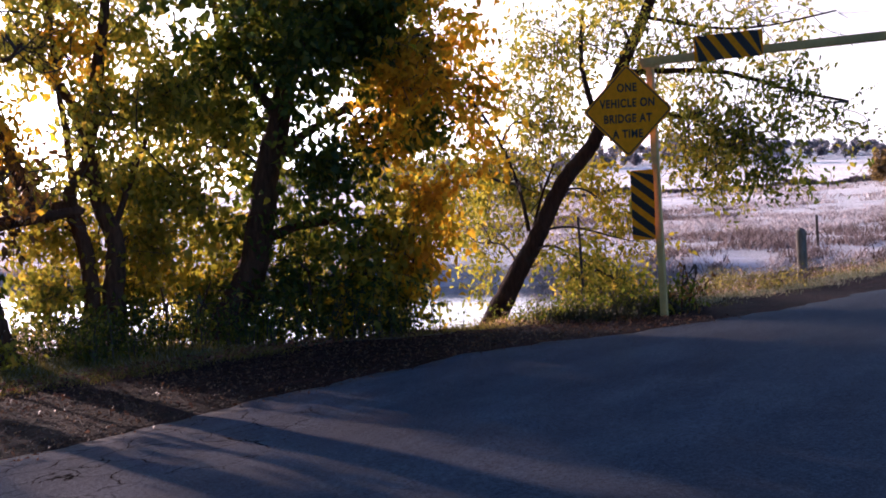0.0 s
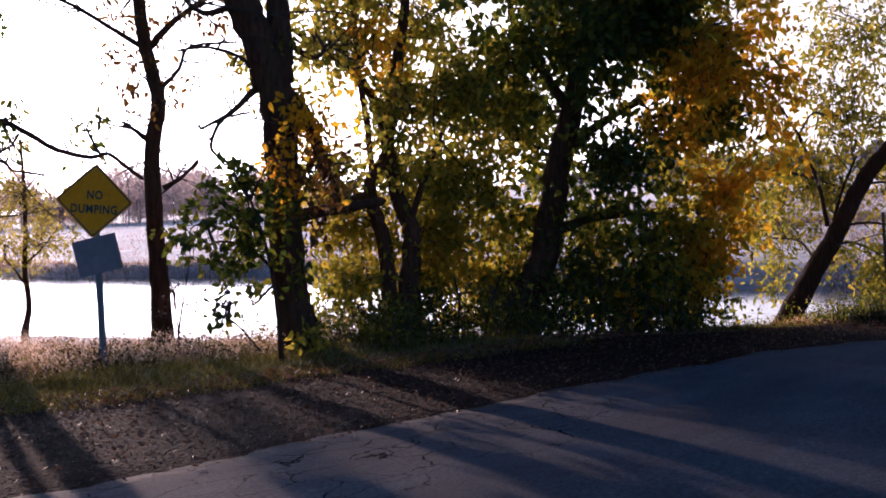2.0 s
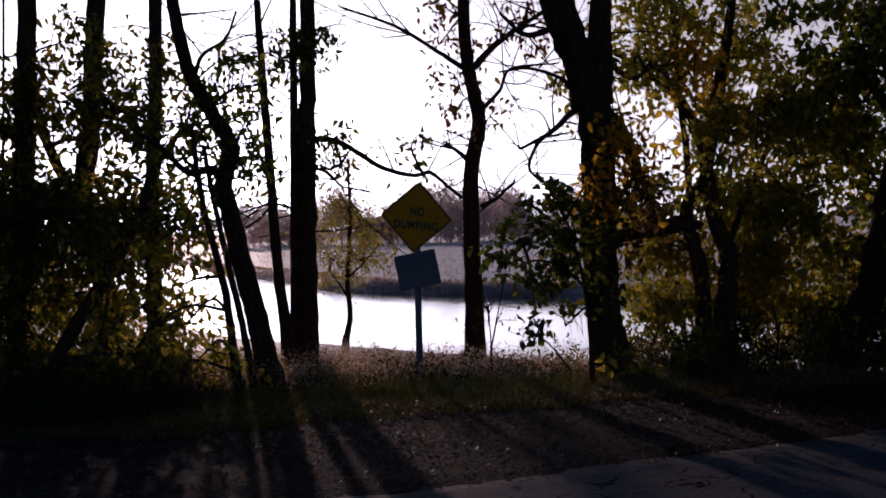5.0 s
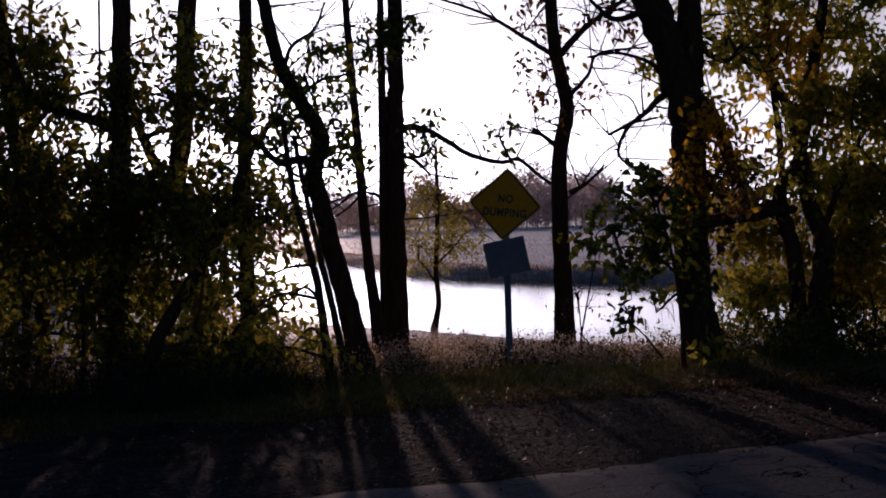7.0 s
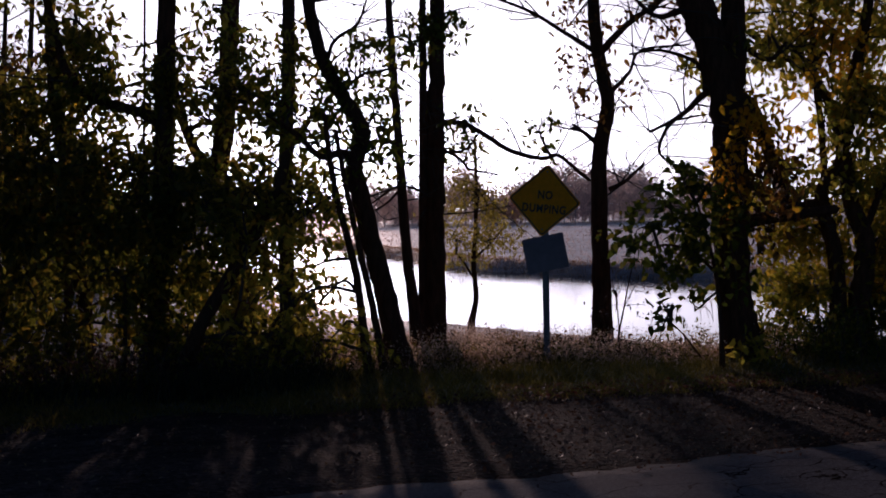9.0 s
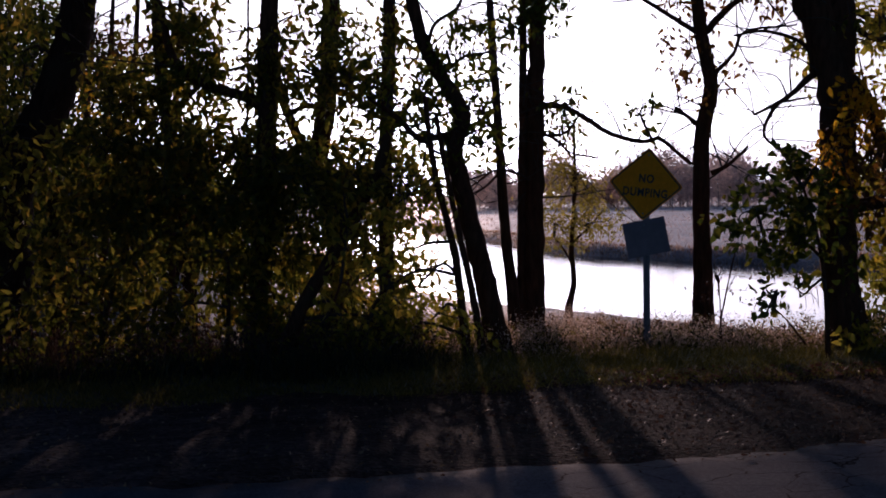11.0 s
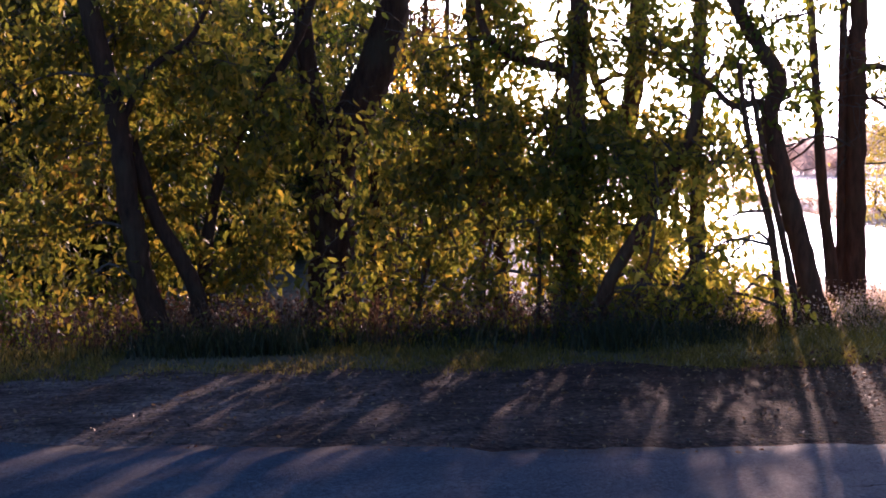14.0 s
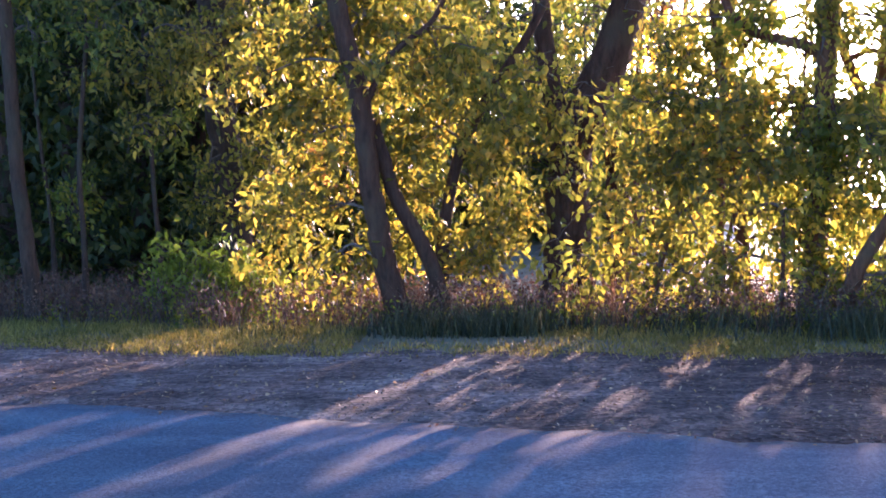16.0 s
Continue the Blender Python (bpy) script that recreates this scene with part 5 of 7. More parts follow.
tree("thicket_tree", "shaded thicket tree with dark autumn leaves",
    [([(1.90, 13.67, -0.12), (1.90, 13.67, 0.66), (1.81, 13.68, 1.51), (1.73, 13.69, 2.23), (1.64, 13.70, 3.06), (1.62, 13.70, 4.01), (1.63, 13.70, 5.19)], 0.082, 0.050),
     ([(1.81, 13.68, 1.51), (2.23, 13.62, 1.98), (2.58, 13.55, 2.33)], 0.032, 0.016),
     ([(1.71, 13.69, 2.46), (2.09, 13.64, 2.94), (2.55, 13.56, 3.12)], 0.038, 0.016)], 
    [((1.3, 13.6, 2.3), (0.6, 0.3, 0.45), 42, "el"),
     ((2.1, 13.6, 2.2), (0.6, 0.3, 0.4), 42, "el"),
     ((2.8, 13.4, 2.1), (0.4, 0.3, 0.35), 20, "el"),
     ((1.97, 13.45, 3.63), (0.83, 0.35, 0.49), 46, "el"),
     ((1.66, 13.50, 2.57), (0.63, 0.35, 0.7), 46, "el"),
     ((2.37, 13.39, 2.15), (0.63, 0.35, 0.56), 35, "el"),
     ((2.07, 13.44, 1.50), (0.83, 0.35, 0.56), 35, "el"),
     ((3.05, 13.25, 3.64), (0.56, 0.35, 0.42), 20, "el"),
     ((3.49, 13.14, 2.91), (0.35, 0.28, 0.42), 14, "el"),
     ((2.46, 13.17, 0.78), (0.82, 0.35, 0.48), 21, "el"),
     ((3.20, 13.01, 0.98), (0.48, 0.28, 0.48), 16, "el"),
     ((3.67, 13.09, 1.45), (0.42, 0.28, 0.42), 17, "el"),
     ((2.6, 12.9, 1.35), (0.4, 0.25, 0.3), 30, "yg"),
     ((3.05, 12.75, 1.05), (0.35, 0.25, 0.3), 24, "yg"),
     ((2.75, 12.8, 1.9), (0.35, 0.25, 0.3), 24, "el"),
     ((2.3, 12.9, 0.6), (0.4, 0.25, 0.25), 22, "yg"),
     ((1.2, 13.8, 3.0), (0.6, 0.3, 0.5), 36, "el"),
     ((2.2, 13.6, 3.2), (0.6, 0.3, 0.5), 32, "el")],
     leaf=0.114, wide=0.46)
tree("broadleaf_shrub", "leafy shrub with large dark leaves beside the leaning trunk",
    [([(7.53, 9.99, 0.04), (7.51, 9.99, 0.53), (7.48, 10.02, 0.99), (7.42, 10.06, 1.33), (7.34, 10.12, 1.68)], 0.026, 0.014),
     ([(7.48, 10.02, 0.99), (7.30, 10.15, 1.20), (7.08, 10.30, 1.27), (6.92, 10.40, 1.20)], 0.017, 0.009),
     ([(7.44, 10.05, 1.28), (7.24, 10.19, 1.57), (7.08, 10.30, 1.66)], 0.017, 0.009),
     ([(7.36, 10.11, 0.14), (7.22, 10.21, 0.37), (7.09, 10.30, 0.53)], 0.011, 0.006)], 
    [((7.22, 10.12, 1.95), (0.34, 0.24, 0.05), 9, "dg"),
     ((7.42, 10.00, 1.75), (0.32, 0.24, 0.05), 9, "dg"),
     ((7.1, 10.22, 1.62), (0.4, 0.24, 0.05), 11, "dg"),
     ((7.32, 10.05, 1.44), (0.4, 0.24, 0.05), 11, "dg"),
     ((6.98, 10.3, 1.28), (0.3, 0.24, 0.05), 10, "dg"),
     ((7.24, 10.08, 1.16), (0.36, 0.2, 0.05), 9, "gr"),
     ((7.14, 10.2, 1.02), (0.3, 0.2, 0.04), 6, "dg"),
     ((7.02, 10.24, 0.5), (0.2, 0.16, 0.06), 4, "dg"),
     ((7.3, 10.02, 0.66), (0.16, 0.14, 0.05), 3, "dg")],
     leaf=0.105, wide=0.6, reach=0.2, droop=0.3)
tree("low_bush", "low yellow-green bush round a fence stake",
    [([(15.96, 7.42, -0.17), (15.97, 7.39, 0.11), (15.99, 7.35, 0.35)], 0.024, 0.012),
     ([(15.88, 7.59, -0.20), (15.88, 7.59, 0.04), (15.87, 7.61, 0.28)], 0.024, 0.012)], 
    [((15.93, 7.25, 0.27), (0.4, 0.42, 0.3), 44, "ye"),
     ((15.71, 7.72, 0.22), (0.27, 0.35, 0.27), 20, "yg"),
     ((15.88, 7.59, 0.04), (0.14, 0.21, 0.27), 30, "dg"),
     ((15.98, 6.90, 0.03), (0.36, 0.35, 0.2), 24, "gr")], 
     leaf=0.1)
tree("green_weed_bush", "tall pale green weed beside the gate post",
    [([(14.18, 5.46, -0.07), (14.19, 5.45, 0.20), (14.20, 5.42, 0.48)], 0.014, 0.007),
     ([(14.21, 5.40, -0.07), (14.23, 5.35, 0.20), (14.25, 5.28, 0.44)], 0.010, 0.007)], 
    [((14.20, 5.43, 0.24), (0.11, 0.14, 0.26), 10, "bright"),
     ((14.23, 5.34, 0.47), (0.14, 0.14, 0.14), 5, "dry"),
     ((13.86, 5.73, 0.05), (0.23, 0.21, 0.09), 8, "gr")], 
     leaf=0.09)
tree("bank_shrub", "leafy green shrub on the river bank between the trunks",
    [([(10.21, 10.16, -0.00), (10.24, 10.12, 0.33), (10.21, 10.16, 0.66)], 0.020, 0.010),
     ([(10.44, 9.92, -0.02), (10.49, 9.86, 0.31), (10.60, 9.75, 0.69)], 0.020, 0.010)], 
    [((10.36, 10.28, 0.38), (0.52, 0.35, 0.26), 10, "gr"),
     ((10.69, 9.95, 0.42), (0.45, 0.35, 0.26), 8, "yg")]
     )
tree("bank_shrub", "leafy dark shrub below the maple on the river bank",
    [([(11.62, 9.17, -0.02), (11.65, 9.13, 0.31), (11.64, 9.14, 0.72)], 0.020, 0.010),
     ([(11.91, 8.79, 0.02), (11.87, 8.83, 0.30), (11.97, 8.71, 0.70)], 0.020, 0.010)], 
    [((11.75, 9.33, 0.44), (0.61, 0.35, 0.38), 26, "dg"),
     ((12.08, 8.89, 0.55), (0.54, 0.35, 0.46), 26, "gr"),
     ((11.75, 9.65, 0.86), (0.54, 0.35, 0.39), 20, "dg"),
     ((12.43, 8.39, 0.25), (0.31, 0.28, 0.23), 16, "gr")]
     )
tree("bank_shrub", "yellow-green shrub leaning over the river bank",
    [([(10.10, 11.36, -0.60), (10.06, 11.40, 0.00), (9.98, 11.46, 0.60)], 0.020, 0.008),
     ([(10.28, 11.20, -0.60), (10.32, 11.16, 0.00), (10.39, 11.10, 0.50)], 0.018, 0.008)],
    [((9.91, 11.46, 0.55), (0.42, 0.35, 0.3), 34, "yg"),
     ((10.41, 11.08, 0.40), (0.4, 0.35, 0.32), 30, "gr"),
     ((10.10, 11.22, 0.00), (0.45, 0.3, 0.22), 30, "yg")]
     )
tree("bank_shrub", "thin yellow shrub on the bank behind the forked trunk",
    [([(11.08, 10.99, -0.60), (11.04, 11.02, 0.00), (10.97, 11.09, 0.60)], 0.020, 0.008),
     ([(11.25, 10.81, -0.60), (11.29, 10.77, 0.00), (11.36, 10.70, 0.50)], 0.018, 0.008)],
    [((10.90, 11.09, 0.55), (0.42, 0.35, 0.3), 34, "ye"),
     ((11.37, 10.69, 0.40), (0.4, 0.35, 0.32), 30, "yg"),
     ((11.07, 10.84, 0.00), (0.45, 0.3, 0.22), 30, "ye")]
     )
tree("bank_shrub", "leafy green shrub on the bank beside the maple",
    [([(11.61, 10.12, -0.60), (11.58, 10.16, 0.00), (11.51, 10.23, 0.60)], 0.020, 0.008),
     ([(11.77, 9.93, -0.60), (11.81, 9.89, 0.00), (11.87, 9.81, 0.50)], 0.018, 0.008)],
    [((11.44, 10.24, 0.55), (0.42, 0.35, 0.3), 34, "gr"),
     ((11.88, 9.80, 0.40), (0.4, 0.35, 0.32), 30, "dg"),
     ((11.60, 9.98, 0.00), (0.45, 0.3, 0.22), 30, "gr")]
     )
tree("bank_shrub", "dark leafy shrub on the bank beneath the maple",
    [([(11.81, 9.25, -0.60), (11.78, 9.29, 0.00), (11.72, 9.37, 0.60)], 0.020, 0.008),
     ([(11.96, 9.05, -0.60), (11.99, 9.01, 0.00), (12.05, 8.94, 0.50)], 0.018, 0.008)],
    [((11.65, 9.38, 0.55), (0.42, 0.35, 0.3), 34, "dg"),
     ((12.06, 8.92, 0.40), (0.4, 0.35, 0.32), 30, "gr"),
     ((11.79, 9.11, 0.00), (0.45, 0.3, 0.22), 30, "dg")]
     )
tree("bank_shrub", "low green shrub between the maple and the willow",
    [([(12.24, 8.50, -0.60), (12.21, 8.54, 0.00), (12.15, 8.62, 0.60)], 0.020, 0.008),
     ([(12.38, 8.29, -0.60), (12.41, 8.25, 0.00), (12.46, 8.17, 0.50)], 0.018, 0.008)],
    [((12.08, 8.64, 0.55), (0.42, 0.35, 0.3), 34, "gr"),
     ((12.47, 8.15, 0.40), (0.4, 0.35, 0.32), 30, "yg"),
     ((12.21, 8.36, 0.00), (0.45, 0.3, 0.22), 30, "gr")]
     )
tree("bank_shrub", "leafy shrub on the bank behind the thicket",
    [([(3.37, 17.07, -0.60), (3.32, 17.08, 0.10), (3.22, 17.10, 0.80)], 0.022, 0.008),
     ([(3.62, 17.02, -0.60), (3.66, 17.01, 0.10), (3.76, 16.99, 0.60)], 0.018, 0.008)],
    [((3.17, 17.06, 0.85), (0.4, 0.35, 0.34), 34, "gr"),
     ((3.78, 16.99, 0.60), (0.36, 0.35, 0.34), 30, "yg"),
     ((3.45, 16.95, 0.10), (0.45, 0.3, 0.26), 30, "gr")]
     )
tree("bank_shrub", "yellow-green shrub on the bank behind the saplings",
    [([(3.90, 16.55, -0.60), (3.85, 16.56, 0.10), (3.75, 16.58, 0.80)], 0.022, 0.008),
     ([(4.14, 16.49, -0.60), (4.19, 16.48, 0.10), (4.29, 16.45, 0.60)], 0.018, 0.008)],
    [((3.69, 16.55, 0.85), (0.4, 0.35, 0.34), 34, "yg"),
     ((4.31, 16.45, 0.60), (0.36, 0.35, 0.34), 30, "gr"),
     ((3.97, 16.43, 0.10), (0.45, 0.3, 0.26), 30, "yg")]
     )
tree("bank_shrub", "low yellow shrub at the edge of the river",
    [([(4.53, 16.18, -0.60), (4.49, 16.19, 0.10), (4.39, 16.22, 0.80)], 0.022, 0.008),
     ([(4.77, 16.11, -0.60), (4.82, 16.09, 0.10), (4.92, 16.07, 0.60)], 0.018, 0.008)],
    [((4.33, 16.18, 0.85), (0.4, 0.35, 0.34), 34, "yg"),
     ((4.94, 16.06, 0.60), (0.36, 0.35, 0.34), 30, "ye"),
     ((4.60, 16.05, 0.10), (0.45, 0.3, 0.26), 30, "yg")]
     )
tree("stalk_shrub", "thin dead weed stalks standing in the bank grass",
    [([(7.17, 11.32, 0.30), (7.24, 11.28, 0.69), (7.30, 11.23, 1.05)], 0.012, 0.006),
     ([(7.17, 11.32, 0.30), (7.16, 11.32, 0.51), (7.15, 11.33, 0.73)], 0.009, 0.006),
     ([(7.22, 11.29, 0.57), (7.28, 11.25, 0.72), (7.32, 11.22, 0.81)], 0.006, 0.003)], 
    [((7.15, 11.33, 0.71), (0.04, 0.07, 0.07), 4, "rust")], 
     leaf=0.05)

# ---- signs and gate ----
YELLOW = simple("sign_yellow", (1.0, 0.33, 0.001), 0.55, 0.0, 8, 0.1, 0.03)
YELLOW.node_tree.nodes["Principled BSDF"].inputs["Specular IOR Level"].default_value = 0.12
BLACK = simple("sign_black", (0.02, 0.018, 0.018), 0.5, 0.0, 12, 0.3, 0.03)
STEEL = simple("galvanised_steel", (0.26, 0.235, 0.25), 0.6, 0.4, 14, 0.25, 0.05)
GREY = simple("bare_back_metal", (0.25, 0.195, 0.21), 0.6, 0.15, 6, 0.2, 0.05)
PALE = simple("pale_yellow_paint", (0.6, 0.4, 0.13), 0.55, 0.0, 10, 0.25, 0.1)
WOOD = bark("weathered_post_wood", (0.09, 0.075, 0.06), (0.27, 0.23, 0.19), (0.2, 0.19, 0.17))


def slab(w, h, d, radius=0.0, diamond=False):
    """A plate in the xz plane, its face at -y, with rounded corners."""
    bm = bmesh.new()
    outline = []
    for cx, cz, a0 in ((1, 1, 0), (-1, 1, 90), (-1, -1, 180), (1, -1, 270)):
        for k in range(5):
            a = radians(a0 + 22.5 * k)
            outline.append((cx * (w / 2 - radius) + radius * math.cos(a), cz * (h / 2 - radius) + radius * math.sin(a)))
    front = [bm.verts.new((x, -d / 2, z)) for x, z in outline]
    back = [bm.verts.new((x, d / 2, z)) for x, z in outline]
    bm.faces.new(front[::-1])
    bm.faces.new(back)
    for i in range(len(outline)):
        j = (i + 1) % len(outline)
        bm.faces.new((front[i], front[j], back[j], back[i]))
    bmesh.ops.recalc_face_normals(bm, faces=bm.faces)
    if diamond:
        bmesh.ops.rotate(bm, verts=bm.verts, cent=(0, 0, 0), matrix=Matrix.Rotation(radians(45), 3, "Y"))
    return bm


def ring(outer, inner, d, radius):
    """A flat diamond border."""
    bm = bmesh.new()
    loops = []
    for size, rad, y in ((outer, radius, -d), (inner, radius * 0.7, -d), (inner, radius * 0.7, 0), (outer, radius, 0)):
        pts = []
        for cx, cz, a0 in ((1, 1, 0), (-1, 1, 90), (-1, -1, 180), (1, -1, 270)):
            for k in range(5):
                a = radians(a0 + 22.5 * k)
                pts.append(bm.verts.new((cx * (size / 2 - rad) + rad * math.cos(a), y, cz * (size / 2 - rad) + rad * math.sin(a))))
        loops.append(pts)
    n = len(loops[0])
    for a, b1 in ((0, 1), (1, 2), (2, 3), (3, 0)):
        for i in range(n):
            j = (i + 1) % n
            bm.faces.new((loops[a][i], loops[a][j], loops[b1][j], loops[b1][i]))
    bmesh.ops.recalc_face_normals(bm, faces=bm.faces)
    bmesh.ops.rotate(bm, verts=bm.verts, cent=(0, 0, 0), matrix=Matrix.Rotation(radians(45), 3, "Y"))
    return bm


def lettering(text, size, parent, x, z, y=-0.006):
    """A line of raised letters facing -y, centred on x, z."""
    cu = bpy.data.curves.new("lettering", "FONT")
    cu.body, cu.size, cu.align_x, cu.align_y, cu.extrude, cu.offset, cu.space_character = text, size, "CENTER", "CENTER", 0.001, size * 0.03, 1.12
    tmp = bpy.data.objects.new("lettering_source", cu)
    me = bpy.data.meshes.new_from_object(tmp)
    bpy.data.objects.remove(tmp)
    me.materials.clear()
    me.materials.append(BLACK)
    ob = new("lettering", me)
    ob.matrix_basis = pose(x, y, z, 90, 0, 0) @ Matrix.Diagonal((0.9, 1.12, 1, 1))
    ob.parent = parent
    return ob


def rounded_box(x0, x1, y0, y1, z0, z1, bevel=0.006):
    bm = bmesh.new()
    bmesh.ops.create_cube(bm, size=1, matrix=Matrix.Translation(((x0 + x1) / 2, (y0 + y1) / 2, (z0 + z1) / 2)) @ Matrix.Diagonal((x1 - x0, y1 - y0, z1 - z0, 1)))
    bmesh.ops.bevel(bm, geom=list(bm.edges), offset=bevel, segments=2, affect="EDGES")
    return bm


def bolt(x, z, y, parent):
    bm = bmesh.new()
    bmesh.ops.create_cone(bm, cap_ends=True, segments=8, radius1=0.011, radius2=0.008, depth=0.008, matrix=Matrix.Translation((x, y, z)) @ Matrix.Rotation(radians(90), 4, "X"))
    return part("bolt", bm, STEEL, parent)


def channel_post(h, parent, z0=0.0):
    """A steel channel post with punched flanges."""
    bm = bmesh.new()
    prof = [(-0.04, 0.0), (-0.022, 0.0), (-0.018, 0.03), (0.018, 0.03), (0.022, 0.0), (0.04, 0.0), (0.04, 0.004), (0.025, 0.004), (0.021, 0.035), (-0.021, 0.035), (-0.025, 0.004), (-0.04, 0.004)]
    lo = [bm.verts.new((x, y, z0)) for x, y in prof]
    hi = [bm.verts.new((x, y, h)) for x, y in prof]
    for i in range(len(prof)):
        j = (i + 1) % len(prof)
        bm.faces.new((lo[i], lo[j], hi[j], hi[i]))
    bm.faces.new(hi)
    bmesh.ops.recalc_face_normals(bm, faces=bm.faces)
    return part("post", bm, STEEL, parent)


def dumping_sign(x, y, face, centre):
    """A yellow diamond on a steel post, with a blank plate hung crookedly below it."""
    g = height(x, y)
    root = new("warning_sign")
    size = 0.896
    root.matrix_basis = pose(x, y, g, 0, 0, face) @ Matrix.Diagonal((size, size, size, 1))
    centre = g + (centre - g) / size
    tagged(root, "yellow diamond no dumping sign on a steel post in tall grass", "sign")
    channel_post(centre - g + 0.3, root, -0.4)
    board = part("panel", slab(0.61, 0.61, 0.004, 0.04, True), YELLOW, root, "yellow diamond panel")
    board.matrix_basis = pose(0, -0.008, centre - g, 0, 6.4, 0)
    part("border", ring(0.585, 0.555, 0.0015, 0.035), BLACK, board).matrix_basis = pose(0, -0.0025, 0)
    lettering("NO", 0.118, board, 0.0, 0.062)
    lettering("DUMPING", 0.118, board, 0.0, -0.1)
    for z in (0.34, -0.34):
        bolt(0, z, -0.005, board)
    plate = part("plate", slab(0.49, 0.415, 0.004, 0.012), GREY, root, "blank weathered grey metal plate hanging askew")
    plate.matrix_basis = pose(0.0, -0.014, centre - g - 0.62, 0, -10.5, 0)
    bolt(0, 0.15, -0.005, plate)
    return root


def hazard_panel(w, h, parent, m, lean):
    """A striped black and yellow marker plate."""
    board = part("hazard_panel", slab(w, h, 0.004, 0.015), YELLOW, parent, "black and yellow striped marker panel")
    board.matrix_basis = m
    long_side, step = max(w, h), 0.2
    for k in range(-4, 5):
        bm = bmesh.new()
        cs = []
        if h > w:
            for dx, dz in ((-w / 2, 0.11), (w / 2, -0.11)):
                cs += [(dx, k * step + dz * lean - 0.055), (dx, k * step + dz * lean + 0.055)]
            cs = [(x, max(-h / 2 + 0.004, min(h / 2 - 0.004, z))) for x, z in (cs[0], cs[2], cs[3], cs[1])]
            flat = abs(cs[0][1] - cs[3][1]) < 0.003 and abs(cs[1][1] - cs[2][1]) < 0.003
        else:
            for dz, dx in ((-h / 2, 0.11), (h / 2, -0.11)):
                cs += [(k * step + dx * lean - 0.055, dz), (k * step + dx * lean + 0.055, dz)]
            cs = [(max(-w / 2 + 0.004, min(w / 2 - 0.004, x)), z) for x, z in (cs[0], cs[1], cs[3], cs[2])]
            flat = abs(cs[0][0] - cs[1][0]) < 0.003 and abs(cs[2][0] - cs[3][0]) < 0.003
        if flat:
            bm.free()
            continue
        front = [bm.verts.new((x, -0.0035, z)) for x, z in cs]
        back = [bm.verts.new((x, -0.001, z)) for x, z in cs]
        bm.faces.new(front)
        for i in range(4):
            j = (i + 1) % 4
            bm.faces.new((front[i], front[j], back[j], back[i]))
        bmesh.ops.recalc_face_normals(bm, faces=bm.faces)
        part("stripe", bm, BLACK, board)
    return board


def height_gate(x, y, top):
    """A height-limit bar over the road with its sign and markers."""
    g = height(x, y)
    root = new("height_gate")
    root.matrix_basis = pose(x, y, g, 0, 0.8, 0)
    tagged(root, "pale painted steel height-limit gate across the road", "gate")
    h = top - g
    part("post", rounded_box(-0.038, 0.038, -0.04, 0.04, -0.4, h, 0.01), PALE, root).matrix_basis = pose(0, -0.055, 0, -1.2, 0, 0)
    part("post", rounded_box(-0.038, 0.038, -9.08, -9.0, -0.4, h, 0.01), PALE, root)
    part("beam", rounded_box(-0.05, 0.05, -9.3, 0.12, h + 0.002, h + 0.095, 0.012), PALE, root)
    part("cap", rounded_box(-0.08, 0.08, -0.085, 0.085, h - 0.03, h + 0.001, 0.008), PALE, root)
    hazard_panel(0.8, 0.29, root, pose(-0.075, -0.97, h + 0.12, 0, 0, -90), 1.0)
    hazard_panel(0.29, 0.82, root, pose(-0.075, 0.13, h - 1.62, 0, 0, -90), 1.0)
    return root


def bridge_sign(x, y, face, centre):
    """The yellow diamond fixed to the gate's post."""
    root = new("bridge_sign")
    root.matrix_basis = pose(x, y, centre, 0, 1.0, face)
    tagged(root, "yellow diamond one vehicle on bridge sign", "sign")
    board = part("panel", slab(0.775, 0.775, 0.004, 0.05, True), YELLOW, root)
    board.matrix_basis = pose(0, 0, 0)
    part("border", ring(0.745, 0.715, 0.0015, 0.04), BLACK, board).matrix_basis = pose(0, -0.0025, 0)
    for text, z in (("ONE", 0.265), ("VEHICLE ON", 0.085), ("BRIDGE AT", -0.095), ("A TIME", -0.275)):
        lettering(text, 0.12, board, 0.0, z)
    part("bracket", rounded_box(-0.2, 0.2, 0.003, 0.03, -0.02, 0.02, 0.004), STEEL, root)
    return root


dumping_sign(6.30, 11.36, -29.3, 1.741)
height_gate(13.65, 5.51, 2.930)
bridge_sign(13.52, 5.75, -84, 2.420)


def fence_post(name, label, x, y, top, r, mat, lean):
    """A rough round post with a worn flat top."""
    g = height(x, y)
    root = new(name)
    root.location = (x, y, g)
    tagged(root, label, "post")
    n = 9
    p = np.stack([np.linspace(0, lean, n), np.zeros(n), np.linspace(-0.3, top, n)], 1)
    p = np.vstack([p, [(lean + r * 0.15, 0, top + 0.012), (lean + r * 0.2, 0, top + 0.014)]])
    v, f = tube(p, [*np.linspace(r * 1.06, r, n), r * 0.86, r * 0.08], 12, 0.06)
    mesh_object("post", v, f, mat, True, root)
    return root


fence_post("fence_post", "weathered grey wooden fence post beside the road", 18.83, 5.37, 0.78, 0.075, WOOD, -0.02)
fence_post("fence_stake", "thin dark metal fence stake in frosty grass", 37.52, 10.50, 0.95, 0.04, TWIG, -0.05)
fence_post("fence_stake", "thin dark metal fence stake beside a low bush", 14.38, 6.85, 1.28, 0.018, TWIG, -0.09)

# ---- grasses, fallen leaves, far woods ----


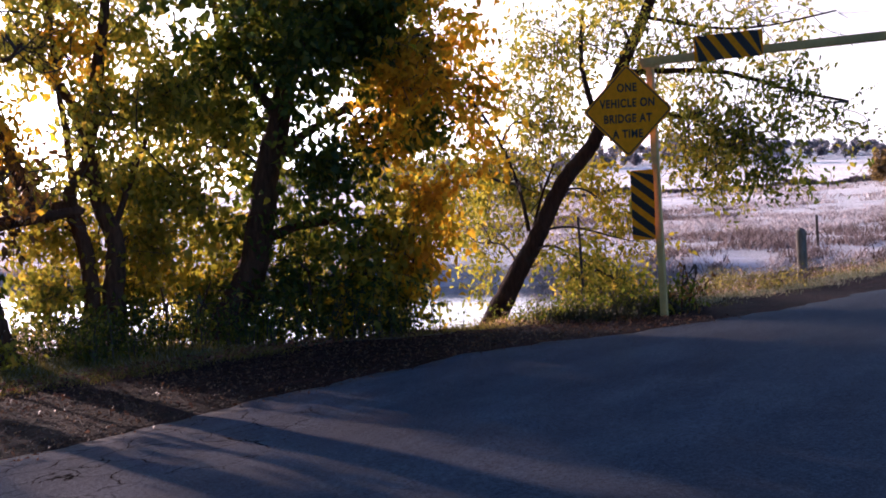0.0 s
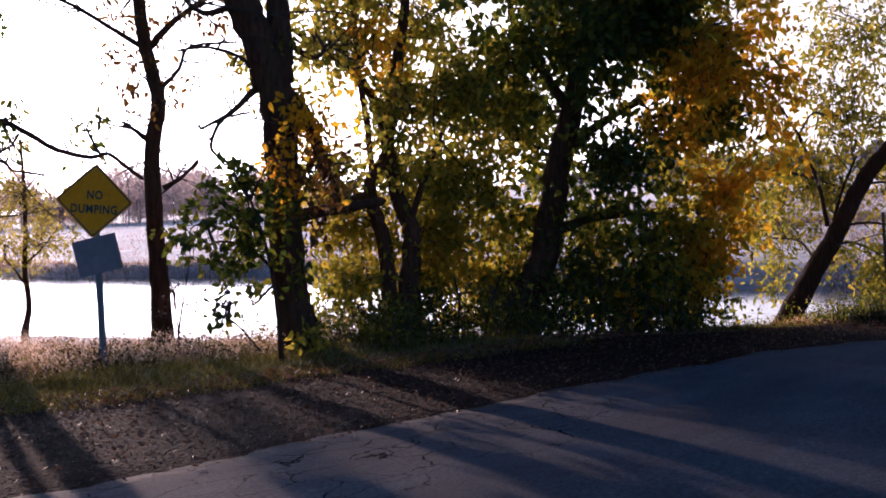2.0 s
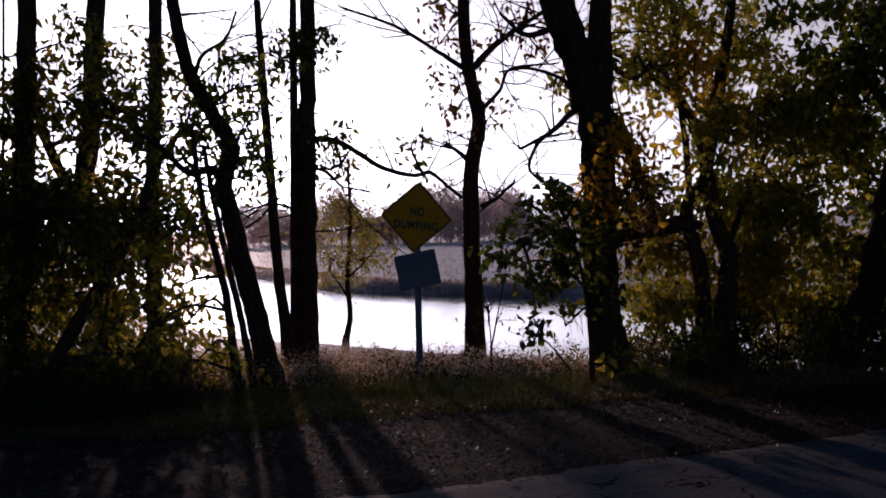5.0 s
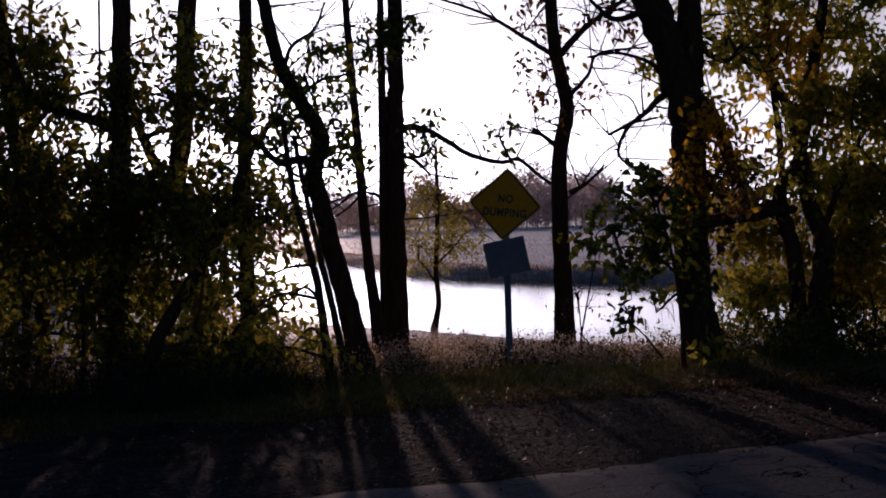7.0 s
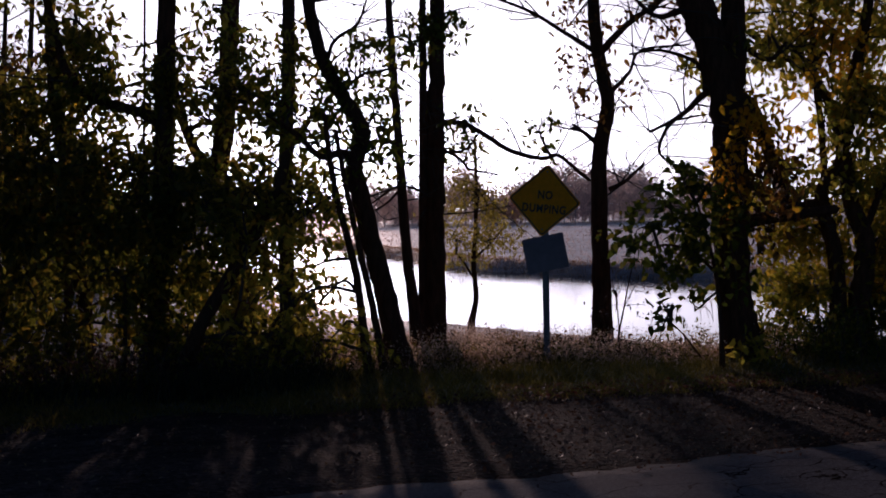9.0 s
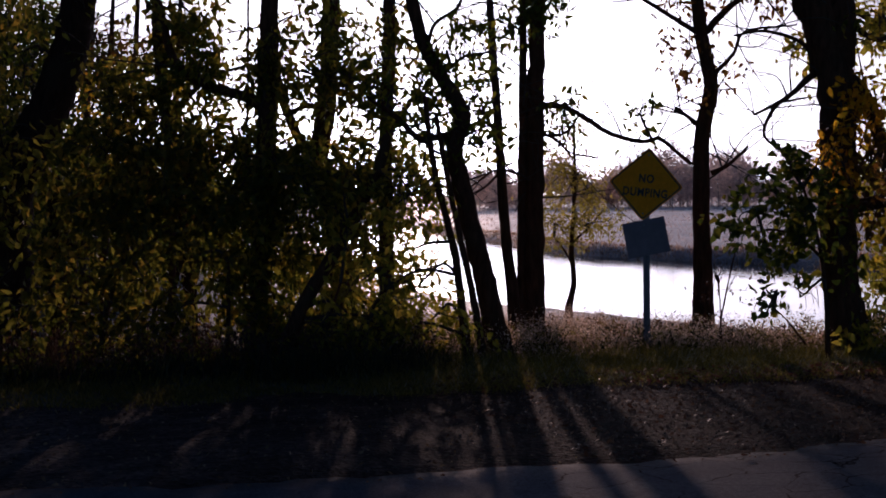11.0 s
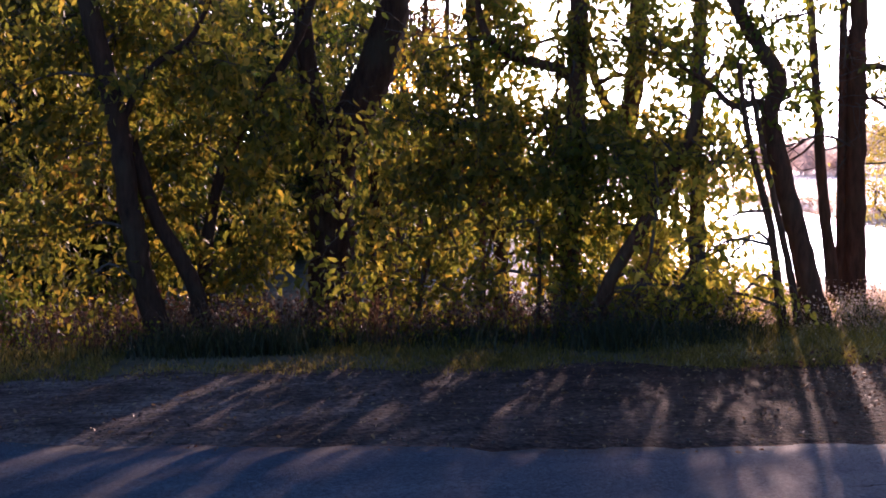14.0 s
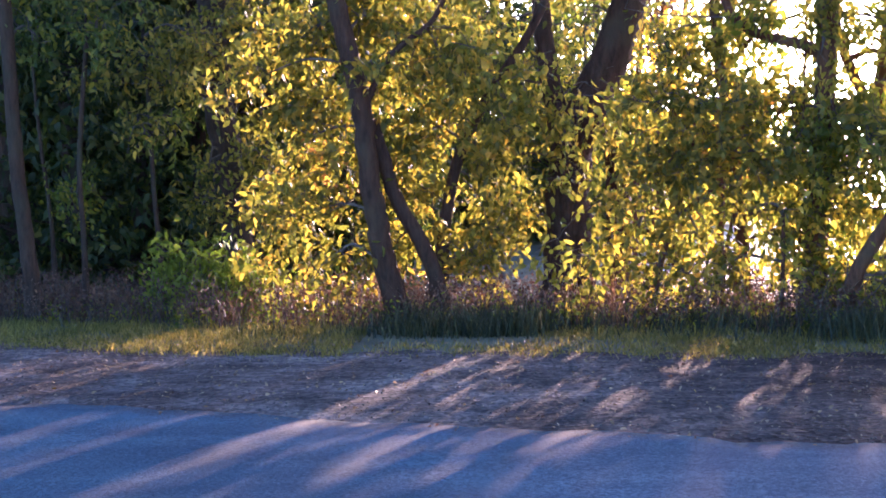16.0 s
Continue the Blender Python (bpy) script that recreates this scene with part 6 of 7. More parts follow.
def blades(name, label, x, y, tall, width, mat, lean=0.35):
    """Grass: bent tapering blades, two triangles and a tip each."""
    n = len(x)
    z = land(x, y) - 0.02
    a = RNG.uniform(0, 2 * np.pi, n)
    dx, dy = np.cos(a), np.sin(a)
    b1 = RNG.uniform(0, 2 * np.pi, n)
    bend = lean * RNG.uniform(0.2, 1.3, n) * tall
    w = width * RNG.uniform(0.6, 1.3, n)
    root = np.stack([x, y, z], 1)
    side = np.stack([dx * w, dy * w, 0 * w], 1)
    mid = root + np.stack([np.cos(b1) * bend * 0.35, np.sin(b1) * bend * 0.35, tall * 0.55], 1)
    tip = root + np.stack([np.cos(b1) * bend, np.sin(b1) * bend, tall], 1)
    v = np.stack([root - side, root + side, mid - side * 0.7, mid + side * 0.7, tip], 1).reshape(-1, 3)
    base = np.arange(n)[:, None, None] * 5
    f = (base + np.array([[0, 1, 3], [0, 3, 2], [2, 3, 4]])[None]).reshape(-1, 3)
    ob = fast_mesh(name, v, f, mat)
    return tagged(ob, label, "grass", kind="stuff")


STRAW = leaf_material("dry_grass", [(0.0, (0.1, 0.06, 0.038)), (0.4, (0.25, 0.165, 0.11)), (0.7, (0.46, 0.35, 0.27)), (1.0, (0.68, 0.59, 0.53))], 0.6, (1.95, 1.65, 1.3))
GRASS = leaf_material("green_grass", [(0.0, (0.075, 0.078, 0.024)), (0.6, (0.175, 0.17, 0.052)), (1.0, (0.34, 0.29, 0.12))], 0.55, (1.95, 1.75, 0.95))
# Dark copy of GRASS: shade under trees and round the post put into its colour.
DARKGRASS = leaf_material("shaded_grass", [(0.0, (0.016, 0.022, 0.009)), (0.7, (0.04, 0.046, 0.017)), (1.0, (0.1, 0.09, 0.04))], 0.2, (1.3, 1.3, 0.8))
FROST = leaf_material("frosty_reed", [(0.0, (0.36, 0.3, 0.28)), (0.5, (0.6, 0.53, 0.51)), (1.0, (0.78, 0.72, 0.71))], 0.6, (1.5, 1.36, 1.32))
TUSSOCK = leaf_material("frosty_tussock", [(0.0, (0.2, 0.17, 0.17)), (0.3, (0.46, 0.41, 0.42)), (0.6, (0.66, 0.61, 0.63)), (1.0, (0.86, 0.81, 0.82))], 0.45, (1.3, 1.24, 1.24))
DEADREED = leaf_material("dead_reed", [(0.0, (0.08, 0.06, 0.058)), (0.5, (0.2, 0.155, 0.15)), (1.0, (0.46, 0.4, 0.4))], 0.4, (1.3, 1.2, 1.15))
BANKSTRAW = leaf_material("frosted_straw", [(0.0, (0.2, 0.15, 0.125)), (0.35, (0.46, 0.38, 0.34)), (1.0, (0.78, 0.71, 0.67))], 0.68, (1.7, 1.5, 1.3))
FROSTGREEN = leaf_material("frosted_green_grass", [(0.0, (0.13, 0.14, 0.08)), (0.5, (0.27, 0.28, 0.18)), (1.0, (0.56, 0.55, 0.46))], 0.3, (1.5, 1.45, 1.1))
BROWN = leaf_material("brown_weed", [(0.0, (0.03, 0.018, 0.013)), (0.5, (0.085, 0.05, 0.034)), (1.0, (0.2, 0.13, 0.085))], 0.3, (1.6, 1.4, 1.1))


def patchy(x, y, scale, cut):
    return ripple(x * scale + 3, y * scale - 5) + RNG.normal(0, 0.15, len(x)) > cut


def scatter(n, x0, x1, s0, s1):
    """Places past the verge, by their distance from its edge."""
    x = RNG.uniform(x0, x1, n)
    return x, verge_edge(x) + s0 + (s1 - s0) * RNG.uniform(0, 1, n)


def tufts(n, per, x0, x1, s0, s1, spread):
    """Blade places gathered in tufts past the verge's edge."""
    cx, cy = scatter(n, x0, x1, s0, s1)
    x = np.repeat(cx, per) + RNG.normal(0, spread, n * per)
    y = np.repeat(cy, per) + RNG.normal(0, spread, n * per)
    return x, y, np.repeat(RNG.uniform(0.35, 1.0, n), per)


x, y, k = tufts(3600, 22, -14, 15, -0.3, 1.7, 0.1)
keep = (x < -2) | patchy(x, y, 0.8, -0.05)
x, y, k = x[keep], y[keep], k[keep] * (1 - 0.35 * smooth(-3, -0.5, x[keep]))
blades("short_grass", "short green verge grass at the gravel's edge", x, y, 0.03 + 0.12 * k * RNG.uniform(0.4, 1, len(x)), 0.006, GRASS, 0.9)
x, y, k = tufts(1500, 22, 2.8, 10.2, -0.15, 1.9, 0.1)
blades("lit_verge_grass", "olive verge grass catching the low sun at the gravel's edge", x, y, 0.03 + (0.1 + 0.12 * smooth(0.2, 1.5, y - verge_edge(x))) * k * RNG.uniform(0.4, 1, len(x)), 0.006, GRASS, 0.9)
x, y, k = tufts(500, 22, 2.8, 10.2, 0.0, 1.9, 0.1)
blades("frosted_verge_grass", "frosted pale green grass at the gravel's edge", x, y, 0.03 + (0.1 + 0.1 * smooth(0.2, 1.5, y - verge_edge(x))) * k * RNG.uniform(0.4, 1, len(x)), 0.006, FROSTGREEN, 0.9)


def stand(x, y):
    """How high the bank's growth stands, 0 to 1, in patches a metre or two wide."""
    return np.clip(0.5 + 0.55 * ripple(x * 1.3 + 11, y * 1.1 - 2) + 0.3 * ripple(x * 3.7, y * 3.1 + 8), 0.08, 1)


x, y, k = tufts(1150, 26, 3.0, 10, 0.5, 5.2, 0.13)
fade = smooth(1.1, 2.6, y - verge_edge(x)) * (1 - 0.4 * smooth(6.5, 8.5, x)) * (0.35 + 0.65 * stand(x, y)) * smooth(2.8, 4.0, x)
blades("tall_grass", "tall dry straw-coloured grass on the river bank", x, y, 0.05 + 0.6 * k * fade * RNG.uniform(0.25, 1, len(x)), 0.0045, STRAW, 0.8)
x, y, k = tufts(1900, 26, 3.4, 11.0, 1.2, 8.5, 0.13)
blades("frosted_bank_grass", "pale frosted seed grass at the river's edge", x, y, 0.06 + (0.5 * smooth(0.9, 2.7, y - verge_edge(x)) + 0.25 * smooth(3.0, 5.5, y - verge_edge(x))) * (0.45 + 0.55 * stand(x + 5, y)) * k * RNG.uniform(0.4, 1, len(x)), 0.0045, BANKSTRAW, 0.85)
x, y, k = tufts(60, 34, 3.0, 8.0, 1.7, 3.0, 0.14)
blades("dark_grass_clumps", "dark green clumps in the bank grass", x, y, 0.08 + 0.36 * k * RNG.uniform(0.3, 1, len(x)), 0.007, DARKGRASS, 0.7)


def weeds(name, label, x, y, tall, size, mat):
    """Fine-leaved weeds and seed heads: small tilted leaflets up and down each stem."""
    n = len(x)
    up = RNG.uniform(0.15, 1, n)
    centre = np.stack([x, y, land(x, y) + up * tall], 1)
    a = RNG.normal(0, 1, (n, 3))
    a /= np.linalg.norm(a, axis=1)[:, None]
    c = np.cross(a, RNG.normal(0, 1, (n, 3)))
    c /= np.linalg.norm(c, axis=1)[:, None]
    s = (size * RNG.uniform(0.5, 1.4, n) * (1.25 - 0.6 * up))[:, None]
    v = np.stack([centre - a * s, centre + c * s * 0.42, centre + a * s, centre - c * s * 0.42], 1).reshape(-1, 3)
    f = (np.arange(n)[:, None, None] * 4 + np.array([[0, 1, 2], [0, 2, 3]])[None]).reshape(-1, 3)
    return tagged(fast_mesh(name, v, f, mat), label, "weeds", kind="stuff")


x, y, k = tufts(680, 60, 3.4, 10.6, 1.5, 7.5, 0.12)
weeds("frosted_weeds", "pale frosted weeds gone to seed on the river bank", x, y, 0.12 + 0.6 * k * (0.4 + 0.6 * stand(x + 2, y)), 0.016, BANKSTRAW)
x, y, k = tufts(300, 60, 2.8, 10.2, 0.6, 4.5, 0.13)
weeds("olive_weeds", "low olive-green weeds in the bank grass", x, y, 0.06 + 0.46 * k * (0.4 + 0.6 * stand(x - 3, y)) * smooth(0.8, 2.4, y - verge_edge(x)), 0.02, GRASS)
x, y, k = tufts(100, 80, 3.2, 9.4, 1.7, 2.8, 0.13)
weeds("verge_edge_weeds", "thick olive weeds standing among the bank grass", x, y, 0.14 + 0.42 * k * (0.35 + 0.65 * stand(x + 7, y)), 0.02, GRASS)
x, y, k = tufts(120, 80, 3.2, 9.0, 1.8, 3.0, 0.13)
weeds("verge_edge_straw", "dry straw-coloured weeds among the bank grass", x, y, 0.14 + 0.45 * k * (0.35 + 0.65 * stand(x - 6, y)), 0.018, BANKSTRAW)
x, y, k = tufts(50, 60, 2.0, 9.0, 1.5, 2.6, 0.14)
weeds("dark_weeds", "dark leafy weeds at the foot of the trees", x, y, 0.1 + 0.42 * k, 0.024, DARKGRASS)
x, y, k = tufts(620, 20, -15, 3.5, 1.5, 5.5, 0.14)
blades("brown_weeds", "dead brown weeds under the trees", x, y, 0.1 + 0.6 * k * RNG.uniform(0.2, 1, len(x)), 0.005, BROWN, 0.7)
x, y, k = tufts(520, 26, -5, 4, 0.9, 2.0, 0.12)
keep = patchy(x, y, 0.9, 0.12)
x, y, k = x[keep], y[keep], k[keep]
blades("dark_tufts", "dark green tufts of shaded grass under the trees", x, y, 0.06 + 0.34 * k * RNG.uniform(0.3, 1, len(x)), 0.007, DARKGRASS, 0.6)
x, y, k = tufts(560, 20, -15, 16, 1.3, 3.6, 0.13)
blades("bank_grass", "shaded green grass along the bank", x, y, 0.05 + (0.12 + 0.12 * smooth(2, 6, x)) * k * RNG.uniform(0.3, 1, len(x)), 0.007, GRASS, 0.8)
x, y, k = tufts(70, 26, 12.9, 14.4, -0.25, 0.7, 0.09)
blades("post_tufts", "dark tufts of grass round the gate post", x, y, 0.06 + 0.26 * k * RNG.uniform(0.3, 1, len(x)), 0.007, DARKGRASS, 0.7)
# tussocks on the frosty flats across the river
cx, cy = RNG.uniform(26, 80, 7000), RNG.uniform(3, 62, 7000)
keep = patchy(cx, cy, 0.8, -0.1) & patchy(cx + 7, cy, 0.17, -0.15) & (cy < 0.62 * cx) & (cx > np.interp(cy, FAR_Y, FAR_X) - 0.5)
cx, cy = cx[keep], cy[keep]
k = RNG.uniform(0.3, 1, len(cx)) ** 1.6
x = np.repeat(cx, 34) + RNG.normal(0, 1, len(cx) * 34) * np.repeat(k, 34) * 0.5
y = np.repeat(cy, 34) + RNG.normal(0, 1, len(cx) * 34) * np.repeat(k, 34) * 0.5
band = np.sin(0.23 * y + 0.9 * np.sin(0.11 * x)) + 0.5 * np.sin(0.61 * y - 0.2 * x) > 0.25
tall = (0.06 + 0.34 * np.repeat(k, 34)) * RNG.uniform(0.5, 1, len(x))
blades("frosty_reeds", "frost-covered tussocks of reed across the river", x[~band], y[~band], tall[~band], 0.022, TUSSOCK, 1.5)
blades("brown_reeds", "bands of brown dead reed on the frosty flats", x[band], y[band], tall[band] * 1.25, 0.02, DEADREED, 1.2)
cx = RNG.uniform(14.5, 33, 1000)
cy = verge_edge(cx) + 2.2 + 15 * RNG.uniform(0, 1, 1000) ** 1.1
keep = land(cx, cy) > WATER + 0.12
cx, cy = cx[keep], cy[keep]
k = RNG.uniform(0.3, 1, len(cx)) ** 1.4
x = np.repeat(cx, 40) + RNG.normal(0, 0.3, len(cx) * 40) * np.repeat(k, 40)
y = np.repeat(cy, 40) + RNG.normal(0, 0.3, len(cx) * 40) * np.repeat(k, 40)
blades("bank_tussocks", "frosted dead tussocks on the near river bank", x, y, (0.06 + 0.4 * np.repeat(k, 40)) * RNG.uniform(0.4, 1, len(x)), 0.011, TUSSOCK, 1.2)
# coarser tussocks in drifts farther over the flats
cx, cy = RNG.uniform(70, 210, 5200), RNG.uniform(5, 120, 5200)
keep = patchy(cx * 0.35, cy, 0.3, 0.0) & (cy < 0.75 * cx)
cx, cy = cx[keep], cy[keep]
k = RNG.uniform(0.3, 1, len(cx)) ** 1.4
x = np.repeat(cx, 24) + RNG.normal(0, 1, len(cx) * 24) * np.repeat(k, 24) * 1.0
y = np.repeat(cy, 24) + RNG.normal(0, 1, len(cx) * 24) * np.repeat(k, 24) * 1.0
blades("far_tussocks", "drifts of frosted grass over the flats", x, y, (0.08 + 0.4 * np.repeat(k, 24)) * RNG.uniform(0.5, 1, len(x)), 0.06, TUSSOCK, 1.4)
# tall frosted grass over the meadow up the river
n = 36000
bear, away = np.radians(RNG.uniform(-12, 44, n)), 48 + 300 * RNG.uniform(0, 1, n) ** 1.5
x, y = np.sin(bear) * away, np.cos(bear) * away
keep = (x > np.interp(y, FAR_Y, FAR_X) + 3) | ((x < np.interp(y, NEAR_Y, NEAR_X) - 3) & (x > 0))
keep &= patchy(x, y, 0.06, -0.35)
x, y, away = x[keep], y[keep], away[keep]
blades("frosty_meadow_grass", "tall frosted grass on the meadow along the river", x, y, RNG.uniform(0.06, 0.3, len(x)), 0.012 + 0.0002 * away, FROST, 0.9)
y = RNG.uniform(24, 125, 26000)
x = np.interp(y, FAR_Y, FAR_X) + RNG.uniform(-0.3, 2.4, len(y))
blades("bank_reeds", "dark dead reeds along the far river bank", x, y, 0.05 + 0.16 * RNG.uniform(0, 1, len(x)), 0.016, STRAW, 0.7)


def undergrowth(name, label, n, x0, x1, s0, s1, tall, leaf, colour, stem):
    """Low weeds: thin crooked stems with small leaves."""
    cx, cy = scatter(n, x0, x1, s0, s1)
    cz = land(cx, cy)
    stems, spots = [], []
    for k in range(n):
        h = tall * RNG.uniform(0.35, 1.0)
        d = RNG.normal(0, 0.22, 2) * h
        p = np.array([(cx[k], cy[k], cz[k] - 0.03), (cx[k] + d[0] * 0.3, cy[k] + d[1] * 0.3, cz[k] + h * 0.55), (cx[k] + d[0], cy[k] + d[1], cz[k] + h)])
        stems.append(tube(p, (0.006, 0.004, 0.002), 3))
        spots.append(p[1] + (p[2] - p[1]) * RNG.uniform(-0.5, 1, (3, 1)))
    root = new(name)
    tagged(root, label, "undergrowth", kind="stuff")
    v, f = joined(stems)
    fast_mesh("stems", v, f, stem).parent = root
    (v, f), _, _ = sprays(np.vstack(spots), leaf, 8, 0.16, 0.4)
    fast_mesh("leaves", v, f, LEAVES[colour]).parent = root


undergrowth("rusty_undergrowth", "rust-brown brushwood under the trees", 1100, -9, 4, 1.5, 4.8, 0.6, 0.045, "rust", TWIG)
undergrowth("green_undergrowth", "low green weeds along the verge", 300, -12, 4, 1.5, 3.0, 0.3, 0.05, "gr", TWIG)
undergrowth("bank_weeds", "tall yellowing weeds among the bank grass", 170, 3, 11, 1.9, 4.4, 0.5, 0.04, "dry", TWIG)
undergrowth("shade_weeds", "dark weeds at the foot of the maple", 380, 8.6, 12.2, 0.5, 3.4, 0.75, 0.06, "dg", TWIG)
undergrowth("gate_weeds", "browning weeds round the gate post", 70, 12.6, 15.0, 0.2, 1.2, 0.38, 0.05, "gr", TWIG)
undergrowth("dry_weeds", "rusty dead weeds beside the gate post", 90, 13.0, 24, 0.5, 3.2, 0.4, 0.035, "rust", TWIG)
x, y, k = tufts(2400, 22, 13.5, 34, 0.1, 4.4, 0.16)
blades("frosty_verge_grass", "short green grass touched with frost beside the bridge approach", x, y, 0.03 + 0.1 * k * RNG.uniform(0.3, 1, len(x)), 0.007, FROSTGREEN, 1.1)
x, y, k = tufts(260, 60, 13.5, 20, 0.6, 4.0, 0.16)
weeds("verge_weeds", "brown and olive weeds on the bank beside the fence post", x, y, 0.1 + 0.45 * k * stand(x, y), 0.022, GRASS)
x, y, k = tufts(150, 60, 13.5, 21, 0.8, 4.5, 0.16)
weeds("dead_weeds", "dead brown weeds behind the gate post", x, y, 0.12 + 0.5 * k * stand(x + 4, y), 0.022, DEADREED)
x, y, k = tufts(420, 20, 12.5, 26, 0.1, 4.0, 0.14)
blades("road_edge_grass", "pale dry grass beside the bridge approach", x, y, 0.04 + 0.22 * k * RNG.uniform(0.3, 1, len(x)) * smooth(0.2, 1.5, y - verge_edge(x)), 0.006, STRAW, 0.9)

# fallen leaves on the shoulder and the road's edge
def litter(name, label, n, mat, low, high, x0=-10.0, x1=13.5, s0=0.0, s1=1.0):
    x = RNG.uniform(x0, x1, n)
    s = s0 + (s1 - s0) * RNG.uniform(0, 1, n) ** 0.8
    y = road_edge(x) - 0.4 + (verge_edge(x) + 0.9 - road_edge(x)) * s
    pos = np.stack([x, y, 0.028 + 0.02 * RNG.uniform(0, 1, n) - 0.02 * s], 1)
    along = RNG.normal(0, 1, (n, 3)) * (1, 1, 0.3)
    face = RNG.normal(0, 0.6, (n, 3)) + (0, 0, 1)
    size = RNG.uniform(low, high, n)
    v, f = leaf_arrays(pos, along, face, size, size * RNG.uniform(0.3, 0.6, n))
    tagged(fast_mesh(name, v, f, mat), label, "leaves", kind="stuff")


litter("fallen_leaves", "fallen brown leaves on the gravel", 3400, LEAVES["rust"], 0.015, 0.04)
litter("fallen_leaves", "fallen rust-brown leaves on the dirt", 8500, LEAVES["rust"], 0.015, 0.05, 3.2, 13.5)
litter("fallen_leaves", "fallen orange-brown leaves on the gravel", 90, LEAVES["dry"], 0.02, 0.045)
litter("fallen_leaves", "fallen pale leaves on the gravel", 1000, LEAVES["straw_leaf"], 0.012, 0.032)
litter("fallen_leaves", "fallen bleached leaves strewn over the gravel", 1700, LEAVES["straw_leaf"], 0.016, 0.045, -7.0, 3.0)
litter("leaf_drift", "drift of rust-red leaves along the verge", 1200, LEAVES["red_leaf"], 0.03, 0.07, 5.0, 11.0, 0.78, 1.0)
# loose stones on the shoulder
n = 6000
x = RNG.uniform(-10, 13, n)
s = RNG.uniform(0, 1, n) ** 1.3
y = road_edge(x) - 0.1 + (verge_edge(x) + 0.2 - road_edge(x)) * s
r = 0.003 + 0.009 * RNG.uniform(0, 1, n) ** 3
octa = np.array([(1, 0, 0), (0, 1, 0), (-1, 0, 0), (0, -1, 0), (0, 0, 0.8), (0, 0, -0.8)])
v = np.stack([x, y, 0.012 - 0.02 * s + r * 0.3], 1)[:, None] + octa[None] * r[:, None, None] * RNG.uniform(0.6, 1.3, (n, 6, 1))
f = (np.arange(n)[:, None, None] * 6 + np.array([(0, 1, 4), (1, 2, 4), (2, 3, 4), (3, 0, 4), (1, 0, 5), (2, 1, 5), (3, 2, 5), (0, 3, 5)])[None]).reshape(-1, 3)
tagged(fast_mesh("loose_gravel", v.reshape(-1, 3), f, simple("stone_chips", (0.075, 0.062, 0.056), 0.9, 0, 60, 0.5)), "loose grey gravel stones on the shoulder", "gravel", kind="stuff")

# The pallor of distant haze is put into the far bark and leaf colours.
FARBARK = simple("far_hazy_bark", (0.42, 0.38, 0.37), 0.95)
FARLEAF = leaf_material("far_hazy_leaves", [(0.0, (0.5, 0.42, 0.42)), (0.6, (0.6, 0.53, 0.51)), (1.0, (0.7, 0.62, 0.56))], 0.85, (1.6, 1.54, 1.54))


def far_wood(name, label, b0, b1, near, deep, low, high, count, leaf, leaves_of=None, n=1100):
    """A belt of distant trees between two bearings: trunks with boughs, and crowns of loose leaf sprays."""
    wood, leaves = [], []
    for k in range(count):
        bear, away = radians(RNG.uniform(b0, b1)), near + deep * RNG.uniform(0, 1)
        x0, y0 = math.sin(bear) * away, math.cos(bear) * away
        clump = 0.5 + 0.5 * math.sin(bear * 61 + 2.0 * math.sin(bear * 37 + near))
        z0, tall = height(x0, y0), low * (0.6 + 0.4 * clump) + (high - low) * clump * RNG.uniform(0.2, 1)
        wood.append(tube([(x0, y0, z0 - 0.3), (x0 + RNG.normal(0, 0.3), y0, z0 + tall * 0.5), (x0 + RNG.normal(0, 0.6), y0, z0 + tall * 0.95)], [tall * 0.008, tall * 0.006, 0.03], 5))
        for q in range(7):
            a, hgt = RNG.uniform(0, 6.28), RNG.uniform(0.3, 0.85)
            wood.append(tube([(x0, y0, z0 + tall * hgt), (x0 + math.cos(a) * tall * 0.14, y0 + math.sin(a) * tall * 0.14, z0 + tall * (hgt + 0.1)), (x0 + math.cos(a) * tall * 0.22, y0 + math.sin(a) * tall * 0.22, z0 + tall * (hgt + 0.22))], [tall * 0.007, tall * 0.005, 0.03], 4))
        lobes = RNG.normal(0, 1, (9, 3)) * (tall * 0.15, tall * 0.15, tall * 0.2)
        c = (x0, y0, z0 + tall * 0.5) + lobes[RNG.integers(0, 9, n)] + RNG.normal(0, 1, (n, 3)) * (tall * 0.085, tall * 0.085, tall * 0.1)
        c[:, 2] = np.clip(c[:, 2], z0 + RNG.uniform(0.2, 3.0, n), z0 + tall * RNG.uniform(0.9, 1.05, n))
        size = leaf * RNG.uniform(0.5, 1.2, (n, 1, 1))
        vv = (c[:, None] + RNG.normal(0, 1, (n, 3, 3)) * size * 0.5).reshape(-1, 3)
        leaves.append((vv, np.arange(3 * n).reshape(-1, 3)))
    root = new(name)
    tagged(root, label, "woods", kind="stuff")
    v, f = joined(wood)
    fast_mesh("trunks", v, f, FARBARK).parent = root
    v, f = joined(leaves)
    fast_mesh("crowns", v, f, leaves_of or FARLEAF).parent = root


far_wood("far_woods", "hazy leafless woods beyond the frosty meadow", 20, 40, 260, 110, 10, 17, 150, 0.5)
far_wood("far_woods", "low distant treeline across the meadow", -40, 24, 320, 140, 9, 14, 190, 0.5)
# Hill leaves carry the bluish haze of distance in their colour.
HILLLEAF = leaf_material("hill_wood_hazy_leaves", [(0.0, (0.22, 0.225, 0.27)), (1.0, (0.36, 0.36, 0.42))], 0.5, (1.2, 1.15, 1.2))
TANLEAF = leaf_material("tan_oak_leaves", [(0.0, (0.14, 0.1, 0.05)), (1.0, (0.34, 0.24, 0.13))], 0.4)
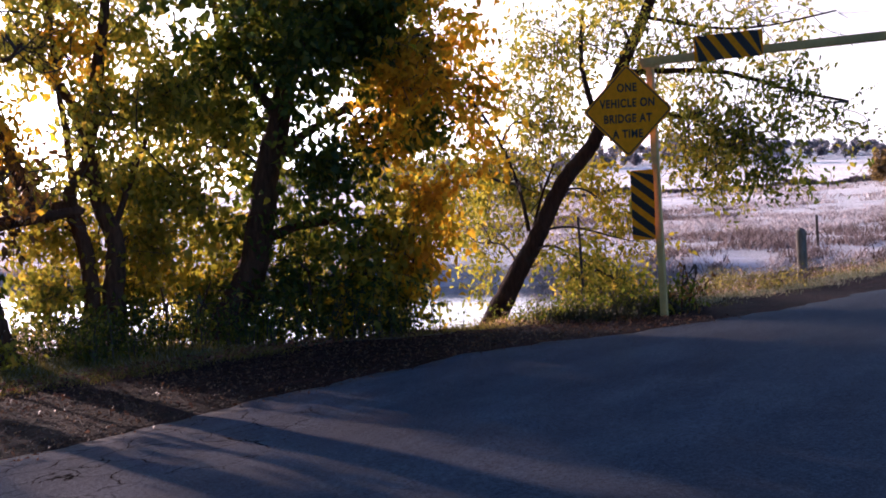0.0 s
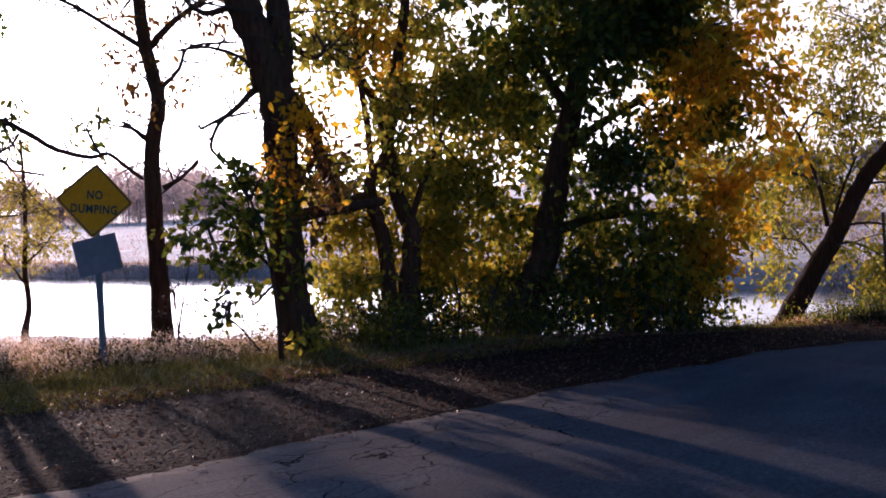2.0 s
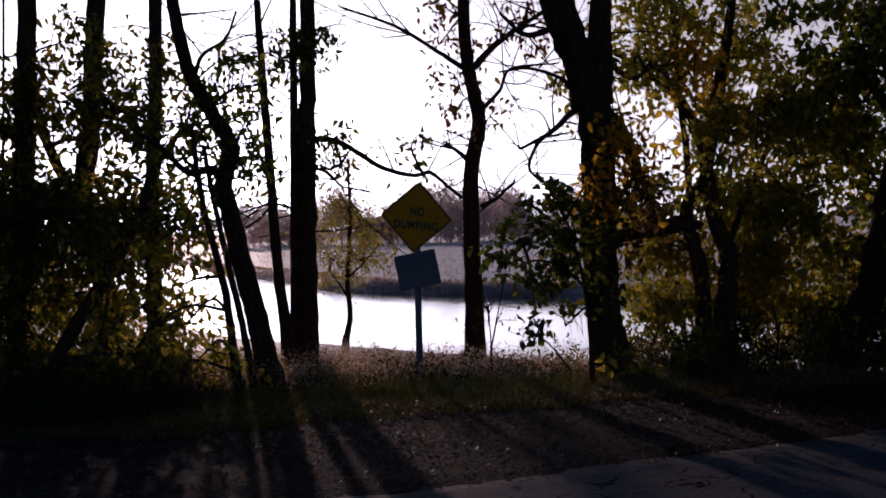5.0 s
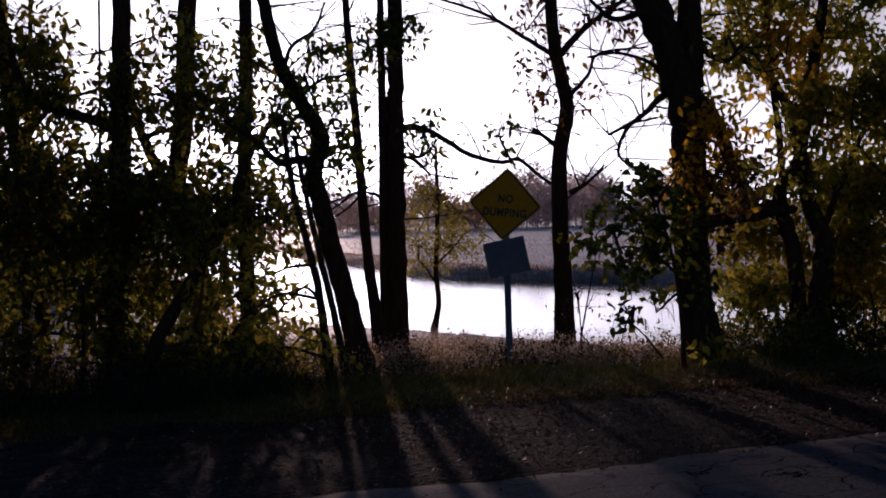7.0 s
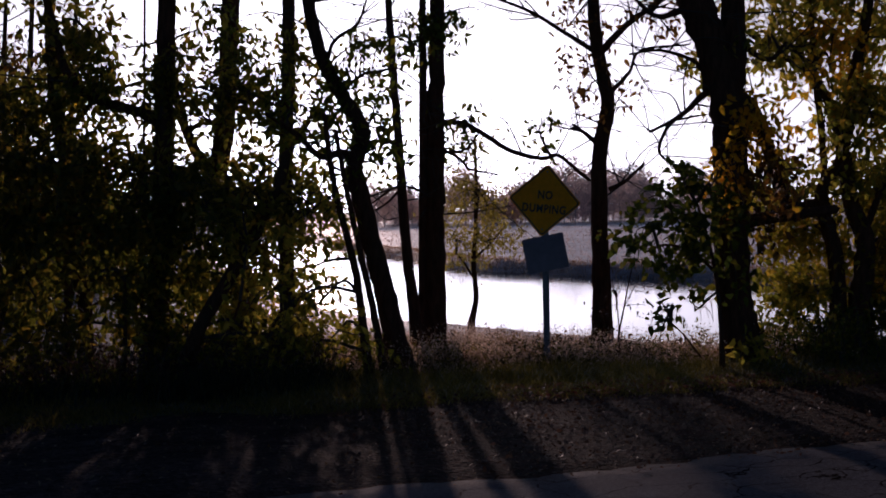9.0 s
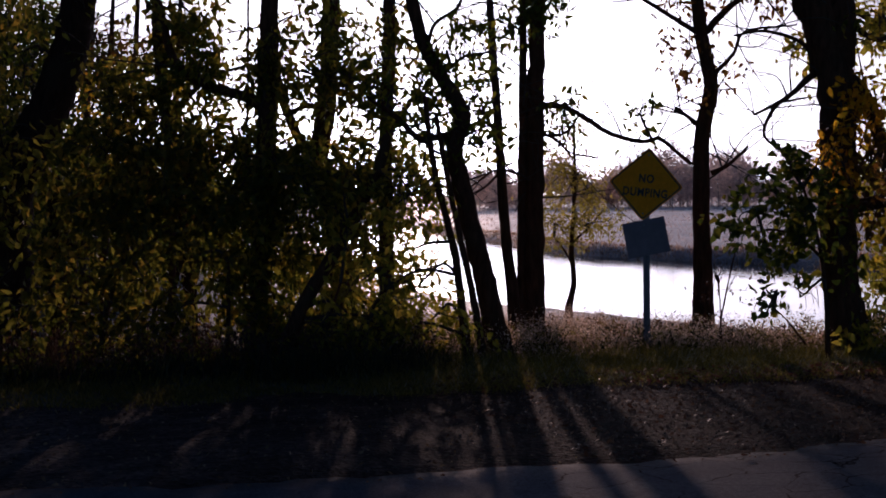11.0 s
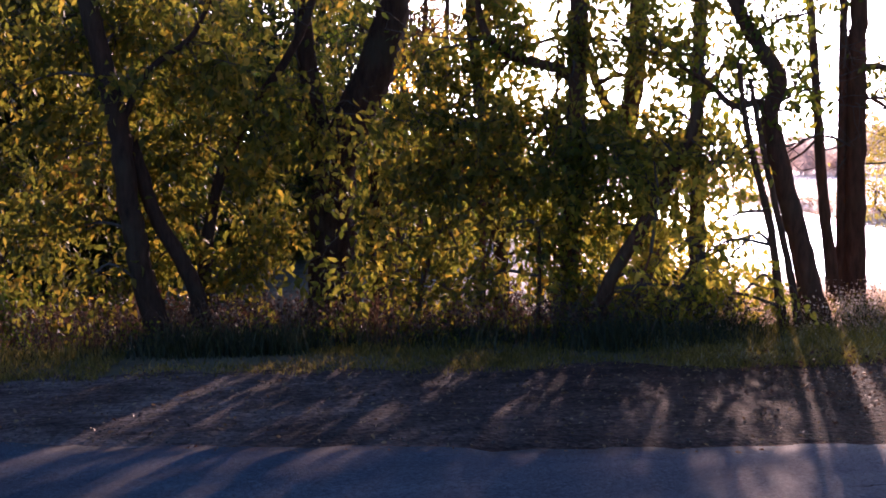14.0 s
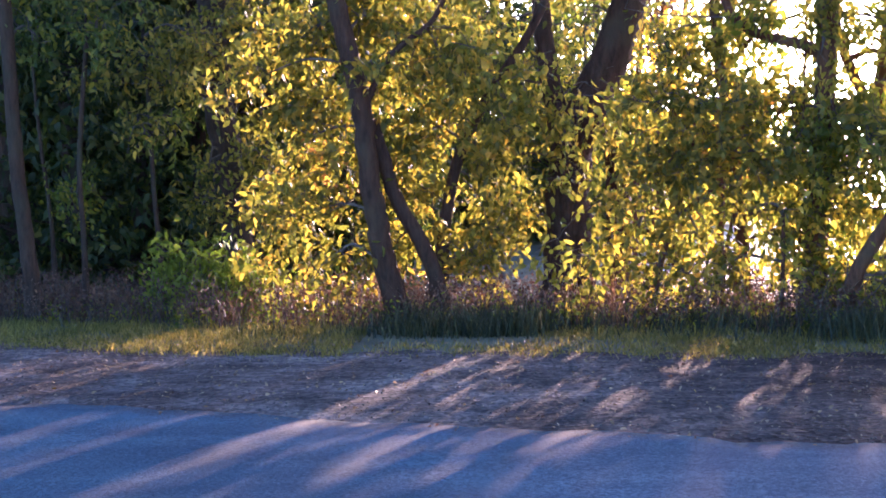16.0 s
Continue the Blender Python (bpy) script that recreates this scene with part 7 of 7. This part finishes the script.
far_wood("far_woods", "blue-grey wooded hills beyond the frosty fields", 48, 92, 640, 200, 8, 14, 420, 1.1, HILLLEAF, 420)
HEDGELEAF = leaf_material("hedge_leaves", [(0.0, (0.09, 0.08, 0.09)), (1.0, (0.2, 0.17, 0.18))], 0.35, (1.2, 1.15, 1.2))
far_wood("field_hedge", "low dark hedge across the frosty field", 58, 92, 172, 9, 0.5, 1.1, 700, 0.28, HEDGELEAF, 60)
far_wood("field_trees", "tan-leaved trees standing in the frosty field", 76.5, 82, 142, 16, 4.6, 5.6, 9, 0.4, TANLEAF, 1300)


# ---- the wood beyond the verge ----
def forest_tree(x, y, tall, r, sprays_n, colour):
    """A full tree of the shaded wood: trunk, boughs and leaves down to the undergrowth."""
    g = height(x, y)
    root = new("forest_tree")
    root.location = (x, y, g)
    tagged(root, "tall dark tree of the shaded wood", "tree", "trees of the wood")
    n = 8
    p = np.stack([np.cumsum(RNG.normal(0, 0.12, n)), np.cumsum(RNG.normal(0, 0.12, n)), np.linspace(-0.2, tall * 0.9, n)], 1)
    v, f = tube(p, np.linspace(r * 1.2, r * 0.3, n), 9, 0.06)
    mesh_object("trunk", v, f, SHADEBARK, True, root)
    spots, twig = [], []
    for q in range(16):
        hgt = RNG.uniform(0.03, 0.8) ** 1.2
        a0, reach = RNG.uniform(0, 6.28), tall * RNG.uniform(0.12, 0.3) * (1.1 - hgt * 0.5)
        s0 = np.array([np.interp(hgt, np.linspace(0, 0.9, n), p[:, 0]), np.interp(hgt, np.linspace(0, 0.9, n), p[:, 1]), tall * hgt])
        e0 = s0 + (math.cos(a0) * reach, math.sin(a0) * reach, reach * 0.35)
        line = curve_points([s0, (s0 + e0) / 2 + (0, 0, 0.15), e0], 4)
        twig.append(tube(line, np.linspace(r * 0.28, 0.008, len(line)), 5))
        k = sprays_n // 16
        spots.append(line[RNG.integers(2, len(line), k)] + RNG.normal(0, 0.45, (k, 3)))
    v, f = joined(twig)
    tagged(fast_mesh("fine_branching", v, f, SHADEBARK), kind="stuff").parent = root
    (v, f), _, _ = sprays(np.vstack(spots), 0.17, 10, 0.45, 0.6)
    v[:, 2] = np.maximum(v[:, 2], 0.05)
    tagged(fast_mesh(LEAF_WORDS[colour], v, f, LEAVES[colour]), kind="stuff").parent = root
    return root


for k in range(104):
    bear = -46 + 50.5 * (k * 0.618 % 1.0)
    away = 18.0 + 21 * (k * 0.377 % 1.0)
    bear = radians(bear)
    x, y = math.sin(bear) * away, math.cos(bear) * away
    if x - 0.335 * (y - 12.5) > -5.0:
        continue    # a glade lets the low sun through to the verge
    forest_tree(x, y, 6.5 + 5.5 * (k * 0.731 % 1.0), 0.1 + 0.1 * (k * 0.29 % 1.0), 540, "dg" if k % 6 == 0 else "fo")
for k in range(14):
    bear, away = radians(-12 + 18 * (k * 0.618 % 1.0)), 27.0 + 14 * (k * 0.377 % 1.0)
    forest_tree(math.sin(bear) * away, math.cos(bear) * away, 2.2 + 1.0 * (k * 0.731 % 1.0), 0.05, 200, "gr" if k % 4 == 0 else "dg")

for k in range(30):
    bear, away = radians(-9 + 18.5 * (k * 0.618 % 1.0)), 38.0 + 13 * (k * 0.377 % 1.0)
    forest_tree(math.sin(bear) * away, math.cos(bear) * away, 3.7 + 1.3 * (k * 0.731 % 1.0), 0.06, 280, ("dg", "yg", "gr")[k % 3])


def shed(x, y, turn):
    """A low board shed among the trees: upright planks, corner posts and a sloping board roof."""
    g = height(x, y)
    root = new("shed")
    root.matrix_basis = pose(x, y, g, 0, 0, turn)
    tagged(root, "small weathered brown board shed among the trees", "shed")
    for k in range(12):
        z = 0.05 + k * 0.17
        part("plank", rounded_box(-0.9, 0.9, -0.015, 0.015, z, z + 0.16, 0.004), BROWN_BOARD, root)
        part("plank", rounded_box(-0.9, 0.9, 1.385, 1.415, z, z + 0.16, 0.004), BROWN_BOARD, root)
        part("plank", rounded_box(0.885, 0.915, 0.02, 1.38, z, z + 0.16, 0.004), BROWN_BOARD, root)
        part("plank", rounded_box(-0.915, -0.885, 0.02, 1.38, z, z + 0.16, 0.004), BROWN_BOARD, root)
    for px in (-0.87, 0.87):
        part("corner_post", rounded_box(px - 0.05, px + 0.05, -0.07, -0.017, -0.2, 2.12, 0.006), BROWN_BOARD, root)
    part("roof", rounded_box(-1.05, 1.05, -0.25, 1.6, 2.125, 2.19, 0.01), WOOD, root)
    return root


BROWN_BOARD = bark("brown_boards", (0.07, 0.035, 0.02), (0.2, 0.1, 0.055), (0.12, 0.08, 0.05))
shed(-9.75, 19.7, 26)


def fallen_rail(x, y, long, turn, tilt, r):
    """A broken rail lying in the grass."""
    root = new("fallen_rail")
    root.matrix_basis = pose(x, y, height(x, y) + 0.12, 0, tilt, turn)
    tagged(root, "broken dark wooden rail lying in dry grass", "rail", "broken rails by the road")
    p = curve_points([(-long / 2, 0, 0), (0, 0.02, 0.015), (long / 2, 0, 0)], 4)
    v, f = tube(p, np.linspace(r, r * 0.8, len(p)), 8, 0.1)
    mesh_object("rail", v, f, WOOD, True, root)


for k in range(5):
    fallen_rail(19.0 + 0.35 * k, 6.3 - 0.12 * k + 0.16 * (k % 2), 1.3 - 0.12 * k, -70 + 9 * k, -9 + 5 * (k % 3), 0.035)


def river_rock(x, y, r):
    """A dark stone standing out of the water."""
    root = new("river_rock")
    root.location = (x, y, WATER)
    tagged(root, "dark wet stone standing in the river", "rock")
    bm = bmesh.new()
    bmesh.ops.create_icosphere(bm, subdivisions=3, radius=r)
    for v in bm.verts:
        v.co *= 1 + 0.16 * math.sin(v.co.x * 13 + 1) * math.cos(v.co.y * 11 + v.co.z * 9)
        v.co.z *= 0.75
    part("stone", bm, simple("wet_stone", (0.06, 0.052, 0.048), 0.5, 0, 12, 0.4, 0.4), root)


river_rock(24.7, 36.2, 0.13)
